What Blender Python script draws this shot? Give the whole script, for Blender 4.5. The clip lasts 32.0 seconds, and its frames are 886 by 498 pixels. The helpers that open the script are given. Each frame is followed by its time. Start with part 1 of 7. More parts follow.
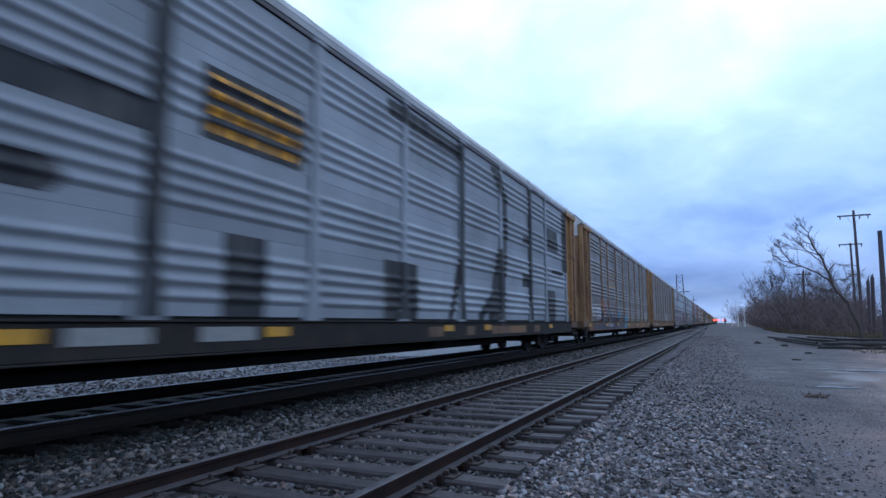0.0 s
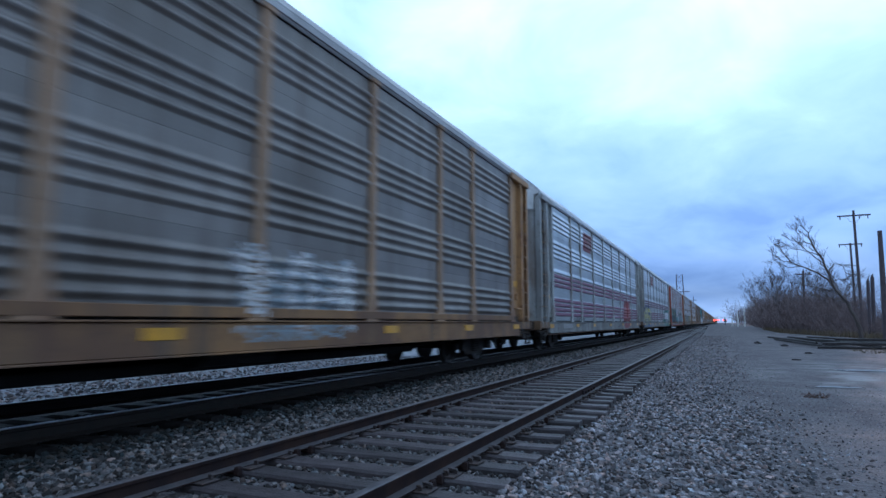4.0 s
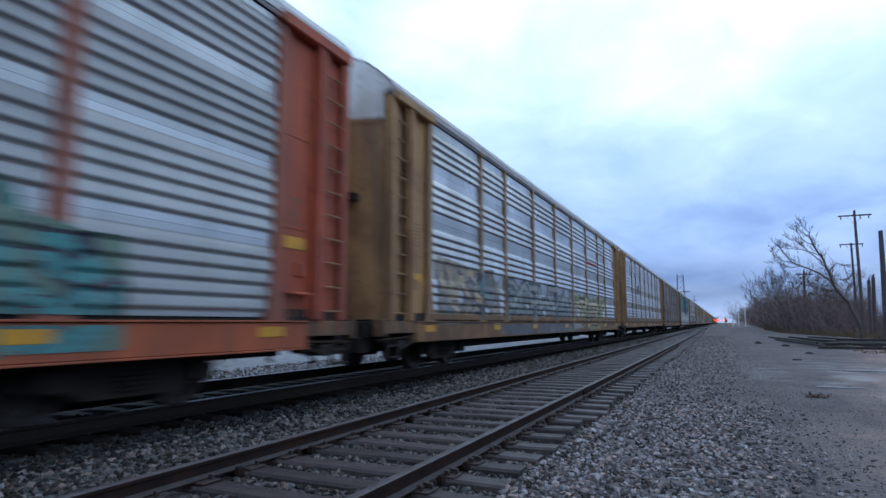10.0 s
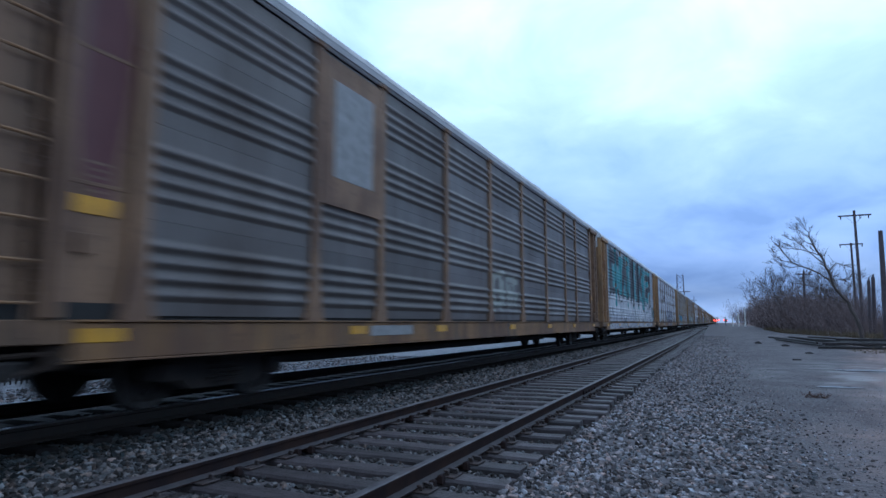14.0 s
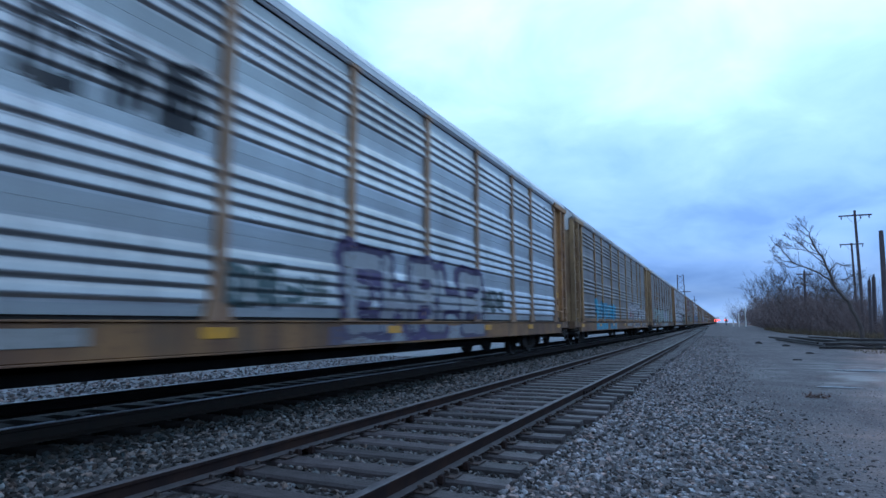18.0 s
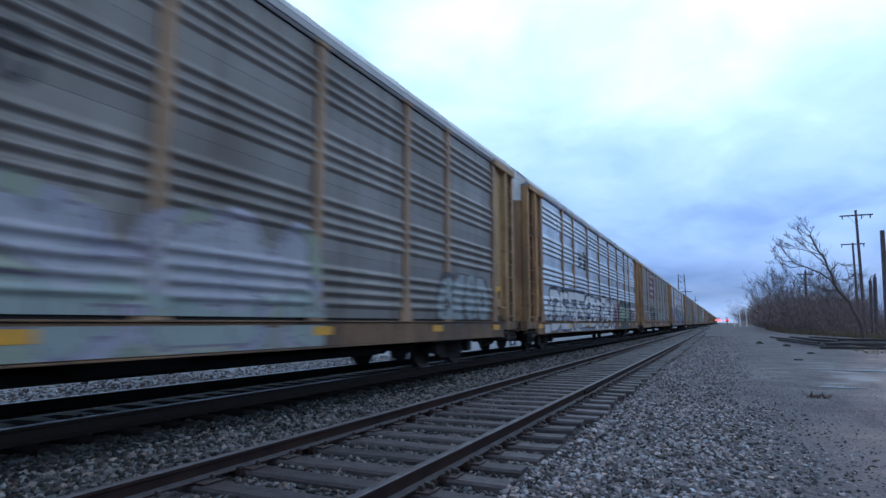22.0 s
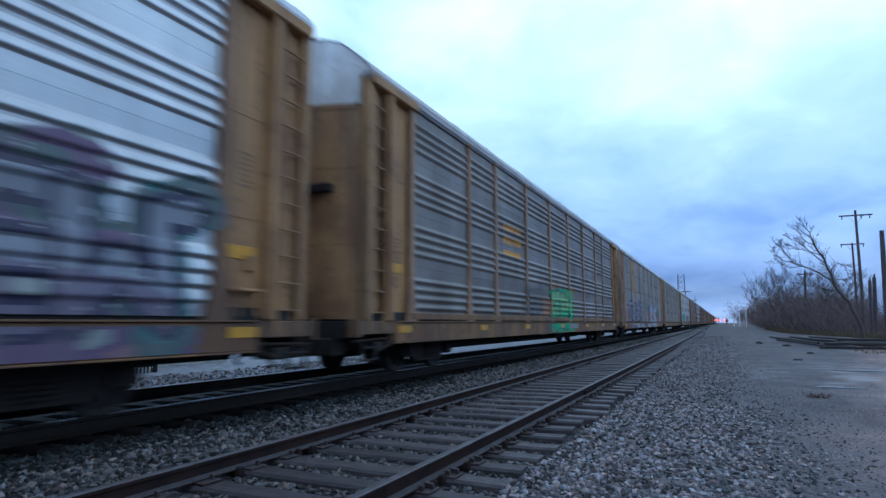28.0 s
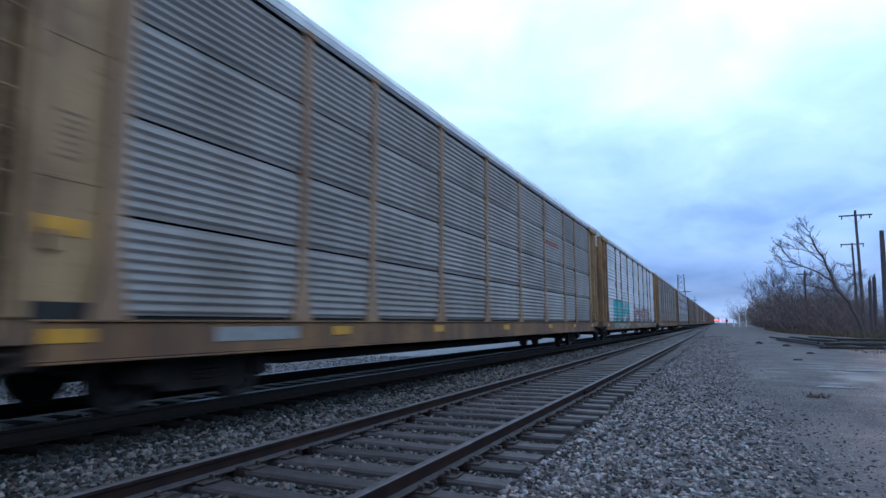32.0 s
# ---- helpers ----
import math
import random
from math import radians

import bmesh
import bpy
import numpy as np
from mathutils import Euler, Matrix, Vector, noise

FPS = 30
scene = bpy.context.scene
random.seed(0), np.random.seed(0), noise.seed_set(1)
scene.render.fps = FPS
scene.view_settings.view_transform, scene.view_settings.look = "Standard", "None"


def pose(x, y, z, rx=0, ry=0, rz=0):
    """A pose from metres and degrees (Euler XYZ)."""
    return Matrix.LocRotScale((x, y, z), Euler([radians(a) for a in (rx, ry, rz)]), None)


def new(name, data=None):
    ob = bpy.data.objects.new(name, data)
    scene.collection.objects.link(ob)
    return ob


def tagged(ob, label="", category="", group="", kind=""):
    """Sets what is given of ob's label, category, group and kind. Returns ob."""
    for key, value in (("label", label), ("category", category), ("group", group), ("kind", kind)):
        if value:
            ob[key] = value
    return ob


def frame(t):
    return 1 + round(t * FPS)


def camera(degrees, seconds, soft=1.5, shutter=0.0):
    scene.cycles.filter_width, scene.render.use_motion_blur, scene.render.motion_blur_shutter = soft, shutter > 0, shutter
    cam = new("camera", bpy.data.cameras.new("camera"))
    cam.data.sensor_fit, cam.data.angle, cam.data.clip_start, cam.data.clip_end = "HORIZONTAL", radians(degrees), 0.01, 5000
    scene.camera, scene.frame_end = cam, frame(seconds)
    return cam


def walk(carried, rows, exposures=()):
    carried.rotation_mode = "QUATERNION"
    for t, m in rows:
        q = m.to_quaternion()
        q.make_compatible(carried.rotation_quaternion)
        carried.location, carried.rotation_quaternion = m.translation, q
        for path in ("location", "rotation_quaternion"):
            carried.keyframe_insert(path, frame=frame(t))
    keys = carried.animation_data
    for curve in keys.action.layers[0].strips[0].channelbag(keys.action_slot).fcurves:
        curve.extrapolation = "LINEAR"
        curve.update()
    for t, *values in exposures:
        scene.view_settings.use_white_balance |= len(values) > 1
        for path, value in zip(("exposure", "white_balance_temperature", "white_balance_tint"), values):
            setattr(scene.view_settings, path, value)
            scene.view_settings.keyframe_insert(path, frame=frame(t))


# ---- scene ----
# The track runs along +Y; the camera stands beside a siding, the train on the main comes towards it.
SECONDS = 32.0
cam = camera(72.46, SECONDS, soft=1.5, shutter=0.45)
EYE = (0.0, 0.0, 1.22)
YAW, PITCH, ROLL = 24.58, 6.93, 0.0


def cam_pose(turn):
    return pose(*EYE, 90 + PITCH, ROLL, YAW + turn)


SWAY = ((0.0, -0.04), (3.0, -0.05), (6.0, -0.01), (9.0, 0.025), (11.0, 0.0), (14.0, 0.0), (17.0, 0.045), (20.0, 0.01),
        (21.0, 0.04), (22.0, 0.11), (23.0, 0.14), (24.0, 0.16), (25.5, 0.16), (27.5, 0.085), (29.0, 0.075), (32.0, 0.07))
# seconds, stops, kelvin, tint: the clip's camera keeps readjusting
TONE = ((0.0, 0.12, 5160, 10.5), (2.0, 0.1, 4760, 2.5), (3.0, 0.1, 4950, 4.5), (6.0, 0.12, 4840, 4.5), (8.0, 0.15, 5280, 9.5), (10.0, 0.15, 5520, 8.5), (12.0, 0.12, 5280, 8.5),
        (13.0, 0.0, 4760, 3.5), (14.0, 0.05, 5060, 6.5), (17.0, 0.08, 4870, 4.5), (19.0, 0.06, 4700, 2.5), (21.0, 0.1, 5220, 7.5), (23.0, 0.2, 5100, 5.5), (24.0, 0.12, 4860, 3.5),
        (25.0, 0.1, 5080, 6.5), (28.0, 0.1, 4960, 4.5), (30.0, 0.18, 5200, 7.5), (SECONDS, 0.2, 5120, 6.5))
walk(cam, [(t, cam_pose(a)) for t, a in SWAY], TONE)

# ---- light: a dusky overcast sky, a weak wide sun behind cloud ----
SUN_HEIGHT, SUN_TURN = 28.0, 100.0
world = bpy.data.worlds.new("sky")
scene.world = world
world.use_nodes = True
wn, wl = world.node_tree.nodes, world.node_tree.links
wn.clear()


def wnode(kind, **settings):
    n = wn.new(kind)
    for key, value in settings.items():
        if key in n.inputs:
            n.inputs[key].default_value = value
    return n


def ramp(node, stops):
    cr = node.color_ramp
    while len(cr.elements) < len(stops):
        cr.elements.new(0.5)
    for el, (p, c) in zip(cr.elements, stops):
        el.position, el.color = p, (*c, 1.0)
    return node


def build_world():
    sky = wn.new("ShaderNodeTexSky")
    sky.sky_type, sky.sun_disc = "NISHITA", False
    sky.sun_elevation, sky.sun_rotation = radians(SUN_HEIGHT), radians(SUN_TURN)
    sky.air_density, sky.dust_density, sky.ozone_density = 1.5, 1.0, 2.0
    co = wn.new("ShaderNodeTexCoord")
    sep = wn.new("ShaderNodeSeparateXYZ")
    wl.new(co.outputs["Generated"], sep.inputs[0])
    # flat cloud deck: direction divided by its height
    lift = wn.new("ShaderNodeMath")
    lift.operation = "MAXIMUM"
    lift.inputs[1].default_value = 0.0
    wl.new(sep.outputs["Z"], lift.inputs[0])
    add = wn.new("ShaderNodeMath")
    add.operation = "ADD"
    add.inputs[1].default_value = 0.42
    wl.new(lift.outputs[0], add.inputs[0])
    div = wn.new("ShaderNodeVectorMath")
    div.operation = "DIVIDE"
    wl.new(co.outputs["Generated"], div.inputs[0])
    wl.new(add.outputs[0], div.inputs[1])
    big = wnode("ShaderNodeTexNoise", Scale=1.3, Detail=4.0, Roughness=0.5, Distortion=0.5)
    small = wnode("ShaderNodeTexNoise", Scale=4.5, Detail=5.0, Roughness=0.55, Distortion=0.4)
    wl.new(div.outputs[0], big.inputs["Vector"])
    wl.new(div.outputs[0], small.inputs["Vector"])
    mixn = wn.new("ShaderNodeMix")
    mixn.data_type = "FLOAT"
    mixn.inputs[0].default_value = 0.36
    wl.new(big.outputs["Fac"], mixn.inputs[2])
    wl.new(small.outputs["Fac"], mixn.inputs[3])
    cloud = ramp(wn.new("ShaderNodeValToRGB"), CLOUD)
    wl.new(mixn.outputs[0], cloud.inputs[0])
    # the deck thins towards the zenith and brightens
    height = ramp(wn.new("ShaderNodeValToRGB"), HEIGHT)
    wl.new(sep.outputs["Z"], height.inputs[0])
    mul = wn.new("ShaderNodeMix")
    mul.data_type, mul.blend_type = "RGBA", "MULTIPLY"
    mul.inputs[0].default_value = 1.0
    wl.new(cloud.outputs[0], mul.inputs[6])
    wl.new(height.outputs[0], mul.inputs[7])
    b1 = wnode("ShaderNodeBackground", Strength=0.05)
    wl.new(sky.outputs[0], b1.inputs[0])
    b2 = wnode("ShaderNodeBackground", Strength=CLOUD_LIGHT)
    wl.new(mul.outputs[2], b2.inputs[0])
    both = wn.new("ShaderNodeMixShader")
    both.inputs[0].default_value = 0.93
    wl.new(b1.outputs[0], both.inputs[1])
    wl.new(b2.outputs[0], both.inputs[2])
    out = wn.new("ShaderNodeOutputWorld")
    wl.new(both.outputs[0], out.inputs[0])


CLOUD = ((0.36, (0.60, 0.66, 0.76)), (0.46, (0.86, 0.89, 0.94)), (0.55, (1.06, 1.04, 1.02)), (0.66, (1.40, 1.35, 1.26)))
HEIGHT = ((0.0, (0.40, 0.48, 0.66)), (0.020, (0.46, 0.56, 0.78)), (0.042, (0.27, 0.35, 0.53)), (0.12, (0.52, 0.65, 0.93)),
          (0.24, (0.625, 0.785, 1.05)), (0.36, (0.79, 0.955, 1.09)), (0.47, (0.96, 1.11, 1.17)), (0.62, (0.99, 1.09, 1.19)), (1.0, (0.80, 0.88, 1.06)))
CLOUD_LIGHT = 1.0
build_world()
sun = new("sun", bpy.data.lights.new("sun", "SUN"))
sun.data.energy, sun.data.angle, sun.data.color = 0.5 * 0.4, radians(25), (1.0, 0.97, 0.93)
sun.matrix_basis = pose(0, 0, 30, 90 - SUN_HEIGHT, 0, 180 - SUN_TURN)

# ---- materials ----
MATS = {}


def srgb(c):
    return tuple(((v + 0.055) / 1.055) ** 2.4 if v > 0.04045 else v / 12.92 for v in c)


def material(name, base, second=None, rough=0.8, metal=0.0, scale=3.0, fine=60.0, bump=0.15, streak=0.0, dirt=None, dirt_amount=0.4,
             random_tint=0.0, island=False, spec=0.5, dist=0.01, rust=None):
    """Base and second colour mixed by a wide and a fine noise, dirt in blotches or running streaks, fine relief."""
    if name in MATS:
        return MATS[name]
    m = bpy.data.materials.new(name)
    m.use_nodes = True
    n, l = m.node_tree.nodes, m.node_tree.links
    b = n["Principled BSDF"]
    b.inputs["Roughness"].default_value, b.inputs["Metallic"].default_value = rough, metal
    b.inputs["Specular IOR Level"].default_value = spec
    co = n.new("ShaderNodeTexCoord")

    def noise_at(sc, detail=4.0, stretch=None):
        t = n.new("ShaderNodeTexNoise")
        t.inputs["Scale"].default_value, t.inputs["Detail"].default_value = sc, detail
        if stretch:
            mp = n.new("ShaderNodeMapping")
            mp.inputs["Scale"].default_value = stretch
            l.new(co.outputs["Object"], mp.inputs[0])
            l.new(mp.outputs[0], t.inputs["Vector"])
        else:
            l.new(co.outputs["Object"], t.inputs["Vector"])
        return t

    def mixed(fac, a, c):
        x = n.new("ShaderNodeMix")
        x.data_type = "RGBA"
        l.new(fac, x.inputs[0])
        for slot, v in ((6, a), (7, c)):
            if isinstance(v, tuple):
                x.inputs[slot].default_value = (*v, 1.0)
            else:
                l.new(v, x.inputs[slot])
        return x.outputs[2]

    def spread(sock, lo, hi, top=1.0):
        r = n.new("ShaderNodeMapRange")
        r.inputs[1].default_value, r.inputs[2].default_value, r.inputs[4].default_value = lo, hi, top
        l.new(sock, r.inputs[0])
        return r.outputs[0]

    second = second or tuple(v * 0.72 for v in base)
    wide, grain = noise_at(scale), noise_at(fine, 3.0)
    col = mixed(spread(wide.outputs["Fac"], 0.35, 0.65), base, second)
    col = mixed(spread(grain.outputs["Fac"], 0.35, 0.75, 0.5), col, tuple(v * 0.6 for v in second))
    if dirt:
        blot = noise_at(scale * 0.6, 6.0)
        col = mixed(spread(blot.outputs["Fac"], 0.50, 0.72, dirt_amount), col, dirt)
        if streak:
            run = noise_at(1.0, 5.0, (1.0, 7.0, 0.45))
            col = mixed(spread(run.outputs["Fac"], 0.48, 0.70, streak), col, dirt)
    if rust:                                    # rust in long runs and in ragged patches
        run, patch = noise_at(1.0, 6.0, (1.6, 3.2, 0.28)), noise_at(0.9, 8.0)
        both = n.new("ShaderNodeMath")
        both.operation = "ADD"
        l.new(run.outputs["Fac"], both.inputs[0])
        l.new(patch.outputs["Fac"], both.inputs[1])
        col = mixed(spread(both.outputs[0], 0.98, 1.16, 0.75), col, rust)
        fleck = noise_at(11.0, 6.0)
        col = mixed(spread(fleck.outputs["Fac"], 0.60, 0.68, 0.7), col, tuple(v * 0.7 for v in rust))
    if random_tint or island:
        src = n.new("ShaderNodeNewGeometry").outputs["Random Per Island"] if island else n.new("ShaderNodeObjectInfo").outputs["Random"]
        hsv = n.new("ShaderNodeHueSaturation")
        r = n.new("ShaderNodeMapRange")
        r.inputs[3].default_value, r.inputs[4].default_value = 1 - random_tint, 1 + random_tint
        if island:                              # most pieces dull, a few pale
            p = n.new("ShaderNodeMath")
            p.operation = "POWER"
            p.inputs[1].default_value = 1.7
            l.new(src, p.inputs[0])
            src = p.outputs[0]
            r.inputs[4].default_value = 1 + random_tint * 1.3
        l.new(src, r.inputs[0])
        l.new(r.outputs[0], hsv.inputs["Value"])
        l.new(col, hsv.inputs["Color"])
        col = hsv.outputs[0]
        if island:                              # some brownish, some bluish
            third = n.new("ShaderNodeMath")
            third.operation = "MULTIPLY"
            third.inputs[1].default_value = 17.3
            l.new(src, third.inputs[0])
            frac = n.new("ShaderNodeMath")
            frac.operation = "FRACT"
            l.new(third.outputs[0], frac.inputs[0])
            tone = n.new("ShaderNodeValToRGB")
            ramp(tone, ((0.0, (1.22, 0.98, 0.84)), (0.35, (1.0, 1.0, 1.0)), (0.7, (0.97, 1.0, 1.03)), (1.0, (0.88, 1.02, 1.10))))
            l.new(frac.outputs[0], tone.inputs[0])
            tinted = n.new("ShaderNodeMix")
            tinted.data_type, tinted.blend_type = "RGBA", "MULTIPLY"
            tinted.inputs[0].default_value = 1.0
            l.new(col, tinted.inputs[6])
            l.new(tone.outputs[0], tinted.inputs[7])
            col = tinted.outputs[2]
    l.new(col, b.inputs["Base Color"])
    rr = n.new("ShaderNodeMapRange")
    rr.inputs[3].default_value, rr.inputs[4].default_value = max(rough - 0.12, 0.03), min(rough + 0.12, 1.0)
    l.new(wide.outputs["Fac"], rr.inputs[0])
    l.new(rr.outputs[0], b.inputs["Roughness"])
    if bump:
        bp = n.new("ShaderNodeBump")
        bp.inputs["Strength"].default_value, bp.inputs["Distance"].default_value = bump, dist
        l.new(grain.outputs["Fac"], bp.inputs["Height"])
        l.new(bp.outputs[0], b.inputs["Normal"])
    MATS[name] = m
    return m


def glow(name, colour, strength):
    m = bpy.data.materials.new(name)
    m.use_nodes = True
    b = m.node_tree.nodes["Principled BSDF"]
    b.inputs["Base Color"].default_value = (*colour, 1)
    b.inputs["Emission Color"].default_value, b.inputs["Emission Strength"].default_value = (*colour, 1), strength
    return m


RUSTY = (0.10, 0.045, 0.022)
GRIME = (0.045, 0.042, 0.04)
m_rail = material("rusty_rail_steel", (0.018, 0.0135, 0.0145), (0.026, 0.0175, 0.0165), rough=0.9, metal=0.0, scale=5, dirt=(0.042, 0.024, 0.017), dirt_amount=0.5, streak=0.3, spec=0.06)
# rails of the main: near-black sides
m_rail_main = material("near_black_rail_steel", (0.010, 0.0095, 0.009), (0.016, 0.013, 0.012), rough=0.7, scale=6, dirt=(0.02, 0.014, 0.011), dirt_amount=0.4, spec=0.12)
m_plate = material("rusty_tie_plate", (0.055, 0.042, 0.040), (0.032, 0.024, 0.022), rough=0.7, metal=0.2, scale=9, dirt=(0.10, 0.05, 0.03))
m_tread = material("rail_tread", (0.42, 0.43, 0.45), (0.28, 0.28, 0.30), rough=0.32, metal=0.9, scale=8, bump=0.03)
m_dull_tread = material("dull_rail_tread", (0.105, 0.098, 0.104), (0.075, 0.067, 0.070), rough=0.62, metal=0.35, scale=8, bump=0.05, dirt=RUSTY, dirt_amount=0.25)
# paler foot: the light caught along its top is painted in, over dirt
m_foot = material("highlit_rail_foot", (0.050, 0.044, 0.047), (0.030, 0.026, 0.028), rough=0.8, scale=9, dirt=(0.04, 0.025, 0.02), dirt_amount=0.5)
m_tie = material("weathered_tie", (0.062, 0.051, 0.053), (0.036, 0.028, 0.029), rough=0.55, scale=7, fine=45, bump=0.8, random_tint=0.35, dirt=(0.028, 0.023, 0.022), dirt_amount=0.6)
m_stone = material("ballast_stone", (0.234, 0.215, 0.217), (0.121, 0.109, 0.112), rough=0.8, scale=14, fine=80, bump=0.5, random_tint=0.85, island=True)
m_steel_dark = material("truck_steel", (0.016, 0.015, 0.015), (0.028, 0.024, 0.022), rough=0.8, scale=4, dirt=(0.05, 0.036, 0.028), spec=0.2)
m_end_grime = material("grimy_end_steel", (0.040, 0.028, 0.021), (0.026, 0.020, 0.017), rough=0.85, scale=3, dirt=(0.10, 0.055, 0.025), dirt_amount=0.4, spec=0.2)
m_wheel = material("wheel_steel", (0.05, 0.046, 0.043), (0.03, 0.027, 0.025), rough=0.6, metal=0.5, scale=6)
m_under = material("underframe_black", (0.018, 0.018, 0.018), rough=0.9, scale=3)
m_bark = material("bare_bark", (0.095, 0.076, 0.068), (0.065, 0.052, 0.047), rough=0.95, scale=5, fine=30, bump=0.4)
m_brush = material("winter_brush", (0.155, 0.114, 0.108), (0.108, 0.082, 0.080), rough=1.0, scale=0.6, fine=9, bump=0, random_tint=0.35, island=True)
m_pole = material("creosoted_pole", (0.085, 0.066, 0.072), (0.055, 0.044, 0.049), rough=0.9, scale=4, fine=40)
# ties of the main: near-black base without sheen
m_tie_black = material("near_black_tie", (0.018, 0.017, 0.017), (0.012, 0.011, 0.011), rough=0.85, scale=7, fine=45, bump=0.5, random_tint=0.3, spec=0.0)
m_log = material("old_timber", (0.034, 0.029, 0.029), (0.018, 0.015, 0.015), rough=0.9, scale=5, fine=30, bump=0.5, random_tint=0.3)
m_whitepost = material("white_post", (0.62, 0.62, 0.60), (0.45, 0.44, 0.42), rough=0.7)
m_reflector = material("yellow_reflector", (0.58, 0.31, 0.012), (0.46, 0.23, 0.01), rough=0.4, scale=5, bump=0, dirt=(0.16, 0.10, 0.05), dirt_amount=0.5)
m_label = material("white_label", (0.27, 0.27, 0.27), (0.20, 0.20, 0.20), rough=0.6, scale=8, dirt=GRIME)
m_roof = material("galvanised_roof", (0.52, 0.54, 0.56), (0.42, 0.44, 0.46), rough=0.5, metal=0.35, scale=1.4, dirt=(0.2, 0.19, 0.18), dirt_amount=0.3)
m_hood = material("pale_hood", (0.80, 0.81, 0.82), (0.64, 0.65, 0.66), rough=0.6, scale=2, dirt=(0.20, 0.18, 0.17), dirt_amount=0.35, streak=0.35, rust=(0.46, 0.44, 0.42))


def panel_mat(name, base, dirt, amount=0.35, metal=0.3, rough=0.5, streak=0.4):
    return material(name, base, tuple(v * 0.8 for v in base), rough=rough, metal=metal, scale=0.9, fine=35, bump=0.05, dirt=dirt,
                    dirt_amount=amount, streak=streak, random_tint=0.13)


m_pan_silver = panel_mat("galvanised_panel", (0.49, 0.50, 0.515), (0.21, 0.21, 0.212), 0.8, 0.75, 0.32, 0.65)
m_pan_grey = panel_mat("weathered_grey_panel", (0.188, 0.172, 0.160), (0.080, 0.064, 0.052), 0.8, 0.30, 0.50, 0.7)
m_pan_slat = panel_mat("slatted_grey_panel", (0.250, 0.237, 0.226), (0.12, 0.10, 0.085), 0.6, 0.12, 0.60)
m_pan_brown = panel_mat("rust_stained_panel", (0.128, 0.114, 0.108), (0.058, 0.044, 0.037), 0.8, 0.25, 0.55, 0.7)
m_pan_white = panel_mat("chalky_white_panel", (0.58, 0.60, 0.64), (0.30, 0.30, 0.31), 0.3, 0.1, 0.6)
m_pan_ash = panel_mat("ash_grey_panel", (0.27, 0.29, 0.325), (0.16, 0.165, 0.175), 0.35, 0.1, 0.6)
m_trim_tan = material("faded_yellow_trim", (0.375, 0.212, 0.080), (0.30, 0.168, 0.066), rough=0.65, scale=1.5, dirt=(0.13, 0.085, 0.05), dirt_amount=0.5, streak=0.8, rust=(0.150, 0.068, 0.030))
m_trim_dull = material("dull_brown_trim", (0.225, 0.132, 0.072), (0.165, 0.098, 0.056), rough=0.7, scale=1.5, dirt=(0.10, 0.065, 0.04), dirt_amount=0.5, streak=0.8, rust=(0.085, 0.044, 0.026))
m_trim_orange = material("faded_orange_trim", (0.40, 0.080, 0.030), (0.29, 0.060, 0.028), rough=0.65, scale=1.5, dirt=(0.14, 0.05, 0.03), dirt_amount=0.5, streak=0.8, rust=(0.17, 0.036, 0.020))
m_trim_grey = material("pale_grey_trim", (0.36, 0.37, 0.37), (0.29, 0.30, 0.30), rough=0.65, scale=1.5, dirt=(0.14, 0.13, 0.12), dirt_amount=0.5, streak=0.8, rust=(0.15, 0.115, 0.09))
m_roof_dirty = material("sooted_roof", (0.36, 0.36, 0.37), (0.28, 0.28, 0.285), rough=0.55, metal=0.2, scale=1.4, dirt=(0.11, 0.10, 0.09), dirt_amount=0.4)
m_trim_beige = material("pinkish_beige_trim", (0.42, 0.29, 0.20), (0.34, 0.23, 0.16), rough=0.65, scale=1.5, dirt=(0.14, 0.10, 0.08), dirt_amount=0.5, streak=0.8, rust=(0.20, 0.105, 0.068))
# tan, brown and grey sills: trim colour darkened for shade, with grime
m_sill_tan = material("shaded_grimy_tan_sill", (0.235, 0.124, 0.042), (0.165, 0.090, 0.035), rough=0.7, scale=1.2, dirt=(0.05, 0.038, 0.03), dirt_amount=0.65, streak=0.85, rust=(0.085, 0.042, 0.022))
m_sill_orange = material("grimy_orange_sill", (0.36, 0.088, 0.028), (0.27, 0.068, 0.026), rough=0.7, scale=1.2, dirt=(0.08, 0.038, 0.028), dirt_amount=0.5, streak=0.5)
m_sill_dull = material("shaded_grimy_brown_sill", (0.17, 0.098, 0.048), (0.125, 0.072, 0.037), rough=0.75, scale=1.2, dirt=(0.055, 0.036, 0.023), dirt_amount=0.7, streak=0.8, rust=(0.055, 0.032, 0.020))
m_sill_grey = material("shaded_grimy_grey_sill", (0.21, 0.21, 0.205), (0.16, 0.16, 0.155), rough=0.7, scale=1.2, dirt=(0.05, 0.038, 0.03), dirt_amount=0.85, streak=0.85)
m_trim_olive = material("yellowed_trim", (0.36, 0.235, 0.105), (0.29, 0.19, 0.09), rough=0.65, scale=1.5, dirt=(0.13, 0.09, 0.05), dirt_amount=0.5, streak=0.8, rust=(0.15, 0.078, 0.034))
# stone between the tracks and ties: shade near the train mixed into the colour
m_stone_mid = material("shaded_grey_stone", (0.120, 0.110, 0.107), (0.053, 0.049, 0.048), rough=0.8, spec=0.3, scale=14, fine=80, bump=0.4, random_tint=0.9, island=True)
# oil-stained stone, its colour darkened further for shade beside the train
m_stone_dark = material("oiled_shaded_stone", (0.040, 0.042, 0.042), (0.020, 0.021, 0.021), rough=0.85, spec=0.0, scale=14, fine=80, bump=0.4, random_tint=0.5, island=True)
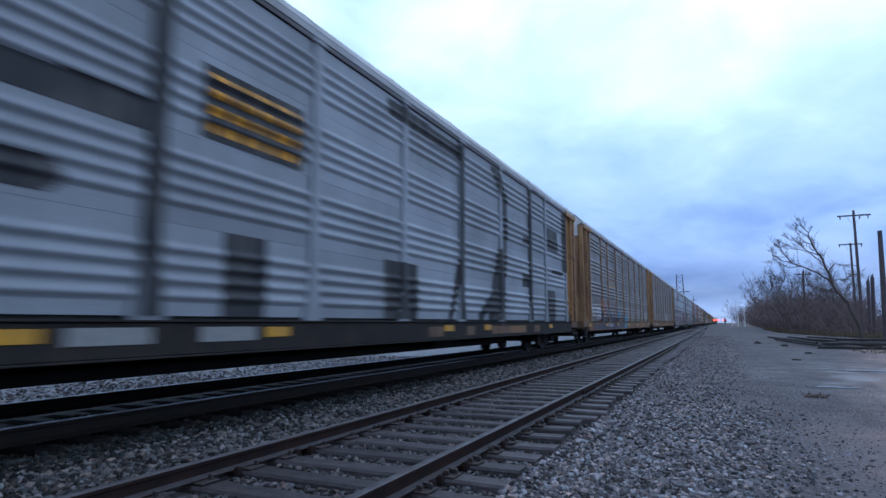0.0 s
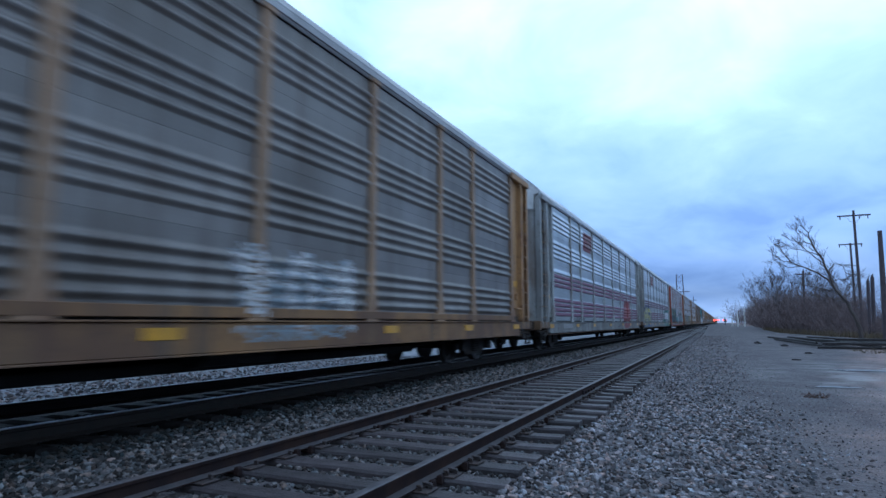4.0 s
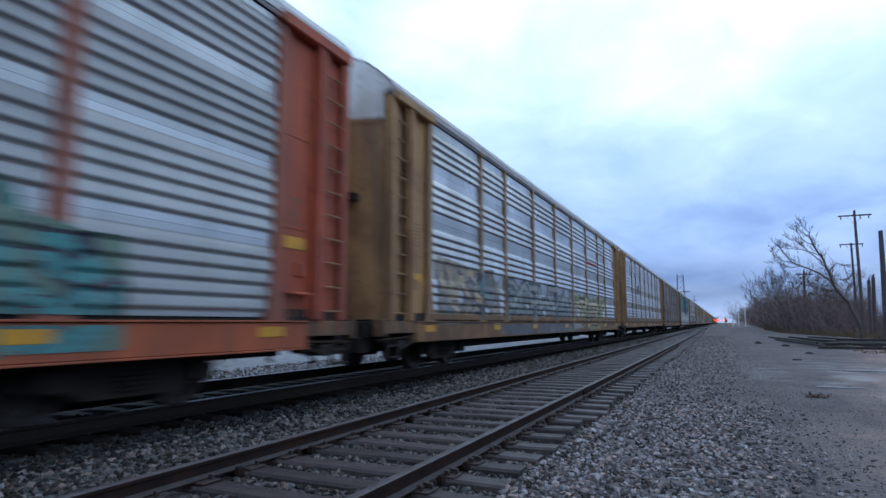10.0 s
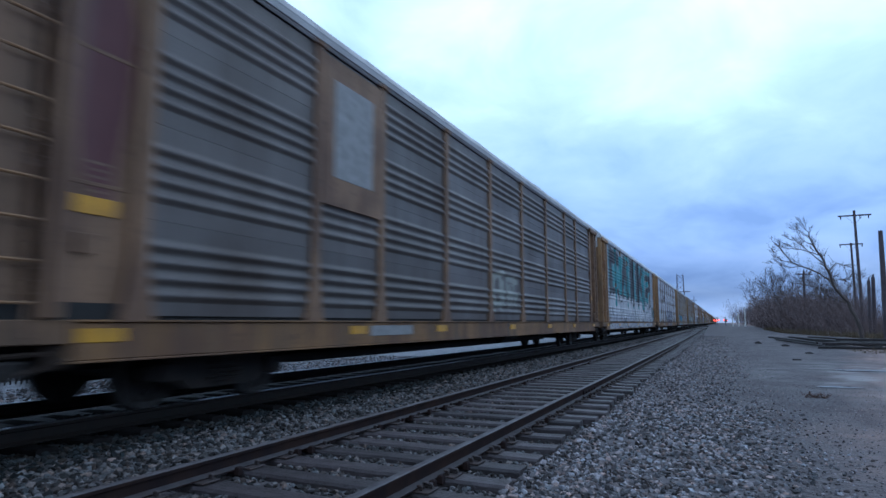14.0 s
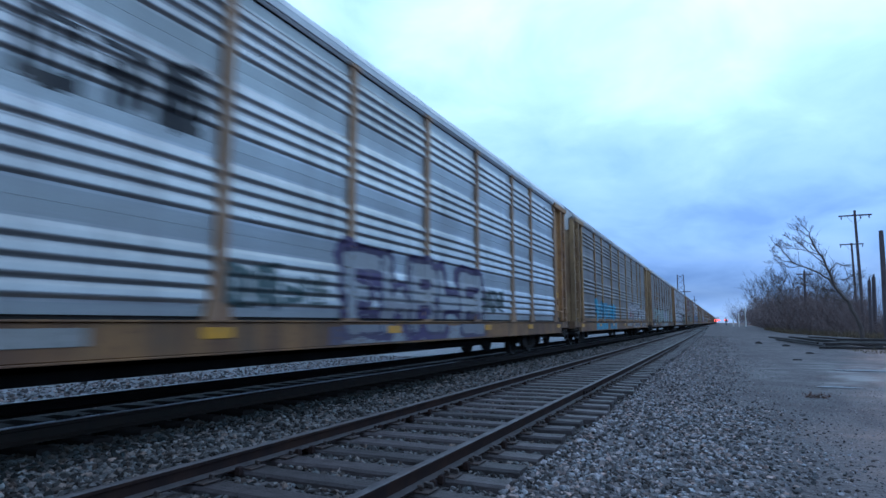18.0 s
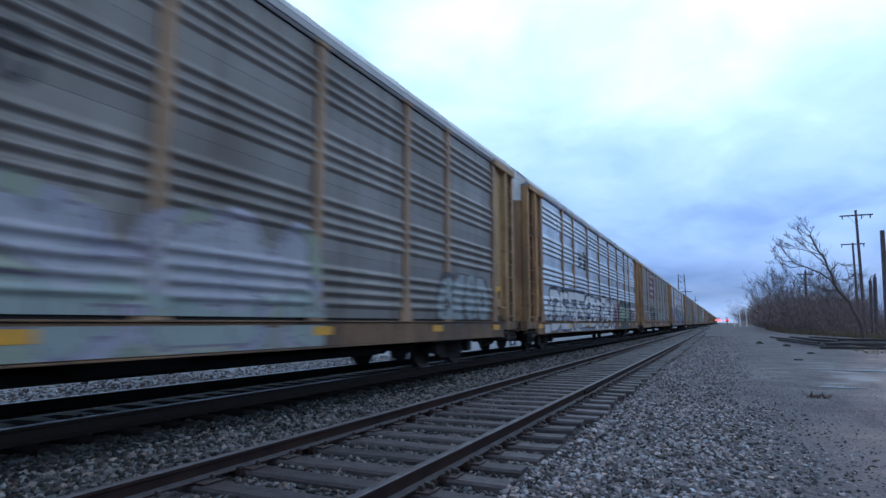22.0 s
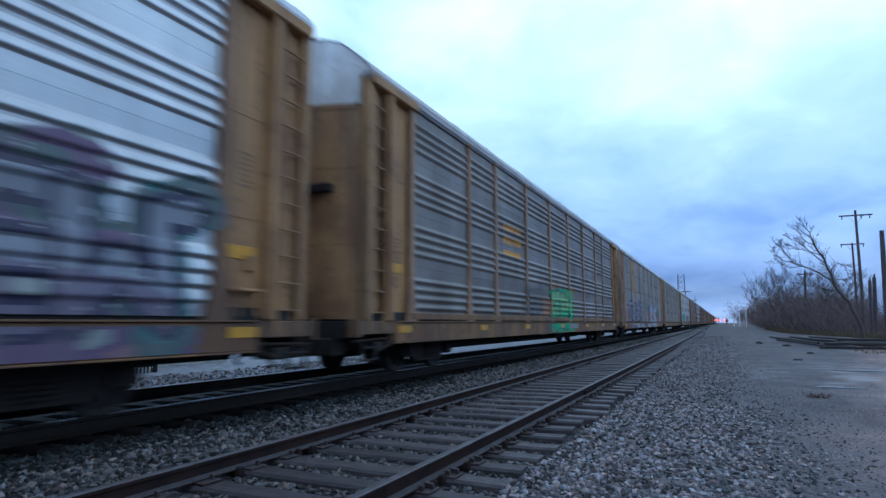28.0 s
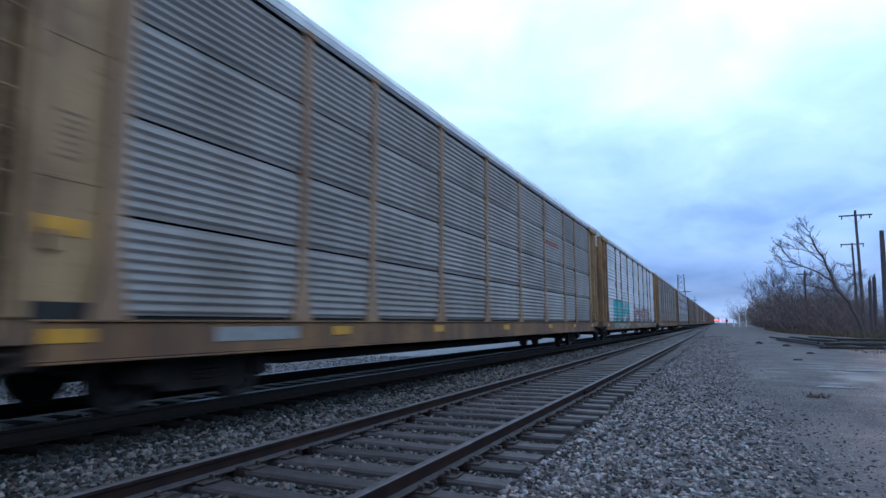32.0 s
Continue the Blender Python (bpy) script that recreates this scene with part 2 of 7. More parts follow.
m_flat_dark = panel_mat("dark_flat_strip", (0.36, 0.385, 0.40), (0.22, 0.22, 0.22), 0.4, 0.6, 0.42)
m_pan_bright = panel_mat("bright_galvanised_panel", (0.56, 0.58, 0.605), (0.32, 0.335, 0.35), 0.5, 0.8, 0.38, 0.6)
m_iron = material("black_iron", (0.012, 0.012, 0.013), rough=0.6, scale=4)
m_weed = material("brown_weed", (0.13, 0.07, 0.048), (0.09, 0.05, 0.036), rough=1.0, scale=3, bump=0)
m_post_tan = material("weathered_tan_post", (0.31, 0.195, 0.112), (0.24, 0.155, 0.092), rough=0.7, scale=1.5, dirt=(0.13, 0.095, 0.065), streak=0.6, rust=(0.16, 0.088, 0.048))
m_pan_steel = panel_mat("dull_steel_panel", (0.36, 0.375, 0.39), (0.24, 0.24, 0.245), 0.4, 0.5, 0.5)
m_post_orange = material("rusty_orange_post", (0.28, 0.085, 0.048), (0.21, 0.07, 0.045), rough=0.7, scale=1.5, dirt=(0.12, 0.055, 0.04), streak=0.6)
m_grass = material("dead_grass", (0.17, 0.13, 0.075), (0.11, 0.085, 0.055), rough=1.0, scale=0.5, fine=12, bump=0, random_tint=0.4, island=True)
m_maroon = material("maroon_stripe", (0.095, 0.011, 0.045), (0.075, 0.013, 0.04), rough=0.6, scale=2, dirt=(0.10, 0.08, 0.08))


# ---- mesh building ----
class Shape:
    """Collects faces for one mesh; each face carries a material number."""

    def __init__(self):
        self.v, self.f, self.m = [], [], []

    def add(self, verts, faces, mat=0):
        k = len(self.v)
        self.v.extend(tuple(p) for p in verts)
        self.f.extend(tuple(i + k for i in f) for f in faces)
        self.m.extend([mat] * len(faces))
        return self

    def box(self, x0, x1, y0, y1, z0, z1, mat=0, turn=None):
        vs = [Vector((x, y, z)) for x in (x0, x1) for y in (y0, y1) for z in (z0, z1)]
        if turn:
            vs = [turn @ p for p in vs]
        return self.add(vs, [(0, 1, 3, 2), (4, 6, 7, 5), (0, 4, 5, 1), (2, 3, 7, 6), (0, 2, 6, 4), (1, 5, 7, 3)], mat)

    def chamfered(self, x0, x1, y0, y1, z0, z1, c=0.01, mat=0, turn=None):
        """A box whose upright faces are drawn in by c at the top and bottom edges."""
        rings = []
        for z, d in ((z0, c), (z0 + c, 0), (z1 - c, 0), (z1, c)):
            rings.append([Vector(p) for p in ((x0 + d, y0 + d, z), (x1 - d, y0 + d, z), (x1 - d, y1 - d, z), (x0 + d, y1 - d, z))])
        vs = [turn @ p if turn else p for r in rings for p in r]
        fs = [(3, 2, 1, 0), (12, 13, 14, 15)]
        for r in range(3):
            for i in range(4):
                j = (i + 1) % 4
                fs.append((r * 4 + i, r * 4 + j, r * 4 + 4 + j, r * 4 + 4 + i))
        return self.add(vs, fs, mat)

    def prism(self, outline, y0, y1, mat=0):
        """An outline of (x, z) points, counter-clockwise seen from -Y, drawn out along Y."""
        n = len(outline)
        vs = [(x, y0, z) for x, z in outline] + [(x, y1, z) for x, z in outline]
        fs = [tuple(range(n)), tuple(range(2 * n - 1, n - 1, -1))]
        fs += [(i, i + n, (i + 1) % n + n, (i + 1) % n) for i in range(n)]
        return self.add(vs, fs, mat)

    def tube(self, a, b, ra, rb=None, n=6, mat=0, caps=True):
        a, b = Vector(a), Vector(b)
        rb = ra if rb is None else rb
        q = (b - a).to_track_quat("Z", "Y")
        vs = []
        for p, r in ((a, ra), (b, rb)):
            vs += [p + q @ Vector((r * math.cos(2 * math.pi * i / n), r * math.sin(2 * math.pi * i / n), 0)) for i in range(n)]
        fs = [(i, (i + 1) % n, (i + 1) % n + n, i + n) for i in range(n)]
        if caps:
            fs += [tuple(range(n - 1, -1, -1)), tuple(range(n, 2 * n))]
        return self.add(vs, fs, mat)

    def lathe(self, profile, centre, n=20, mat=0):
        """Rings of (x, r) about an axis along X through centre, closed at both ends."""
        cx, cy, cz = centre
        vs, fs = [], []
        for x, r in profile:
            vs += [(cx + x, cy + r * math.cos(2 * math.pi * i / n), cz + r * math.sin(2 * math.pi * i / n)) for i in range(n)]
        for k in range(len(profile) - 1):
            for i in range(n):
                j = (i + 1) % n
                fs.append((k * n + i, k * n + j, (k + 1) * n + j, (k + 1) * n + i))
        fs += [tuple(range(n - 1, -1, -1)), tuple(range((len(profile) - 1) * n, len(profile) * n))]
        return self.add(vs, fs, mat)

    def mesh(self, name, *materials):
        me = bpy.data.meshes.new(name)
        me.from_pydata(self.v, [], self.f)
        for m in materials:
            me.materials.append(m)
        if len(materials) > 1:
            me.polygons.foreach_set("material_index", self.m)
        me.update()
        return me


def part(name, data, material_, parent, label="", at=None):
    """Links a mesh (or a Shape) as one object under parent."""
    me = data.mesh(name, material_) if isinstance(data, Shape) else data
    ob = new(name, me)
    ob.parent = parent
    if at is not None:
        ob.matrix_basis = at
    if label:
        tagged(ob, label)
    return ob


def own_material(ob, m, slot=0):
    """A material of the object's own on a shared mesh."""
    ob.material_slots[slot].link = "OBJECT"
    ob.material_slots[slot].material = m
    return ob


def thing(name, at, label, category, group="", kind=""):
    ob = new(name)
    ob.matrix_basis = at
    ob.empty_display_size = 0.2
    return tagged(ob, label, category, group, kind)


# ---- the plan ----
RAIL_SIDING, RAIL_MAIN = 0.228, 0.235     # rail tops
MAIN_X = -6.90                            # centre of the main track
CANT = 0.045                              # the far rail of the main lies this much higher
GAUGE = 1.505                             # between rail centres


def siding_x(y):
    """Centre of the siding, which closes in on the main far ahead."""
    return -2.735 - 0.000063 * max(y, 0.0) ** 2 if y < 120 else -2.735 - 0.907 - 0.0151 * (y - 120)


def bed_height(x, y):
    """Top of the ground between and beside the tracks."""
    s = siding_x(min(y, 200.0))
    bumps = 0.012 * noise.noise((x * 1.3, y * 1.3, 0.0)) + 0.02 * noise.noise((x * 0.3, y * 0.3, 4.0))
    shoulder = 0.05 - 0.045 * math.exp(-((y - 8.8) / 2.2) ** 2)       # stone washed away from some tie ends
    if x > s + 1.3:
        return max(0.0, shoulder - 0.04 * (x - s - 1.3)) + bumps * min(1.0, x - s - 1.25) * (1.0 if x < 0.6 else max(0.35, 1.6 - x))
    if x > s + 0.8:
        return shoulder - 0.03
    if x > s - 1.35:
        return 0.03
    if x > MAIN_X + 1.9:
        return 0.0 + bumps
    if x > MAIN_X + 1.35:
        return 0.0 + (MAIN_X + 1.9 - x) / 0.55 * 0.04
    if x > MAIN_X - 1.5:
        return 0.0
    return -0.02 + bumps


# ---- ground ----
def ground_material():
    m = bpy.data.materials.new("ground_gravel")
    m.use_nodes = True
    n, l = m.node_tree.nodes, m.node_tree.links
    b = n["Principled BSDF"]
    co = n.new("ShaderNodeTexCoord")

    def tex(sc, detail, kind="ShaderNodeTexNoise"):
        t = n.new(kind)
        t.inputs["Scale"].default_value = sc
        if kind == "ShaderNodeTexNoise":
            t.inputs["Detail"].default_value = detail
        l.new(co.outputs["Object"], t.inputs["Vector"])
        return t

    def rng(sock, a, c, lo=0.0, hi=1.0):
        r = n.new("ShaderNodeMapRange")
        r.inputs[1].default_value, r.inputs[2].default_value, r.inputs[3].default_value, r.inputs[4].default_value = a, c, lo, hi
        l.new(sock, r.inputs[0])
        return r.outputs[0]

    def mixed(fac, a, c):
        x = n.new("ShaderNodeMix")
        x.data_type = "RGBA"
        l.new(fac, x.inputs[0])
        for slot, v in ((6, a), (7, c)):
            if isinstance(v, tuple):
                x.inputs[slot].default_value = (*v, 1.0)
            else:
                l.new(v, x.inputs[slot])
        return x.outputs[2]

    wide, mid, fine = tex(0.35, 5), tex(4.0, 5), tex(38.0, 4)
    cell = tex(26.0, 0, "ShaderNodeTexVoronoi")
    sep = n.new("ShaderNodeSeparateXYZ")
    l.new(co.outputs["Object"], sep.inputs[0])
    # dark stone bed by the tracks, packed brown-grey dirt away from them, with a ragged border
    bed = mixed(rng(cell.outputs["Distance"], 0.0, 0.75), (0.040, 0.036, 0.037), (0.118, 0.106, 0.110))
    bed = mixed(rng(fine.outputs["Fac"], 0.42, 0.7, 0, 0.7), bed, (0.18, 0.168, 0.165))
    dirt = mixed(rng(mid.outputs["Fac"], 0.35, 0.65), (0.32, 0.235, 0.208), (0.20, 0.147, 0.135))
    dirt = mixed(rng(fine.outputs["Fac"], 0.45, 0.75, 0, 0.6), dirt, (0.075, 0.060, 0.056))
    dirt = mixed(rng(wide.outputs["Fac"], 0.45, 0.65, 0, 0.6), dirt, (0.325, 0.236, 0.200))
    border = n.new("ShaderNodeMath")
    border.operation = "MULTIPLY_ADD"
    l.new(wide.outputs["Fac"], border.inputs[0])
    border.inputs[1].default_value = 2.4
    # the stone shoulder widens away down the line
    widen = n.new("ShaderNodeMath")
    widen.operation = "MULTIPLY_ADD"
    l.new(rng(sep.outputs["Y"], 5.0, 60.0, 0.0, 1.0), widen.inputs[0])
    widen.inputs[1].default_value = -9.0
    l.new(sep.outputs["X"], widen.inputs[2])
    l.new(widen.outputs[0], border.inputs[2])
    # small gravel trodden into the dirt, thinning out away from the track
    patch, grit = tex(1.6, 5), tex(95.0, 2)
    trodden = n.new("ShaderNodeMath")
    trodden.operation = "MULTIPLY"
    l.new(rng(patch.outputs["Fac"], 0.40, 0.62, 0, 0.85), trodden.inputs[0])
    l.new(rng(sep.outputs["X"], 3.2, 0.6), trodden.inputs[1])
    dirt = mixed(trodden.outputs[0], dirt, bed)
    dirt = mixed(rng(grit.outputs["Fac"], 0.54, 0.68, 0, 0.75), dirt, (0.052, 0.045, 0.044))
    dirt = mixed(rng(grit.outputs["Fac"], 0.43, 0.32, 0, 0.65), dirt, (0.36, 0.315, 0.295))
    col = mixed(rng(border.outputs[0], 1.5, 2.6), bed, dirt)
    # broad damp and dusty patches
    blotch = tex(0.55, 6)
    col = mixed(rng(blotch.outputs["Fac"], 0.52, 0.68, 0, 0.45), col, (0.052, 0.044, 0.045))
    col = mixed(rng(blotch.outputs["Fac"], 0.46, 0.34, 0, 0.30), col, (0.21, 0.185, 0.178))
    streaky = n.new("ShaderNodeMapping")
    streaky.inputs["Scale"].default_value = (2.2, 0.35, 1.0)
    l.new(co.outputs["Object"], streaky.inputs[0])
    ruts = n.new("ShaderNodeTexNoise")
    ruts.inputs["Scale"].default_value, ruts.inputs["Detail"].default_value = 1.0, 5.0
    l.new(streaky.outputs[0], ruts.inputs["Vector"])
    col = mixed(rng(ruts.outputs["Fac"], 0.50, 0.66, 0, 0.40), col, (0.060, 0.051, 0.052))
    # the far side beyond the main is pale, dusted stone
    pale = mixed(rng(mid.outputs["Fac"], 0.4, 0.62), (0.29, 0.298, 0.31), (0.18, 0.185, 0.192))
    pale = mixed(rng(fine.outputs["Fac"], 0.5, 0.75, 0, 0.7), pale, (0.12, 0.12, 0.125))
    col = mixed(rng(sep.outputs["X"], -8.5, -9.0), col, pale)
    # oil, brake dust and the train's painted-in shade blacken the bed of the main
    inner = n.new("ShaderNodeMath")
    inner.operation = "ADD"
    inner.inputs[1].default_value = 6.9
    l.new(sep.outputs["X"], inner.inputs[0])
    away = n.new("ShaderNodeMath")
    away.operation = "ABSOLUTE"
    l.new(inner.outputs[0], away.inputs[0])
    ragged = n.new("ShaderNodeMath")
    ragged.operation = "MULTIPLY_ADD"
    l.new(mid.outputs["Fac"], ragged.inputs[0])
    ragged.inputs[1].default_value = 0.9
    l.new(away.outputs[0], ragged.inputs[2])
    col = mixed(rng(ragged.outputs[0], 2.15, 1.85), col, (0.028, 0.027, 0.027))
    # a paler strip along the middle of the main
    col = mixed(rng(away.outputs[0], 0.42, 0.30, 0, 0.8), col, (0.20, 0.205, 0.21))
    # wet mud in the hollows of the dirt lane
    lane = n.new("ShaderNodeVectorMath")
    lane.operation = "DISTANCE"
    stretch = n.new("ShaderNodeMapping")
    stretch.inputs["Scale"].default_value = (0.34, 0.17, 0.0)
    l.new(co.outputs["Object"], stretch.inputs[0])
    l.new(stretch.outputs[0], lane.inputs[0])
    lane.inputs[1].default_value = (0.34 * 3.0, 0.17 * 17.0, 0.0)
    hollow = tex(0.9, 4)
    damp = n.new("ShaderNodeMath")
    damp.operation = "MULTIPLY"
    l.new(rng(hollow.outputs["Fac"], 0.44, 0.62), damp.inputs[0])
    l.new(rng(lane.outputs["Value"], 1.15, 0.5), damp.inputs[1])
    col = mixed(rng(damp.outputs[0], 0, 1, 0, 0.55), col, (0.07, 0.06, 0.056))
    l.new(col, b.inputs["Base Color"])
    l.new(rng(damp.outputs[0], 0, 1, 0.93, 0.5), b.inputs["Roughness"])
    l.new(rng(damp.outputs[0], 0, 1, 0.2, 0.5), b.inputs["Specular IOR Level"])
    bp = n.new("ShaderNodeBump")
    bp.inputs["Strength"].default_value, bp.inputs["Distance"].default_value = 0.8, 0.02
    l.new(rng(damp.outputs[0], 0, 1, 0.8, 0.06), bp.inputs["Strength"])
    l.new(cell.outputs["Distance"], bp.inputs["Height"])
    l.new(bp.outputs[0], b.inputs["Normal"])
    return m


def build_ground():
    xs = [-2500, -900, -300, -120, -60, -30, -20, -14] + [-11 + 0.25 * i for i in range(73)] + [8, 10, 13, 17, 24, 40, 80, 200, 600, 2500]
    ys = [-700, -200, -60, -20, -8, -3] + [0.3 * i for i in range(0, 100)] + [30 + 2 * i for i in range(30)] + [95, 110, 140, 180, 240, 340, 600, 1200, 3500]
    vs = [(x, y, bed_height(x, y)) for y in ys for x in xs]
    w = len(xs)
    fs = [(j * w + i, j * w + i + 1, (j + 1) * w + i + 1, (j + 1) * w + i) for j in range(len(ys) - 1) for i in range(w - 1)]
    me = Shape().add(vs, fs).mesh("ground", ground_material())
    me.polygons.foreach_set("use_smooth", [True] * len(me.polygons))
    tagged(new("ground", me), "grey gravel and packed dirt ground beside the tracks", "ground", kind="structure")


build_ground()

RAIL_OUTLINE = ((-0.07, -0.171), (0.07, -0.171), (0.07, -0.160), (0.012, -0.135), (0.009, -0.050), (0.035, -0.038), (0.036, -0.008),
                (0.026, 0.0), (-0.026, 0.0), (-0.036, -0.008), (-0.035, -0.038), (-0.009, -0.050), (-0.012, -0.135), (-0.07, -0.160))


LIGHT_RAIL = ((-0.053, -0.130), (0.053, -0.130), (0.053, -0.121), (0.010, -0.101), (0.008, -0.040), (0.030, -0.030), (0.031, -0.007),
              (0.022, 0.0), (-0.022, 0.0), (-0.031, -0.007), (-0.030, -0.030), (-0.008, -0.040), (-0.010, -0.101), (-0.053, -0.121))


def rail_mesh(name, centre, top, ys, side, tread, outline=RAIL_OUTLINE, foot=None):
    """A rail swept along the ys; centre(y) gives its x."""
    sh = Shape()
    n = len(outline)
    vs = [(centre(y) + x, y, top + z) for y in ys for x, z in outline]
    for k in range(len(ys) - 1):
        for i in range(n):
            j = (i + 1) % n
            sh_face = (k * n + i, k * n + j, (k + 1) * n + j, (k + 1) * n + i)
            sh.f.append(tuple(reversed(sh_face)))
            sh.m.append(1 if i in (6, 7, 8) else 2 if i in (2, 12) else 0)
    sh.v = vs
    return sh.mesh(name, side, tread, foot or side)


JOINT_Y = 9.9                             # a bolted joint on the siding


def build_tracks():
    near = [-60, -30, -10, 0] + [5 * i for i in range(1, 40)] + [210, 230, 250]
    far = [-700, -200, 0, 100, 250, 500, 1000, 1800]
    siding = thing("siding_track", pose(0, 0, 0), "disused siding with rusty rails on weathered wooden ties", "railway track", kind="structure")
    main = thing("main_track", pose(0, 0, 0), "main line with worn bright rails on dark ties", "railway track", kind="structure")
    for side in (1, -1):
        part("rail", rail_mesh("siding_rail", lambda y, s=side: siding_x(y) + s * GAUGE / 2, RAIL_SIDING, near, m_rail, m_dull_tread, LIGHT_RAIL, m_foot), None, siding)
        lift = CANT if side < 0 else 0.0
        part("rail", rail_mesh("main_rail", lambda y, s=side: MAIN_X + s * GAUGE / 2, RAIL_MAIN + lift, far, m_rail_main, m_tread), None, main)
    rng = random.Random(3)
    shapes = []
    for k in range(6):
        sh = Shape()
        cuts = [-1.29 + rng.uniform(-0.04, 0.04)] + [-1.29 + 2.58 * i / 7 + rng.uniform(-0.1, 0.1) for i in range(1, 7)] + [1.29 + rng.uniform(-0.04, 0.04)]
        ring = []
        for i, cx in enumerate(cuts):            # worn edges that wander along the tie
            a, b, low = -0.105 + rng.uniform(-0.012, 0.012), 0.105 + rng.uniform(-0.012, 0.012), rng.uniform(-0.008, 0.0)
            ring += [(cx, a, -0.17), (cx, a, -0.02 + low), (cx, a + 0.016, low), (cx, rng.uniform(-0.03, 0.03), low - rng.uniform(0.0, 0.006)),
                     (cx, b - 0.016, low), (cx, b, -0.02 + low), (cx, b, -0.17)]
        fs = [tuple(range(6, -1, -1)), tuple(range(len(ring) - 7, len(ring)))]
        fs += [(7 * i + j, 7 * i + j + 1, 7 * i + j + 8, 7 * i + j + 7) for i in range(len(cuts) - 1) for j in range(6)]
        sh.add(ring, [tuple(reversed(q)) for q in fs])
        shapes.append(sh.mesh("tie", m_tie))
    black_tie = sh.mesh("tie", m_tie_black)
    plate = Shape()
    plate.chamfered(-0.13, 0.15, -0.085, 0.085, 0.0, 0.013, 0.004)
    for sx, sy in ((-0.078, -0.045), (0.078, 0.045), (0.078, -0.045), (0.118, 0.03)):
        plate.chamfered(sx - 0.016, sx + 0.016, sy - 0.011, sy + 0.011, 0.013, 0.042, 0.006)
        plate.chamfered(sx - 0.026, sx + 0.012, sy - 0.017, sy + 0.017, 0.036, 0.050, 0.006)
    plate_me = plate.mesh("tie_plate", m_plate)
    anchor = Shape().chamfered(-0.085, 0.085, -0.018, 0.018, -0.035, 0.004, 0.008)
    anchor.chamfered(0.055, 0.095, -0.024, 0.024, -0.04, 0.026, 0.008).chamfered(-0.095, -0.055, -0.024, 0.024, -0.04, 0.026, 0.008)
    anchor_me = anchor.mesh("rail_anchor", m_rail)
    rest_s, rest_m = Shape(), Shape()
    # the first ties stand at uneven distances, the rest about half a metre apart
    first = (0.35, 0.86, 1.37, 1.87, 2.40, 2.90, 3.38, 3.855, 4.28, 4.77, 5.25, 5.68, 6.21, 6.72, 7.22, 7.67, 8.20, 8.72, 9.25, 9.77)
    count = 0
    y = first[0]
    while y < 230:
        x, top = siding_x(y), RAIL_SIDING - 0.143 + rng.uniform(-0.007, 0.003)
        shift, turn = rng.uniform(-0.07, 0.07), rng.uniform(-1.3, 1.3)
        if y < 75:
            tie = part("tie", rng.choice(shapes), None, siding, at=pose(x + shift, y, top, 0, rng.uniform(-0.3, 0.3), turn))
            if y < 32:
                for s in (-1, 1):
                    part("tie_plate", plate_me, None, tie, at=pose(s * GAUGE / 2 - shift, 0, 0.0, 0, 0, 0 if s > 0 else 180))
            if y < 20 and rng.random() < 0.75:
                for s in (-1, 1):
                    part("rail_anchor", anchor_me, None, tie, at=pose(s * GAUGE / 2 - shift, rng.choice((-0.15, 0.15)), 0.013))
        else:
            rest_s.box(x - 1.29, x + 1.29, y - 0.11, y + 0.11, top - 0.1, top)
        count += 1
        y = first[count] if count < len(first) else y + 0.505 + rng.uniform(-0.035, 0.035)
    for i in range(28):                          # on behind the standpoint
        y = 0.35 - 0.51 * (i + 1) + rng.uniform(-0.04, 0.04)
        part("tie", rng.choice(shapes), None, siding, at=pose(siding_x(y) + rng.uniform(-0.07, 0.07), y, RAIL_SIDING - 0.146, 0, 0, rng.uniform(-1.3, 1.3)))
    y = -14.0
    while y < 160:
        x, top = MAIN_X, RAIL_MAIN - 0.187 + rng.uniform(-0.006, 0.004)
        if 0 < y < 60:
            part("tie", black_tie, None, main, at=pose(x + rng.uniform(-0.04, 0.04), y, top, 0, -math.degrees(CANT / GAUGE), 0))
        else:
            rest_m.box(x - 1.29, x + 1.29, y - 0.11, y + 0.11, top - 0.1, top)
        y += 0.52 + rng.uniform(-0.02, 0.02)
    tagged(part("far_ties", rest_s, m_tie, siding), kind="stuff")
    tagged(part("far_ties", rest_m, m_tie_black, main), kind="stuff")
    # bolted joint on the siding's rail
    for yj, s in ((JOINT_Y, 1),):
        x = siding_x(yj) + s * GAUGE / 2
        bar = Shape()
        for d in (-1, 1):
            bar.chamfered(x + d * 0.022 - 0.010, x + d * 0.022 + 0.010, yj - 0.45, yj + 0.45, RAIL_SIDING - 0.102, RAIL_SIDING - 0.042, 0.006)
            for i in range(4):
                yy = yj - 0.33 + 0.22 * i
                bar.tube((x + d * 0.03, yy, RAIL_SIDING - 0.072), (x + d * 0.055, yy, RAIL_SIDING - 0.072), 0.018, n=6)
        part("joint_bar", bar, m_rail, siding, "rusty bolted joint bar")


build_tracks()


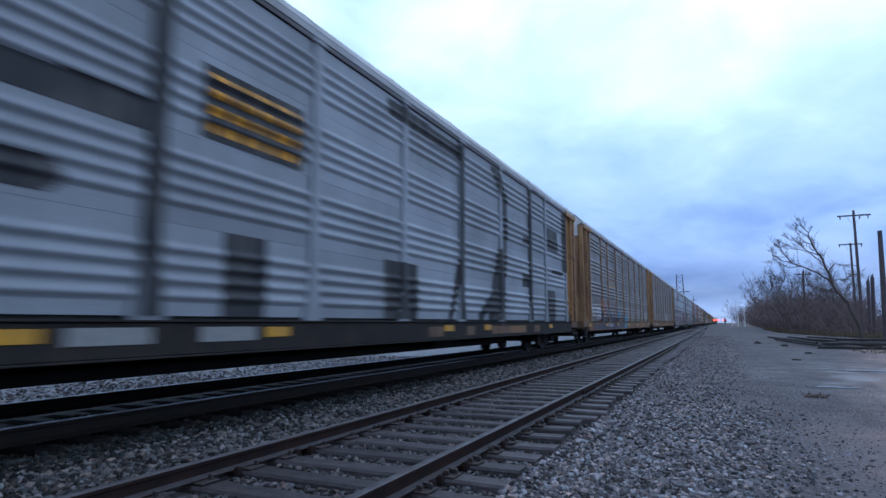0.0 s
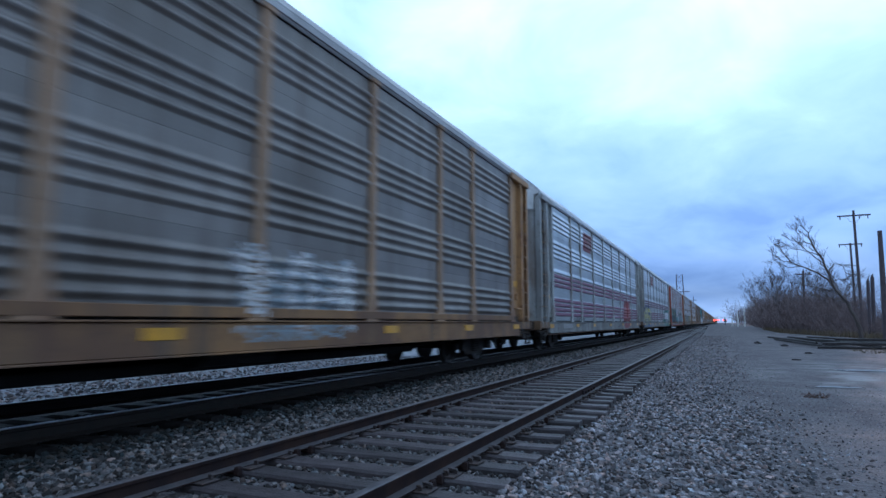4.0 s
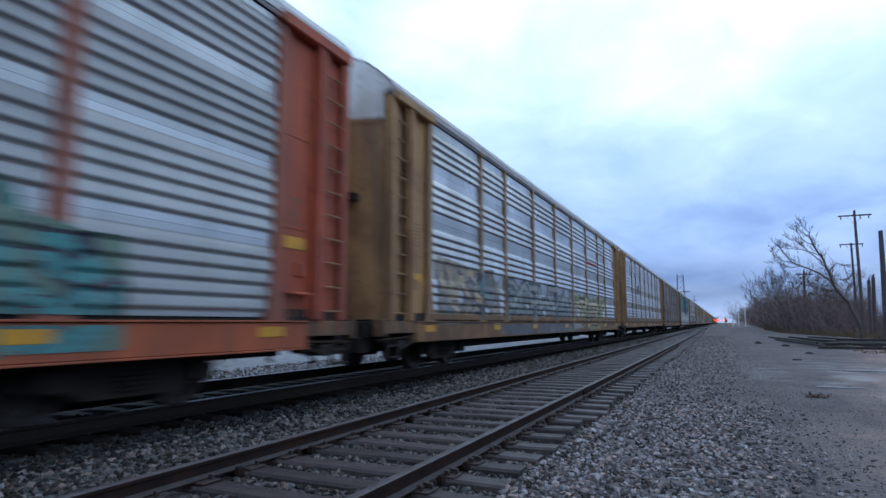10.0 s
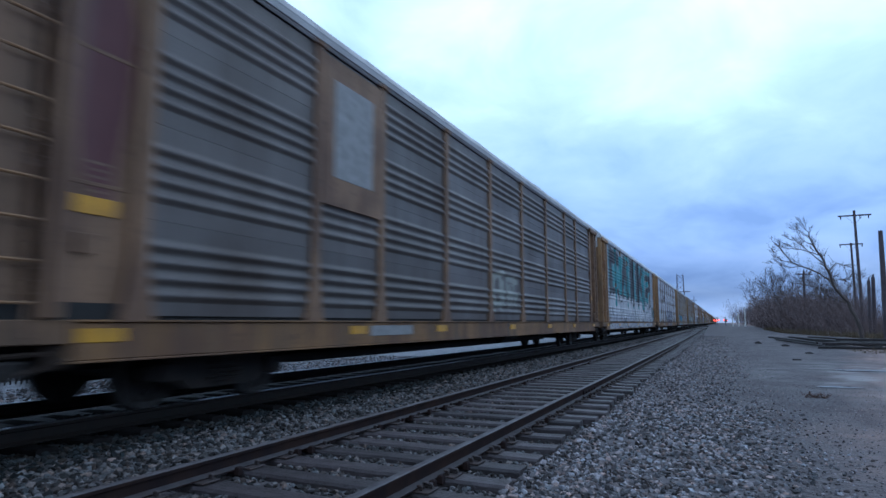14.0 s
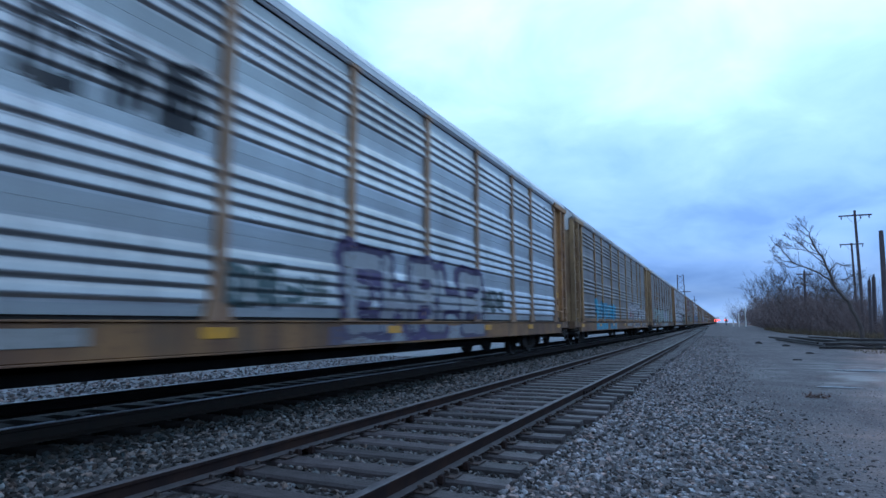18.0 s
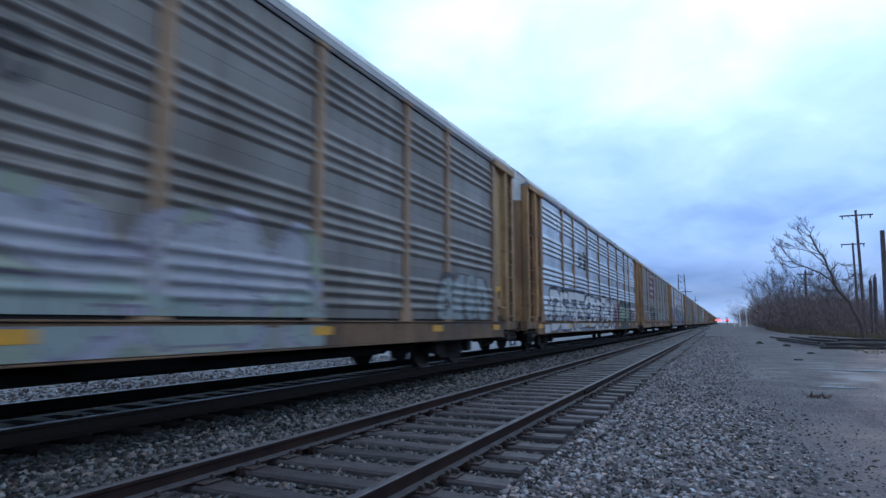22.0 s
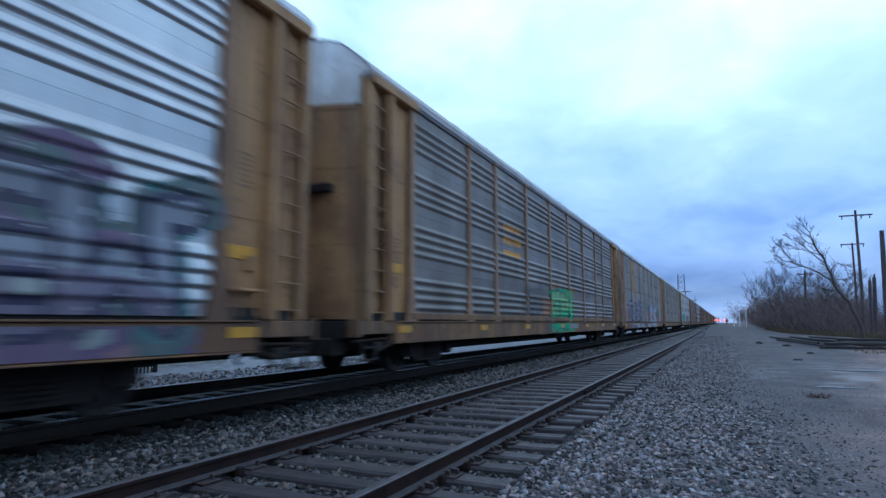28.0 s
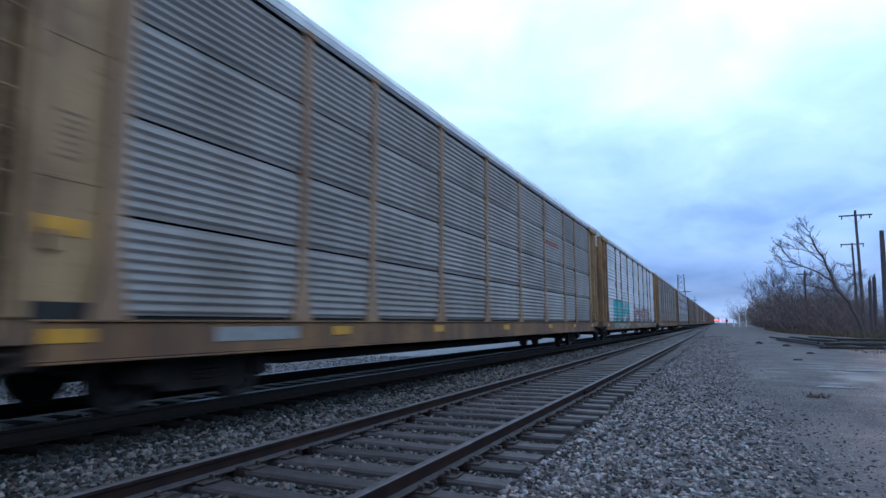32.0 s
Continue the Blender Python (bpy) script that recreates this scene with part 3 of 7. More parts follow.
def stone_shapes(count, rng, coarse=False):
    """Small broken stones: a bent ball of few faces with its corners cut at random; coarse ones have eight faces."""
    if coarse:
        base = np.array([(1, 0, 0), (-1, 0, 0), (0, 1, 0), (0, -1, 0), (0, 0, 1), (0, 0, -1)], float)
        faces = np.array([(a, b, c) if (a == 0) ^ (b == 2) ^ (c == 4) else (b, a, c) for a in (0, 1) for b in (2, 3) for c in (4, 5)])
    else:
        ico = bmesh.new()
        bmesh.ops.create_icosphere(ico, subdivisions=1, radius=1.0)
        base = np.array([v.co[:] for v in ico.verts])
        faces = np.array([[v.index for v in f.verts] for f in ico.faces])
        ico.free()
    out = []
    for _ in range(count):
        out.append(base * rng.uniform(0.6 if coarse else 0.5, 1.35, (len(base), 1)) * np.array([1.0, rng.uniform(0.6, 1.0), rng.uniform(0.5, 0.85)]))
    return out, faces


def scatter(name, label, places, sizes, m):
    """One mesh of many stones at places (N x 3), the far and the small ones coarser."""
    rng = np.random.default_rng(5)
    plain = (places[:, 1] > 11.0) | (places[:, 1] < 1.5) | (sizes < 0.013)
    verts, index, done = [], [], 0
    for coarse in (False, True):
        spots, size = places[plain == coarse], sizes[plain == coarse]
        count = len(spots)
        if not count:
            continue
        shapes, faces = stone_shapes(12, rng, coarse)
        nv = len(shapes[0])
        v = np.stack(shapes)[rng.integers(0, len(shapes), count)] * size[:, None, None]
        a, e = rng.uniform(0, 2 * np.pi, count), rng.uniform(-0.6, 0.6, count)
        ca, sa, ce, se = np.cos(a), np.sin(a), np.cos(e), np.sin(e)
        x, y, z = v[..., 0], v[..., 1], v[..., 2]
        y, z = y * ce[:, None] - z * se[:, None], y * se[:, None] + z * ce[:, None]
        x, y = x * ca[:, None] - y * sa[:, None], x * sa[:, None] + y * ca[:, None]
        verts.append((np.stack((x, y, z), -1) + spots[:, None, :]).reshape(-1, 3))
        index.append((faces[None] + (np.arange(count) * nv)[:, None, None] + done).reshape(-1))
        done += count * nv
    v, f = np.concatenate(verts), np.concatenate(index)
    me = bpy.data.meshes.new(name)
    me.vertices.add(len(v))
    me.vertices.foreach_set("co", v.reshape(-1).astype(np.float32))
    me.loops.add(len(f))
    me.loops.foreach_set("vertex_index", f.astype(np.int32))
    me.polygons.add(len(f) // 3)
    me.polygons.foreach_set("loop_start", np.arange(0, len(f), 3, dtype=np.int32))
    me.materials.append(m)
    me.update(calc_edges=True)
    me.shade_flat()
    return tagged(new(name, me), label, "gravel", kind="stuff")


def build_stones():
    rng = np.random.default_rng(11)
    pts, sizes = [], []

    def strew(x0, x1, y0, y1, per_m2, s0, s1, z=None, thin=None, crib=False):
        n = int((x1 - x0) * (y1 - y0) * per_m2)
        xs, ys = rng.uniform(x0, x1, n), rng.uniform(y0, y1, n)
        for x, y in zip(xs, ys):
            # leave the rails themselves clear
            s = siding_x(y)
            if min(abs(x - s - GAUGE / 2), abs(x - s + GAUGE / 2), abs(x - MAIN_X - GAUGE / 2)) < 0.09:
                continue
            if crib and rng.random() < 0.35 * (0.5 + noise.noise((x * 2.0, y * 2.0, 3.0))):
                continue
            if thin is not None and rng.random() > math.exp(-max(x - thin, 0.0) / 0.55) * (0.7 + 0.6 * noise.noise((x * 1.5, y * 0.7, 9.0))):
                continue
            size = rng.uniform(s0, s1) * (1.0 if thin is None else max(0.38, 1.0 - 0.38 * max(x - thin, 0.0)))
            pts.append((x, y, (bed_height(x, y) if z is None else z) + rng.uniform(-0.3, 0.5) * size))
            sizes.append(size)

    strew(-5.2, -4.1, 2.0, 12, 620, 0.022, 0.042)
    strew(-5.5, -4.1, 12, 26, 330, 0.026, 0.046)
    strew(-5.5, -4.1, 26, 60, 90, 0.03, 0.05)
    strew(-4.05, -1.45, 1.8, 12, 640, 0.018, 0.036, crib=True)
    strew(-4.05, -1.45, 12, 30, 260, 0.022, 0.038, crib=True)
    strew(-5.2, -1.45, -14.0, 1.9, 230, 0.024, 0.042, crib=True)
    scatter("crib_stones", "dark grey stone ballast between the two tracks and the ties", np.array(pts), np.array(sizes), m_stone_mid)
    pts.clear()
    sizes.clear()
    strew(-1.45, 3.0, 2.5, 10, 1250, 0.012, 0.033, thin=0.0)
    strew(-1.45, 3.0, 10, 24, 460, 0.014, 0.032, thin=-0.2)
    strew(-1.8, 3.2, 24, 60, 110, 0.020, 0.036, thin=-0.1)
    strew(0.2, 4.6, 3.2, 14, 220, 0.004, 0.012)
    strew(-12.0, -8.3, 4, 20, 110, 0.025, 0.05)
    strew(-1.45, 3.0, -14.0, 2.5, 420, 0.016, 0.034, thin=0.0)
    scatter("ballast_stones", "loose grey crushed stone ballast around the ties", np.array(pts), np.array(sizes), m_stone)
    pts.clear()
    sizes.clear()
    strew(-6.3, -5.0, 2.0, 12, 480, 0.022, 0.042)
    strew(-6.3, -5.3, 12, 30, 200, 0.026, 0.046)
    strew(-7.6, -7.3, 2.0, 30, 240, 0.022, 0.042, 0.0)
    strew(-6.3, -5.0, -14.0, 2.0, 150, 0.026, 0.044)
    scatter("oiled_ballast", "dark oil-stained stone ballast along the main track, train shade painted in", np.array(pts), np.array(sizes), m_stone_dark)


build_stones()


# ---- the train: covered car carriers ----
PITCH_CAR = 28.1                     # from coupling to coupling
PERIOD, FIRST = 1.7935, 1.570        # seconds from gap to gap; when the first gap passes the camera
SPEED = PITCH_CAR / PERIOD
CARS = 36
BAYS = (2.92, 1.88, 2.76, 2.76, 2.76, 2.76, 2.76, 1.88, 2.92)
Y0 = -sum(BAYS) / 2
POSTS = [Y0 + sum(BAYS[:i]) for i in range(len(BAYS) + 1)]
Y1 = POSTS[-1]
DECK, TOP = 1.02, 5.16               # panel foot and head above the rail
ROWS = 4
ROW_H = (TOP - DECK) / ROWS
FACE = 1.545                         # half width at the panels
END = 13.30                          # the end doors
WHEEL_R = 0.42
TRUCK_Y = 10.0


def rib(z, kind=0):
    """How far the panel's face stands out at height z above the row's foot: flat strips with round ribs between."""
    edge, count, depth = ((0.175, 4, 0.046), (0.06, 9, 0.044), (0.10, 5, 0.042), (0.175, 4, 0.042))[kind]
    u = (z - edge) / (ROW_H - 2 * edge)
    if u <= 0 or u >= 1:
        return 0.0
    w = (u * count) % 1.0
    if kind == 3:                               # a soft roll, its top a little steeper
        rise, fall = min(w / 0.42, 1.0), max((w - 0.46) / 0.40, 0.0)
        return 0.0 if fall > 1 else depth * rise * rise * (3 - 2 * rise) * (1 - fall * fall * (3 - 2 * fall))
    # a sharp underside, a broad front, a rounded top
    rise, fall = min(w / 0.20, 1.0), max((w - 0.66) / 0.34, 0.0)
    front = 1.0 - 0.40 * max(w - 0.2, 0.0) / 0.46 if w < 0.66 else 0.60
    return depth * rise * rise * (3 - 2 * rise) * front * (1 - fall * fall * (3 - 2 * fall))


def rib_heights(kind, foot):
    """Where the panel's face bends, above the row's foot."""
    edge, count, joint = ((0.175, 4, 0.0015), (0.06, 9, 0.03), (0.10, 5, 0.0015), (0.175, 4, 0.0015))[kind]
    flat = (0.145, 0.05, 0.085, 0.145)[kind]
    steps = count * (8, 5, 8, 8)[kind]
    return [foot, flat, edge] + [edge + (ROW_H - 2 * edge) * i / steps for i in range(1, steps)] + [ROW_H - edge, ROW_H - flat, ROW_H - joint]


def panel_mesh(y0, y1, row, kind):
    """One ribbed side panel in car space, with returned edges. Slots: rib flanks, flat strips, rib crests."""
    z0 = DECK + row * ROW_H
    zs = rib_heights(kind, 0.035 if row == 0 else 0.0015)
    steps = len(zs) - 5
    sh = Shape()
    n = len(zs)
    a, c = y0 + 0.03, y1 - 0.03
    vs = [(FACE + rib(z, kind), y, z0 + z) for y in (a, c) for z in zs] + [(FACE - 0.03, y, z0 + z) for y in (a, c) for z in (zs[0], zs[-1])]
    fs = [(i, n + i, n + i + 1, i + 1) for i in range(n - 1)]
    k = 2 * n
    fs += [(0, k, k + 2, n), (n - 1, 2 * n - 1, k + 3, k + 1)]
    sh.add(vs, fs)
    for i in range(n - 1):
        step = i - 2
        ribbed = 0 <= step < steps and (row != 1 or step < steps - 8)
        sh.m[i] = 1 if i == 0 else 3 if i == n - 2 else 2 if ribbed and 1 <= step % 8 <= 6 else 0
    me = sh.mesh("panel", m_pan_grey, m_pan_grey, m_pan_grey, m_pan_grey)
    me.polygons.foreach_set("use_smooth", [1 < i < n - 3 for i in range(len(me.polygons))])
    return me


def flip(me):
    """The same mesh on the other side of the car."""
    other = me.copy()
    other.transform(Matrix.Diagonal((-1, 1, 1, 1)))
    other.flip_normals()
    return other


def post_mesh(y):
    sh = Shape()
    sh.chamfered(FACE - 0.02, FACE + 0.056, y - 0.085, y + 0.085, DECK - 0.02, TOP + 0.05, 0.012)
    # flared foot and head bracket
    sh.prism(((FACE - 0.01, DECK - 0.02), (FACE + 0.070, DECK - 0.02), (FACE + 0.063, DECK + 0.5), (FACE - 0.01, DECK + 0.5)), y - 0.10, y + 0.10)
    vs = [(FACE + 0.066, y - 0.20, DECK - 0.01), (FACE + 0.066, y + 0.20, DECK - 0.01), (FACE + 0.060, y + 0.085, DECK + 0.62), (FACE + 0.060, y - 0.085, DECK + 0.62)]
    vs += [(FACE, p[1], p[2]) for p in vs]
    sh.add(vs, [(0, 1, 2, 3), (7, 6, 5, 4), (0, 4, 5, 1), (1, 5, 6, 2), (2, 6, 7, 3), (3, 7, 4, 0)])
    sh.chamfered(FACE, FACE + 0.075, y - 0.14, y + 0.14, TOP - 0.02, TOP + 0.16, 0.015)
    return sh.mesh("post", m_trim_tan)


ROOF = ((1.60, 5.20), (1.62, 5.34), (1.53, 5.47), (1.30, 5.685), (1.0, 5.92), (0.6, 6.07), (0.0, 6.13))


def roof_mesh(y0, y1):
    """A stretch of the arched roof, with a thickness and a raised seam at its end."""
    half = list(ROOF)
    outer = half + [(-x, z) for x, z in reversed(half[:-1])]
    inner = [(x * 0.985, z - 0.03) for x, z in reversed(outer)]
    sh = Shape().prism(outer + inner, y0, y1 - 0.0)
    seam = [(x * 1.004, z + 0.006) for x, z in outer[1:-1]]
    sh.prism(seam + [(x, z - 0.03) for x, z in reversed(seam)], y1 - 0.05, y1 - 0.004)
    return sh.mesh("roof_panel", m_roof)


def build_car_meshes():
    k = {}
    k["panel"] = [[panel_mesh(POSTS[b], POSTS[b + 1], r, 0) for r in range(ROWS)] for b in range(len(BAYS))]
    k["panel_open"] = [[panel_mesh(POSTS[b], POSTS[b + 1], r, 1) for r in range(ROWS)] for b in range(len(BAYS))]
    k["panel_fine"] = [[panel_mesh(POSTS[b], POSTS[b + 1], r, 2) for r in range(ROWS)] for b in range(len(BAYS))]
    k["panel_soft"] = [[panel_mesh(POSTS[b], POSTS[b + 1], r, 3) for r in range(ROWS)] for b in range(len(BAYS))]
    k["post"] = [post_mesh(y) for y in POSTS]
    k["post_far"] = [flip(m) for m in k["post"]]
    far = []
    for b in range(len(BAYS)):
        sh = Shape()
        for r in range(ROWS):
            me = k["panel"][b][r]
            sh.add([(-v.co.x, v.co.y, v.co.z) for v in me.vertices], [tuple(reversed(p.vertices)) for p in me.polygons])
        far.append(sh.mesh("far_panel", m_pan_grey))
    k["far_panel"] = far
    ys = [-END - 0.04] + POSTS[1:-1] + [END + 0.04]      # the roof juts out past the end hoods
    k["roof"] = [roof_mesh(a, c) for a, c in zip(ys[:-1], ys[1:])]
    k["top_rail"] = []
    for s in (1, -1):
        sh = Shape().chamfered(min(s * 1.50, s * 1.625), max(s * 1.50, s * 1.625), -END + 0.02, END - 0.02, TOP + 0.055, TOP + 0.15, 0.01)
        k["top_rail"].append(sh.mesh("top_rail", m_trim_tan))
    # side sill: a deep channel with turned flanges and a fish belly
    me = Shape().chamfered(1.53, 1.60, -12.35, 12.35, 0.70, DECK - 0.03, 0.012).mesh("side_sill", m_trim_tan)
    k["sill_shallow"] = [me, flip(me)]
    me = Shape().chamfered(1.53, 1.60, -12.35, 12.35, 0.635, DECK - 0.03, 0.012).mesh("side_sill", m_trim_tan)
    k["sill"] = [me, flip(me)]
    sh = Shape()
    for y in (13.0, 13.38):
        sh.chamfered(1.55, 1.59, y - 0.025, y + 0.025, 0.36, 0.66, 0.006)
    for z in (0.36, 0.56):
        sh.chamfered(1.54, 1.61, 12.98, 13.40, z, z + 0.03, 0.006)
    sh.chamfered(1.20, 1.58, 12.75, 12.95, 0.50, 0.66, 0.02)
    k["sill_step"] = sh.mesh("sill_step", m_trim_tan)
    # behind the last step the sill gives way to grimy steps, pipes and the end platform
    sh = Shape().chamfered(1.52, 1.59, 12.36, 13.50, 0.79, DECK - 0.012, 0.01).chamfered(1.40, 1.62, 13.50, 13.58, 0.74, DECK + 0.02, 0.01)
    k["end_sill"] = sh.mesh("end_sill", m_sill_dull)
    sh = Shape()
    sh.tube((1.50, 12.3, 0.72), (1.50, 13.55, 0.68), 0.024, n=6).tube((1.56, 12.34, 0.66), (1.56, 12.9, 0.50), 0.018, n=6)
    sh.chamfered(1.30, 1.54, 12.36, 12.52, 0.56, 0.80, 0.015)
    k["long_pipe"] = Shape().tube((1.52, -12.3, 0.575), (1.52, 12.3, 0.575), 0.02, n=6).mesh("trainline_pipe", m_post_tan)
    k["pipe_bracket"] = sh.mesh("pipe_bracket", m_end_grime)
    k["flange"] = []
    for z in (0.615, 0.68, DECK - 0.03):
        me = Shape().chamfered(1.45, 1.635, -12.36, 12.36, z, z + 0.021, 0.004).mesh("sill_flange", m_trim_tan)
        k["flange"] += [me, flip(me)]
    sh = Shape()
    sh.chamfered(-1.5, 1.5, -13.5, 13.5, 0.90, DECK - 0.01, 0.01)
    sh.prism(((-0.42, 0.46), (0.42, 0.46), (0.42, 0.91), (-0.42, 0.91)), -13.2, 13.2)
    vs = [(x, y, z) for x in (-0.42, 0.42) for y, z in ((-8.6, 0.57), (-7.8, 0.33), (7.8, 0.33), (8.6, 0.57))]
    sh.add(vs, [(0, 1, 2, 3), (7, 6, 5, 4), (0, 4, 5, 1), (1, 5, 6, 2), (2, 6, 7, 3), (3, 7, 4, 0)])
    for i in range(-5, 6):
        sh.box(-1.5, 1.5, i * 2.2 - 0.05, i * 2.2 + 0.05, 0.70, 0.91)
    sh.box(-1.2, -0.5, -2.0, 0.4, 0.52, 0.9)
    for x in (-1.51, 1.48):          # kerb added behind the panels' feet, to block daylight through the slit
        sh.box(x, x + 0.03, -13.1, 13.1, DECK - 0.02, DECK + 0.15)
    sh.tube((0.95, 1.0, 0.62), (0.95, 2.3, 0.62), 0.2, n=12)
    k["deck"] = sh.mesh("underframe", m_under)
    k["inner_deck"] = [Shape().chamfered(-1.48, 1.48, -13.1, 13.1, z, z + 0.06, 0.01).mesh("inner_deck", m_under) for z in (2.35, 3.80)]
    # the closed end: corner plate, recess, ladder column; built for the +Y end, near side
    sh = Shape()
    sh.chamfered(1.38, 1.50, Y1 + 0.08, Y1 + 0.80, DECK - 0.01, TOP + 0.05, 0.012)
    for z in (2.28, 3.60):
        sh.chamfered(1.495, 1.508, Y1 + 0.09, Y1 + 0.79, z, z + 0.04, 0.004)
    sh.chamfered(1.50, 1.56, Y1 + 0.50, Y1 + 0.62, 1.62, 1.82, 0.012)
    k["end_plate"] = sh.mesh("end_plate", m_trim_tan)
    k["eave_rail"] = Shape().chamfered(1.50, 1.665, Y1 - 0.1, END - 0.02, TOP - 0.06, TOP + 0.12, 0.02).mesh("eave_rail", m_trim_tan)
    k["end_stile"] = Shape().chamfered(1.50, 1.64, Y1 + 0.80, Y1 + 0.93, DECK - 0.01, TOP + 0.05, 0.02).mesh("end_stile", m_trim_tan)
    sh = Shape()
    sh.chamfered(1.40, 1.50, Y1 + 1.07, END - 0.10, DECK - 0.01, TOP + 0.05, 0.012)
    sh.chamfered(1.42, 1.60, END - 0.10, END, DECK - 0.01, TOP + 0.05, 0.02)
    k["corner_column"] = sh.mesh("corner_column", m_trim_tan)
    sh = Shape()
    for y in (Y1 + 1.02, END - 0.12):
        sh.chamfered(1.565, 1.60, y - 0.02, y + 0.02, 0.85, TOP - 0.05, 0.006)
    k["ladder"] = sh.mesh("ladder", m_trim_tan)
    sh = Shape()
    sh.tube((1.585, Y1 + 1.0, 0), (1.585, END - 0.10, 0), 0.016, n=6)
    k["rung"] = sh.mesh("rung", m_trim_tan)
    # bowed end doors, two leaves
    leaves = []
    for s in (1, -1):
        front = [(s * (0.02 + 1.38 * i / 6), END - 0.05 + 0.34 * (1 - (i / 6) ** 2)) for i in range(7)]
        ring = front + [(x, y - 0.06) for x, y in reversed(front)]
        n = len(ring)
        vs = [(x, y, z) for z in (1.04, 4.76) for x, y in ring]
        fs = [tuple(range(n - 1, -1, -1)), tuple(range(n, 2 * n))] + [(i, (i + 1) % n, (i + 1) % n + n, i + n) for i in range(n)]
        sh = Shape().add(vs, fs if s < 0 else [tuple(reversed(f)) for f in fs])
        bands = []
        for z, deep in ((1.10, 0.014), (2.30, 0.010), (3.62, 0.010), (4.66, 0.014)):      # stiffening bands across the leaf
            band = [(x, y + deep) for x, y in front] + [(x, y - 0.01) for x, y in reversed(front)]
            vs = [(x, y, zz) for zz in (z, z + 0.05) for x, y in band]
            bands.append(Shape().add(vs, fs if s < 0 else [tuple(reversed(f)) for f in fs]).mesh("door_band", m_trim_tan))
        k.setdefault("door_band", []).append(bands)
        leaves.append(sh.mesh("end_door", m_trim_tan))
    k["door"] = leaves
    hood = [(1.39, 4.76), (1.39, 5.22)] + [(x * 0.985, z - 0.02) for x, z in ROOF[1:]] + [(-x * 0.985, z - 0.02) for x, z in reversed(ROOF[1:-1])] + [(-1.39, 5.22), (-1.39, 4.76)]
    sh = Shape().prism(hood[::-1], END - 0.30, END + 0.03)
    k["hood"] = sh.mesh("end_hood", m_hood)
    sh = Shape()
    sh.box(-0.14, 0.14, 13.2, 13.62, 0.66, 0.92)
    sh.chamfered(-0.16, 0.17, 13.62, 14.04, 0.68, 0.90, 0.04)
    sh.box(0.08, 0.24, 13.75, 14.10, 0.66, 0.94)
    sh.tube((0.55, 13.4, 0.72), (0.42, 14.03, 0.42), 0.03, n=8)
    sh.tube((-0.1, 13.62, 0.78), (1.5, 13.58, 0.62), 0.02, n=6)
    sh.box(-1.30, 1.30, 13.44, 13.66, 0.73, 0.94)
    sh.chamfered(0.5, 1.28, 13.40, 13.72, 0.48, 0.74, 0.03)
    sh.tube((0.35, 13.66, 0.62), (0.62, 13.90, 0.34), 0.028, n=6)
    sh.tube((0.62, 13.90, 0.34), (0.40, 14.05, 0.30), 0.028, n=6)
    sh.chamfered(-1.2, -0.5, 13.36, 13.70, 0.44, 0.74, 0.03)
    k["coupler"] = sh.mesh("coupler", m_steel_dark)
    # bogie: cast side frame with its bolster opening, springs, wheelsets
    sh = Shape()
    sh.chamfered(-1.15, 1.15, -0.18, 0.18, 0.42, 0.68, 0.03)
    k["truck"] = sh.mesh("truck", m_steel_dark)
    frame_out = ((-1.15, 0.48), (-1.15, 0.34), (-0.78, 0.34), (-0.55, 0.20), (0.55, 0.20), (0.78, 0.34), (1.15, 0.34), (1.15, 0.48),
                 (0.75, 0.62), (0.35, 0.70), (-0.35, 0.70), (-0.75, 0.62))
    sides = []
    for s in (1, -1):
        sh = Shape()
        n = len(frame_out)
        x0, x1 = s * 0.98, s * 1.10
        vs = [(x0, y, z) for y, z in frame_out] + [(x1, y, z) for y, z in frame_out]
        fs = [tuple(range(n - 1, -1, -1)), tuple(range(n, 2 * n))] + [(i, (i + 1) % n, (i + 1) % n + n, i + n) for i in range(n)]
        sh.add(vs, fs)
        for y in (-0.89, 0.89):
            sh.chamfered(min(s * 1.08, s * 1.2), max(s * 1.08, s * 1.2), y - 0.13, y + 0.13, 0.30, 0.54, 0.03)
        for y in (-0.16, 0.0, 0.16):
            for i in range(5):
                z = 0.27 + 0.055 * i
                sh.tube((s * 1.13, y, z), (s * 1.13, y, z + 0.03), 0.065, n=8)
        sides.append(sh.mesh("side_frame", m_steel_dark))
    k["side_frame"] = sides
    sh = Shape()
    for s in (1, -1):
        prof = [(-0.07, 0.19), (-0.07, 0.36), (-0.065, 0.45), (-0.035, 0.445), (-0.032, WHEEL_R + 0.003), (0.065, WHEEL_R), (0.065, 0.35), (0.02, 0.31), (0.02, 0.14), (0.09, 0.12)]
        if s < 0:
            prof = [(-x, r) for x, r in reversed(prof)]
        sh.lathe(prof, (s * (GAUGE / 2 + 0.005), 0, 0), 24)
        for i in range(4):
            a = i * math.pi / 2 + 0.3
            sh.box(s * 0.80 - 0.012, s * 0.80 + 0.012, 0.24 * math.cos(a) - 0.035, 0.24 * math.cos(a) + 0.035, 0.24 * math.sin(a) - 0.035, 0.24 * math.sin(a) + 0.035)
    sh.tube((-1.12, 0, 0), (1.12, 0, 0), 0.075, n=12)
    k["wheelset"] = sh.mesh("wheelset", m_wheel)
    sh = Shape().chamfered(1.602, 1.612, -0.23, 0.23, 0.80, 0.93, 0.004)
    k["reflector"] = sh.mesh("reflector", m_reflector)
    sh = Shape().chamfered(1.602, 1.610, -0.75, 0.75, 0.765, 0.935, 0.004)
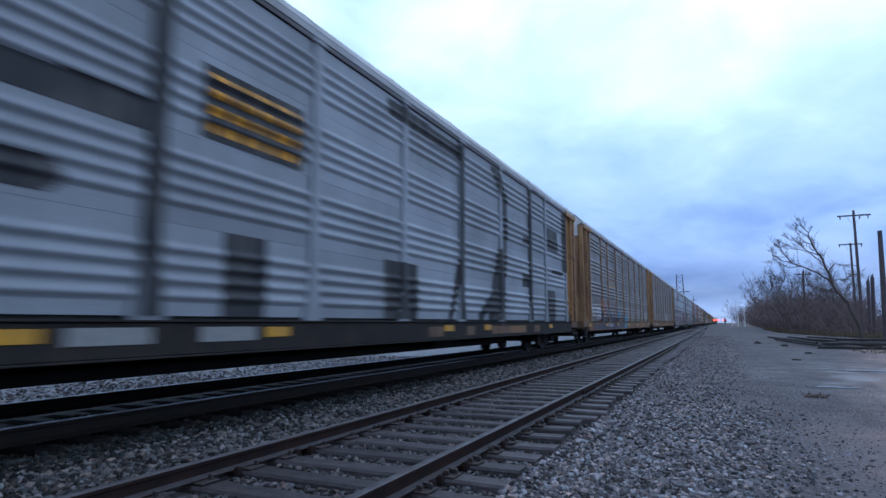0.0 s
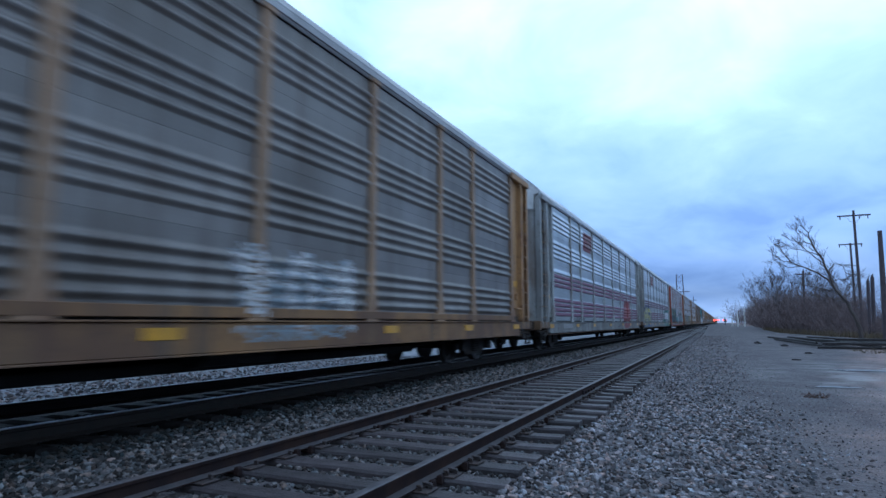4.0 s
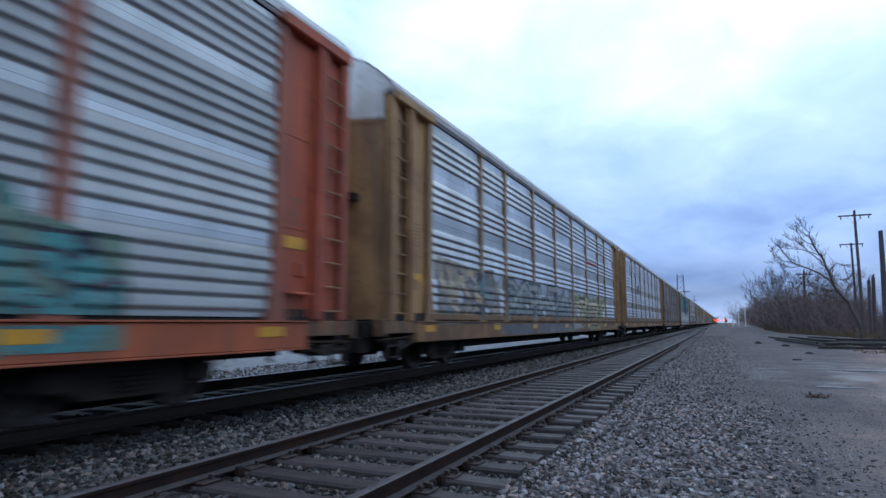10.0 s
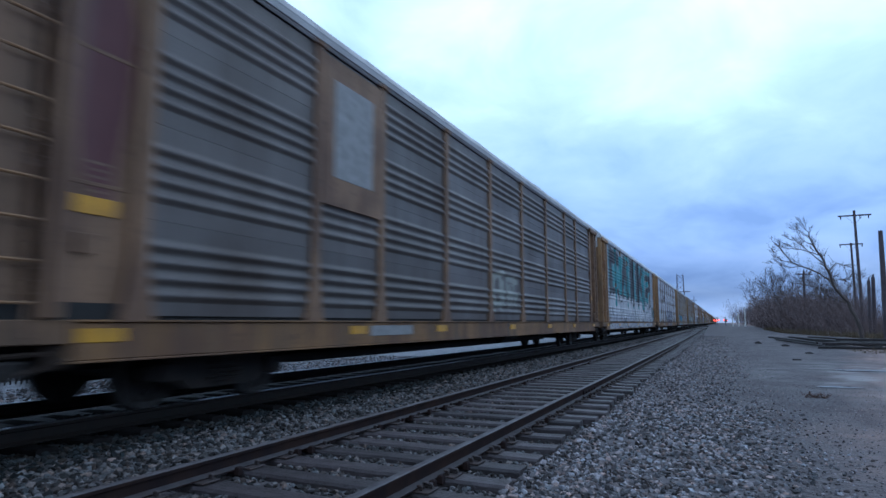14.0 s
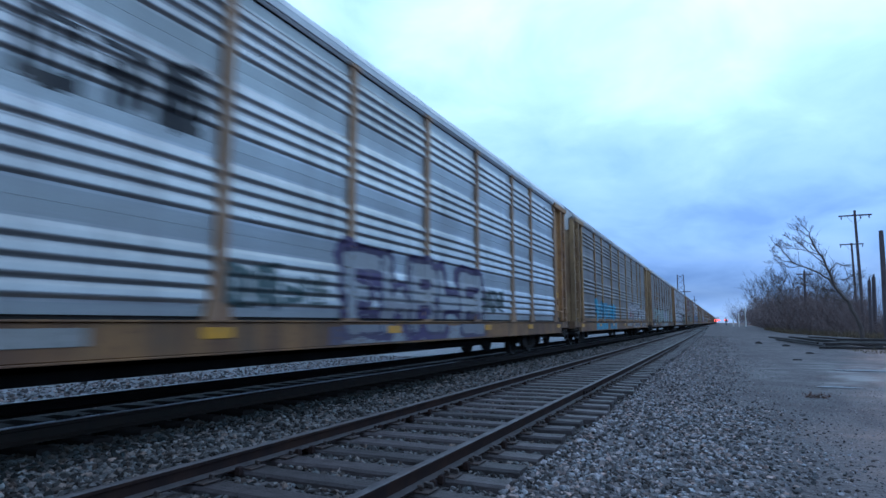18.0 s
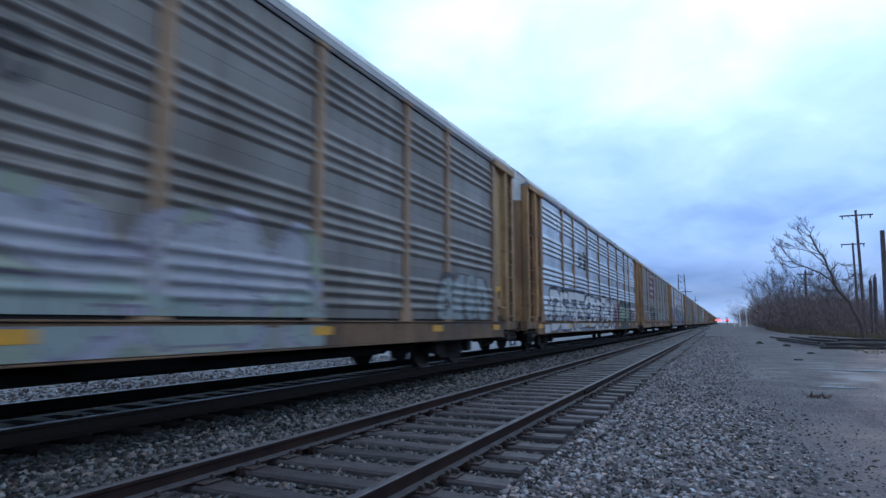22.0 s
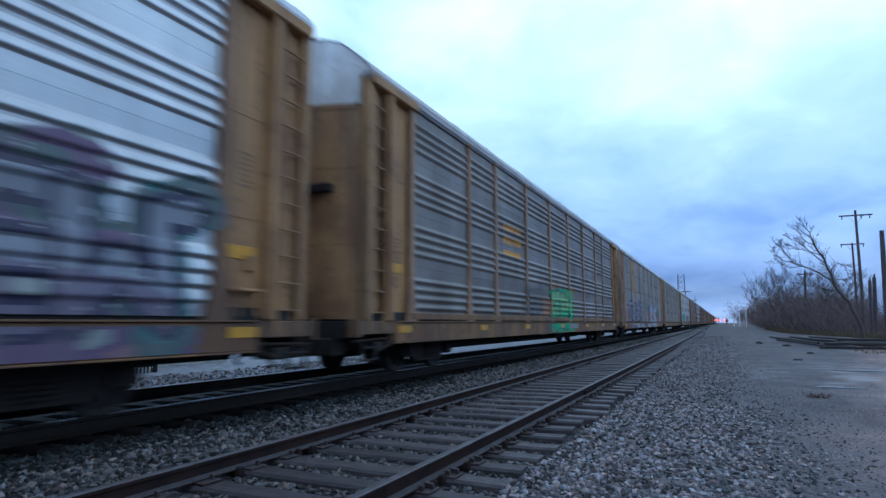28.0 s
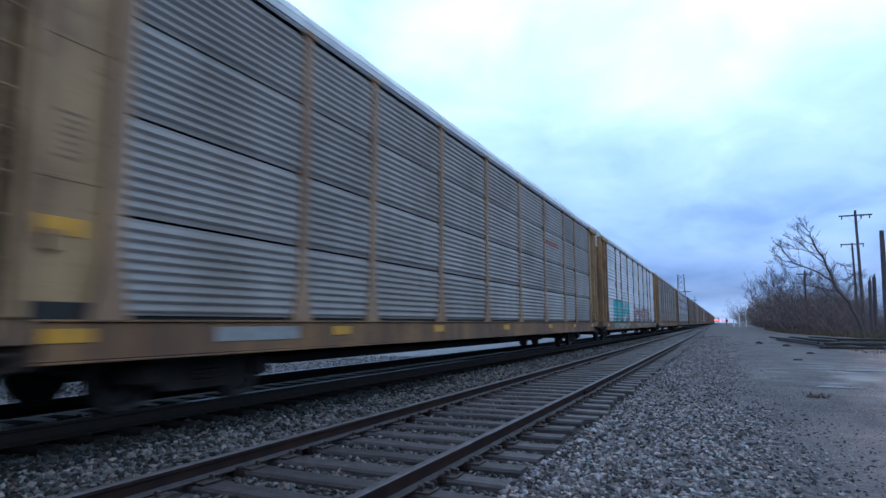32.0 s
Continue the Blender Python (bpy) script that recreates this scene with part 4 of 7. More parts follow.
    k["label_plate"] = sh.mesh("stencil_plate", m_label)
    for name, h in (("kick_low", 0.15), ("kick_high", 0.29)):
        sh = Shape()
        sh.chamfered(FACE + 0.045, FACE + 0.072, Y0 - 0.1, Y1 + 0.1, DECK + 0.02, DECK + h, 0.008)
        k[name] = sh.mesh("kick_rail", m_trim_tan)
    sh = Shape()
    sh.chamfered(1.49, 1.66, 0, 0.42, 1.36, 1.40, 0.01)
    sh.tube((1.64, 0.36, 1.06), (1.64, 0.36, 1.37), 0.018, n=6).tube((1.64, 0.05, 1.06), (1.64, 0.05, 1.37), 0.018, n=6)
    k["brake_step"] = sh.mesh("brake_step", m_steel_dark)
    sh = Shape()
    sh.chamfered(-1.0, 0.5, END + 0.16, END + 0.36, 3.18, 3.32, 0.01)
    k["end_step"] = sh.mesh("end_step", m_steel_dark)
    sh = Shape()
    rng = random.Random(77)
    for i in range(7):
        w = rng.uniform(0.05, 0.15)
        sh.box(1.501, 1.504, -w + 0.04 * (i % 2), w, -0.07 * i, -0.07 * i + 0.026)
    k["stencil"] = sh.mesh("stencil_block", m_stencil)
    k["plaque"] = Shape().chamfered(1.602, 1.612, -0.22, 0.22, -0.085, 0.085, 0.004).mesh("notice", m_reflector)
    return k


m_stencil = material("stencil_ink", (0.13, 0.085, 0.055), (0.17, 0.11, 0.07), rough=0.7, scale=6)
KIT = build_car_meshes()


def spray(c):
    return material("spray_%02d_%02d_%02d" % tuple(int(v * 99) for v in c), tuple(v * w for v, w in zip(srgb(c), (0.82, 0.78, 0.73))), tuple(v * 0.68 for v in srgb(c)), rough=0.7, scale=1.2,
                    dirt=(0.15, 0.14, 0.135), dirt_amount=0.38, streak=0.3, bump=0.05)


def face_x(y, z, kind, coat=0):
    """Where the car's near face stands at y, z, plus the films of paint sprayed so far."""
    paint = 0.0008 * coat
    if z < DECK - 0.005:
        return 1.604 + paint
    for p in POSTS:
        if abs(y - p) < 0.11 + 0.1 * max(0.0, 1 - (z - DECK) / 0.62):
            return FACE + 0.077 + paint
    return FACE + rib((z - DECK) % ROW_H, kind) + 0.005 + paint


COATS = {}


def film(car, name, label, ys, zs, who, mats, kind):
    """A film of paint on the ribbed face wherever who names one of the paints."""
    ys = ys - OFFSET[car.name]
    kind = SOFT.get(car.name, kind)
    coat = COATS.get(car.name, 0)
    COATS[car.name] = coat + 1
    sh = Shape()
    index = {}
    for i in range(len(ys) - 1):
        for j in range(len(zs) - 1):
            c = who[i, j]
            if c < 0 or DECK - 0.07 < zs[j] < DECK + 0.03 or zs[j] < 0.645 or zs[j + 1] > TOP - 0.02:
                continue
            quad = []
            for a, b in ((i, j), (i + 1, j), (i + 1, j + 1), (i, j + 1)):
                if (a, b) not in index:
                    index[(a, b)] = len(sh.v)
                    sh.v.append((face_x(ys[a], zs[b], kind, coat), ys[a], zs[b]))
                quad.append(index[(a, b)])
            sh.f.append(tuple(quad))
            sh.m.append(int(c))
    if sh.f:
        me = sh.mesh(name, *mats)
        me.polygons.foreach_set("use_smooth", [True] * len(me.polygons))
        return part(name, me, None, car, label)


def near_segment(yy, zz, a, b, c, d):
    dx, dz = c - a, d - b
    t = np.clip(((yy - a) * dx + (zz - b) * dz) / (dx * dx + dz * dz + 1e-6), 0, 1)
    return np.hypot(yy - a - t * dx, zz - b - t * dz)


def grid(y0, y1, z0, z1, dy=0.05, kind=0):
    """A net over the face whose heights are the bends of the ribs, so that a film lies on them."""
    bends = [DECK + row * ROW_H + z for row in range(ROWS) for z in rib_heights(kind, 0.035 if row == 0 else 0.0015)]
    strip = (0.145, 0.05, 0.085)[kind]
    bends += [DECK + row * ROW_H + d for row in range(ROWS) for e in np.arange(0.04, strip - 0.012, 0.035) for d in (e, ROW_H - e) if row or e > 0.05]
    bends.sort()
    ys = np.arange(y0, y1 + dy, dy)
    zs = np.array([z for z in np.arange(z0, min(DECK, z1), 0.03)] + [z for z in bends if z0 <= z <= z1])
    return (ys, zs, *np.meshgrid(ys, zs, indexing="ij"))


def waves(yy, zz, rng, freqs):
    out = np.zeros(yy.shape)
    for f in freqs:
        p, q, r = rng.uniform(0, 6.3, 3)
        out += np.sin(yy * f + p + np.sin(zz * f * 1.1 + q)) * np.cos(zz * f * 1.2 + r) / (f ** 0.6)
    return out


def graffiti(car, y0, y1, z0, z1, colours, seed, style="letters", label="", kind=0):
    """Sprayed paint: fat rounded strokes (colour 0) with an outline (1) over a cloudy ground (the rest)."""
    rng, nprng = random.Random(seed), np.random.default_rng(seed)
    if style in ("bubble", "wild", "slab", "flecks"):
        return mural(car, y0, y1, z0, z1, colours, rng, nprng, style, label, kind)
    ys, zs, yy, zz = grid(y0, y1, z0, z1, 0.05, kind)
    h, w = z1 - z0, y1 - y0
    count = max(1, int(round(w / (h * (1.15 if style == "wide" else 0.75)))))
    cell = w / count
    dist = np.full(yy.shape, 9.0)
    for i in range(count):
        cx = y0 + (i + 0.5) * cell
        lean = rng.uniform(-0.12, 0.12) * cell
        if rng.random() < 0.6:                  # a bowed, ring-like figure
            ry, rz = cell * rng.uniform(0.26, 0.40), h * rng.uniform(0.24, 0.36)
            cz, cy = z0 + h * rng.uniform(0.42, 0.56), cx + rng.uniform(-0.08, 0.08) * cell
            rho = np.hypot((yy - cy) / ry, (zz - cz) / rz)
            dist = np.minimum(dist, np.abs(rho - 1.0) * min(ry, rz))
            if style != "tag":
                continue
        for s in rng.sample((-0.34, -0.1, 0.12, 0.34), 3 if style == "tag" else 2):
            x = cx + s * cell
            dist = np.minimum(dist, near_segment(yy, zz, x, z0 + h * rng.uniform(0.1, 0.3), x + lean, z0 + h * rng.uniform(0.62, 0.9)))
        for q in rng.sample((0.2, 0.5, 0.8), 2):
            b = z0 + h * q
            dist = np.minimum(dist, near_segment(yy, zz, cx - 0.36 * cell, b, cx + 0.36 * cell, b + rng.uniform(-0.14, 0.14) * h))
    wob = waves(yy, zz, nprng, (1.7, 3.9, 8.0))
    fat = {"letters": 0.085, "tag": 0.05, "wide": 0.12, "haze": 0.07}[style] * h
    dist = dist + wob * 0.02
    edge = np.minimum(np.minimum(yy - y0, y1 - yy) / 0.6, np.minimum((zz - z0) / 0.25 + (0.6 if z0 < DECK else 0.0), (z1 - zz) / 0.4))
    who = np.full(yy.shape, -1)
    extra = len(colours) - 2
    if extra > 0:
        band = np.clip(((wob + 1.3) / 2.6 * extra).astype(int), 0, extra - 1)
        who = np.where(edge + wob * 0.35 > 0.5, 2 + band, who)
    if style != "tag":
        who = np.where(dist < fat * 1.7, 1, who)
    who = np.where(dist < fat, 0, who)
    if style == "haze":
        who = np.where(nprng.random(yy.shape) < 0.35, -1, who)
    who = np.where(edge < 0.04, -1, who)
    film(car, "graffiti", label or "sprayed graffiti paint", ys, zs, who, [spray(c) for c in colours], kind)


def mural(car, y0, y1, z0, z1, colours, rng, nprng, style, label, kind):
    """Bubble letters with dark outlines, a wild patchwork of colours, or slanted slabs on a ground."""
    ys, zs, yy, zz = grid(y0, y1, z0, z1, 0.045, kind)
    h, w = z1 - z0, y1 - y0
    wob = waves(yy, zz, nprng, (1.5, 3.1, 6.0))
    ragged = waves(yy * 0.7, zz * 0.4, nprng, (0.9, 2.3, 5.0))
    sides = np.minimum(yy - y0, y1 - yy) / 0.5
    edge = np.minimum(sides + ragged * 0.2, (z1 - zz) / (0.30 * h) + ragged * 0.36)
    who = np.full(yy.shape, -1)
    extra = max(len(colours) - 2, 0)
    dy, dz = yy + 0.06 * wob, zz + 0.04 * ragged
    if style != "bubble" or extra:
        # cells round scattered points: the patchwork and the cloud behind the letters
        n = max(6, int(w * h * (1.6 if style in ("bubble", "slab") else 9.0)))
        best, second, owner = np.full(yy.shape, 99.0), np.full(yy.shape, 99.0), np.zeros(yy.shape, int)
        for i in range(n):
            py, pz, lean = rng.uniform(y0, y1), rng.uniform(z0, z1), rng.uniform(-0.7, 0.7)
            d = np.hypot((dy - py + lean * (dz - pz)) * rng.uniform(0.8, 1.6), (dz - pz) * rng.uniform(0.7, 1.3))
            second = np.where(d < best, best, np.minimum(second, d))
            owner = np.where(d < best, i, owner)
            best = np.minimum(best, d)
        paint = np.array([rng.randrange(2, 2 + extra) if extra and (style in ("bubble", "slab") or rng.random() < 0.75) else 0 for _ in range(n)])
        bare = {"wild": 0.10, "flecks": 0.62}
        if style in bare:
            paint[[i for i in range(n) if rng.random() < bare[style]]] = -1
        cloud = paint[owner]
        if style == "wild":
            cloud = np.where(second - best < 0.035 + 0.03 * wob, 1, cloud)
        who = np.where(edge > (0.22 if style == "wild" else 0.40), cloud, who)
    if style == "slab":
        step, y = h * 0.62, y0 + 0.3
        while y < y1 - 0.6:
            tilt, half = rng.uniform(-0.35, 0.35), rng.uniform(0.24, 0.40) * step
            top, foot = z1 - rng.uniform(0.0, 0.25) * h, z0 + rng.uniform(0.0, 0.3) * h
            x = yy - y - half - tilt * (zz - (z0 + z1) / 2)
            inside = np.minimum(half * (1.0 + 0.3 * np.sin(zz * 2 + y)) - np.abs(x), np.minimum(top - zz, zz - foot))
            who = np.where(inside > -0.16, 1, who)
            who = np.where(inside > 0, 0, who)
            y += 2 * half + rng.uniform(0.1, 0.45)
    if style == "bubble":
        y = y0 + 0.15
        while y < y1 - 0.3:
            cell = h * rng.uniform(0.42, 0.62)
            cy, cz = y + cell / 2, z0 + h * rng.uniform(0.42, 0.54)
            rz, ry, lean = h * rng.uniform(0.36, 0.48), cell * 0.60, rng.uniform(-0.25, 0.25)
            u, v = (dy - cy - lean * (dz - cz)) / ry, (dz - cz) / rz
            f = ((np.abs(u) ** 2.6 + np.abs(v) ** 2.6) ** (1 / 2.6) - 1) * ry
            lobe = (np.hypot((dy - cy - 0.4 * cell) / (0.30 * cell), (dz - cz + rng.uniform(-0.5, 0.5) * rz) / (0.28 * h)) - 1) * 0.3 * cell
            f = np.minimum(f, lobe)
            fill = np.where(v < -0.25 + 0.3 * wob, 2 + rng.randrange(extra), 0) if extra and rng.random() < 0.5 else np.zeros(yy.shape, int)
            who = np.where(f < 0.095, 1, who)
            who = np.where(f < 0, fill, who)
            for _ in range(rng.choice((1, 2, 2))):       # slits and holes of the letter
                sy, sz = cy + rng.uniform(-0.3, 0.3) * ry, cz + rng.uniform(-0.6, 0.6) * rz
                hole = near_segment(dy, dz, sy, sz, sy + rng.uniform(-0.25, 0.25) * ry, sz + rng.choice((-1, 1)) * rng.uniform(0.2, 0.5) * rz)
                who = np.where((hole < rng.uniform(0.03, 0.075)) & (f < -0.06), 1, who)
            y += cell
    # overspray: the film breaks up in flecks
    who = np.where((nprng.random(yy.shape) < 0.03) & (style != "slab"), -1, who)
    film(car, "graffiti", label or "sprayed graffiti paint", ys, zs, who, [spray(c) for c in colours], kind)


def sill_band(car, y0, y1, colours, seed, label="spray carried down over the side sill"):
    """Paint over the side sill below a piece."""
    nprng = np.random.default_rng(seed)
    ys, zs, yy, zz = grid(y0, y1, 0.65, DECK - 0.08, 0.04)
    wob = waves(yy, zz, nprng, (0.8, 2.1, 4.7))
    n = len(colours)
    who = np.clip(((wob + 1.3) / 2.6 * n).astype(int), 0, n - 1)
    ends = np.minimum(yy - y0, y1 - yy) / 0.35 + 0.5 * wob
    who = np.where((ends < 0.3) | (nprng.random(yy.shape) < 0.05), -1, who)
    film(car, "graffiti", label, ys, zs, who, [spray(c) for c in colours], 0)


# strokes of sprayed figures on a net of three columns and five rows, a to o from the lower left
FIGURES = ("onmjhfcba", "ajnlc df", "onjdabcih", "am ohc", "omac gh", "amnlhg hc", "mho hb", "amco", "am co gi", "nlfbdjn", "onjdbc", "mahco", "amhoc",
           "amnlhfbag", "amnlfba", "mdbfo", "jmolhgdaci", "gmnoiehb")


def figures_at(count, y0, y1, z0, z1, rng, lean=0.0, bounce=0.06):
    """The strokes of each figure as segments between y0 and y1; neighbours interlock."""
    out = []
    cell, h = (y1 - y0) / count, z1 - z0
    picks = rng.sample(FIGURES, count) if count <= len(FIGURES) else rng.choices(FIGURES, k=count)
    for i, runs in enumerate(picks):
        cy, up, tilt = y0 + (i + 0.5) * cell, rng.uniform(-bounce, bounce) * h, lean + rng.uniform(-0.08, 0.08)
        wide, tall = cell * rng.uniform(0.38, 0.52), 1.0 + rng.uniform(-bounce, bounce)
        segs = []
        for run in runs.split():
            pts = []
            for c in run:
                k = ord(c) - 97
                z = (k // 3) / 4
                pts.append((cy + (k % 3 - 1) * wide + tilt * (z - 0.5) * h, z0 + up + z * tall * h))
            segs += list(zip(pts[:-1], pts[1:]))
        a, way = pts[-1], rng.choice((-1, 1))            # a flourish thrown out of the last stroke
        segs.append((a, (a[0] + way * cell * rng.uniform(0.2, 0.5), a[1] + h * rng.uniform(-0.15, 0.2))))
        out.append(segs)
    return out


def piece(car, y0, y1, z0, z1, count, colours, seed, fat=0.13, ring=0.07, cloud=0.0, halo=0.0, shade=0.0, lean=0.0, bounce=0.06, label="", kind=0):
    """Fat sprayed letters: colours are the fill, the outline, the fill's lower part, then those of the cloud behind."""
    rng, nprng = random.Random(seed), np.random.default_rng(seed)
    reach = fat + ring + halo + cloud + 0.1
    lo = max(0.65, z0 - reach)
    ys, zs, yy, zz = grid(y0 - reach, y1 + reach, lo, min(z1 + reach, TOP), 0.05, kind)
    wob = waves(yy, zz, nprng, (1.3, 3.1, 6.5))
    dy, dz = yy + 0.035 * wob, zz + 0.03 * waves(yy, zz, nprng, (1.9, 4.3))
    fields = []
    for segs in figures_at(count, y0, y1, z0, z1, rng, lean, bounce):
        d = np.full(yy.shape, 9.0)
        for (a, b), (c, e) in segs:
            d = np.minimum(d, near_segment(dy, dz, a, b, c, e))
        fields.append((d, rng.uniform(0.8, 1.25)))
    who = np.full(yy.shape, -1)
    every = np.minimum.reduce([d for d, _ in fields])
    extra = len(colours) - 3
    if cloud and extra > 0:
        band = np.clip(((wob + 1.2) / 2.4 * extra).astype(int), 0, extra - 1)
        who = np.where(every < fat + ring + cloud * (0.65 + 0.5 * wob), 3 + band, who)
    if halo:
        who = np.where(every < fat + ring + halo, 0, who)
    for d, f in fields:
        w = fat * f
        if shade:
            who = np.where((np.roll(d, (-int(shade / 0.05), 2), (0, 1)) < w) & (d > w), 1, who)
        who = np.where(d < w + ring, 1, who)
        fill = np.where(dz < z0 + (z1 - z0) * (0.38 + 0.2 * wob), 2, 0)
        who = np.where(d < w, fill, who)
    who = np.where(nprng.random(yy.shape) < 0.02, -1, who)
    film(car, "graffiti", label or "sprayed letters", ys, zs, who, [spray(c) for c in colours], kind)


def strokes(car, colour, segs, kind=0, name="graffiti", label="sprayed black paint strokes", boxes=(), apart=False):
    """Bold paint: segments (y, z, y, z, width) and boxes (y, y, z, z); apart: each one a part of its own."""
    if apart:
        for sg in segs:
            strokes(car, colour, (sg,), kind, name, label)
        for bx in boxes:
            strokes(car, colour, (), kind, name, label, (bx,))
        return None
    lo = min([min(s[0], s[2]) - s[4] for s in segs] + [b[0] for b in boxes])
    hi = max([max(s[0], s[2]) + s[4] for s in segs] + [b[1] for b in boxes])
    zl = min([min(s[1], s[3]) - s[4] for s in segs] + [b[2] for b in boxes])
    zh = max([max(s[1], s[3]) + s[4] for s in segs] + [b[3] for b in boxes])
    ys, zs, yy, zz = grid(lo, hi, max(zl, 0.65), min(zh, TOP), 0.05, kind)
    who = np.full(yy.shape, -1)
    for a, b, c, d, w in segs:
        who = np.where(near_segment(yy, zz, a, b, c, d) < w / 2, 0, who)
    for a, b, c, d in boxes:
        who = np.where((yy > a) & (yy < b) & (zz > c) & (zz < d), 0, who)
    return film(car, name, label, ys, zs, who, [spray(colour)], kind)


def bars(car, colour, y0, y1, z0, z1, rows, seed, label, kind=0, under=False):
    """Faded painted marks in rows."""
    rng = random.Random(seed)
    out = []
    h = (z1 - z0) / rows
    for r in range(rows):
        y = y0
        while y < y1 - 0.1:
            w = rng.uniform(0.12, 0.34)
            out.append((y, min(y + w, y1), z0 + h * r + 0.28 * h, z0 + h * r + 0.76 * h))
            y += w + 0.09
    if under:
        out.append((y0, y1, z0 - 0.22, z0 - 0.1))
    tagged(strokes(car, colour, (), kind, "painted_mark", label, out), label, kind="stuff")


def placard(car, m, y0, y1, z0, z1, name="placard", label=""):
    d = OFFSET[car.name] if abs(y0) < 11.5 and name != "cover_plate" else 0.0
    part(name, Shape().chamfered(FACE + 0.03, FACE + 0.062, y0 - d, y1 - d, z0, z1, 0.006), m, car, label)


def badge(car, m, y, z, half_w, half_h, label):
    """A thin round-cornered plate on the end plate of the car."""
    ring = []
    for i in range(20):
        a = 2 * math.pi * i / 20
        ring.append((y + half_w * math.copysign(abs(math.cos(a)) ** 0.6, math.cos(a)), z + half_h * math.copysign(abs(math.sin(a)) ** 0.6, math.sin(a))))
    sh = Shape().add([(1.499, p, q) for p, q in ring] + [(1.508, p, q) for p, q in ring], [tuple(range(20, 40))] + [(i, (i + 1) % 20, (i + 1) % 20 + 20, i + 20) for i in range(20)])
    part("badge", sh, m, car, label)


def slack(t):
    """The train slows by a trifle: how far it lies behind a steady run."""
    return -0.06 + 0.0032 * (t - 17.0) ** 2


def travelled(t):
    return SPEED * t - slack(t) + slack(0.0)


# play in the couplers: how far each car hangs back from its even place
PLAY = (-0.13, 0.02, 0.06, 0.05, 0.18, 0.16, 0.12, 0.04, -0.02, -0.12, 0.0, 0.05, -0.04, -0.12, -0.22, -0.08, 0.08, 0.04)


def play(k):
    return PLAY[k] if k < len(PLAY) else 0.0


def car_pose(k, t):
    return pose(MAIN_X, SPEED * (FIRST + PERIOD * k) - travelled(t) + slack(0.0) + play(k) - PITCH_CAR / 2, RAIL_MAIN)


WHEELS = {1: [], -1: []}
TRAIN = []
OFFSET = {}
SOFT = {}                            # cars with softly rolled panels


def car_carrier(k, trim, panels, label, kind=0, flats=None, crests=None, posts=None, near=True, roof=None, sill=None, kick=None, seam=False):
    car = thing("car_carrier", car_pose(k, 0.0), label, "railway car", "cars of the train")
    TRAIN.append((k, car))
    OFFSET[car.name] = slack(FIRST + PERIOD * k - 1.2) + play(k)
    posts = posts or (m_post_tan if trim == m_trim_tan else trim)
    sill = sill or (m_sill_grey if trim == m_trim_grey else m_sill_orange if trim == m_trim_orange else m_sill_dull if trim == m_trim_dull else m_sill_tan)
    if kind == 0 and panels in (m_pan_grey, m_pan_brown, m_pan_ash):
        kind = SOFT[car.name] = 3
    sets = KIT[("panel", "panel_open", "panel_fine", "panel_soft")[kind]]
    for b in range(len(BAYS)):
        for r in range(ROWS):
            ob = part("panel", sets[b][r], None, car)
            own_material(ob, panels)
            own_material(ob, flats or (m_flat_dark if seam and r == 2 else panels), 1)
            own_material(ob, flats or (m_flat_dark if seam and r == 1 else panels), 3)
            own_material(ob, crests if crests and r < 2 else panels, 2)
        if near:
            own_material(part("far_panel", KIT["far_panel"][b], None, car), panels)
        own_material(part("roof_panel", KIT["roof"][b], None, car), roof or m_roof_dirty)
    for i in range(len(POSTS)):
        own_material(part("post", KIT["post"][i], None, car), posts)
        if near:
            own_material(part("post", KIT["post_far"][i], None, car), posts)
    for me in KIT["top_rail"]:
        own_material(part("top_rail", me, None, car), roof or m_roof_dirty)
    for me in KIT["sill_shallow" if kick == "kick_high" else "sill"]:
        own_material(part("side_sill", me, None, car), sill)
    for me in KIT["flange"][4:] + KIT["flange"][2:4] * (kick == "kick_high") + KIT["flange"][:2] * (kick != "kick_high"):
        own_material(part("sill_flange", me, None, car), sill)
    if k in (3, 4):
        part("trainline_pipe", KIT["long_pipe"], None, car, "thin tan pipe below the sill")
    if kick:
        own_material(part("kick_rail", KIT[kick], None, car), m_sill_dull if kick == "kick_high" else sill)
    part("underframe", KIT["deck"], None, car)
    for me in KIT["inner_deck"]:
        part("inner_deck", me, None, car)
    turned = pose(0, 0, 0, 0, 0, 180)
    for at in (None, turned):
        for me, bands in zip(KIT["door"], KIT["door_band"]):
            leaf = own_material(part("end_door", me, None, car, at=at), trim)
            for band in bands if near else ():
                own_material(part("door_band", band, None, leaf), trim)
        part("end_hood", KIT["hood"], None, car, "pale roof hood over the end doors", at=at)
        part("coupler", KIT["coupler"], None, car, at=at)
        if near:
            part("end_step", KIT["end_step"], None, car, at=at)
    if k == 7:
        part("end_step", KIT["end_step"], None, car, "black step across the pale hood", at=turned @ pose(0, -0.14, 1.70))
    for sx in (1, -1):
        for sy in (1, -1):
            if sx < 0 and not near:
                continue
            mir = Matrix.Diagonal((sx, sy, 1, 1))
            for name in ("end_plate", "end_stile", "eave_rail", "corner_column", "ladder", "sill_step", "end_sill", "pipe_bracket"):
                key = "%s_%d_%d" % (name, sx, sy)
                if key not in KIT:
                    me = KIT[name].copy()
                    me.transform(mir)
                    if sx * sy < 0:
                        me.flip_normals()
                    KIT[key] = me
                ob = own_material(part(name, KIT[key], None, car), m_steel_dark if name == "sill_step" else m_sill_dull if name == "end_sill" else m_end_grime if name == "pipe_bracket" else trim)
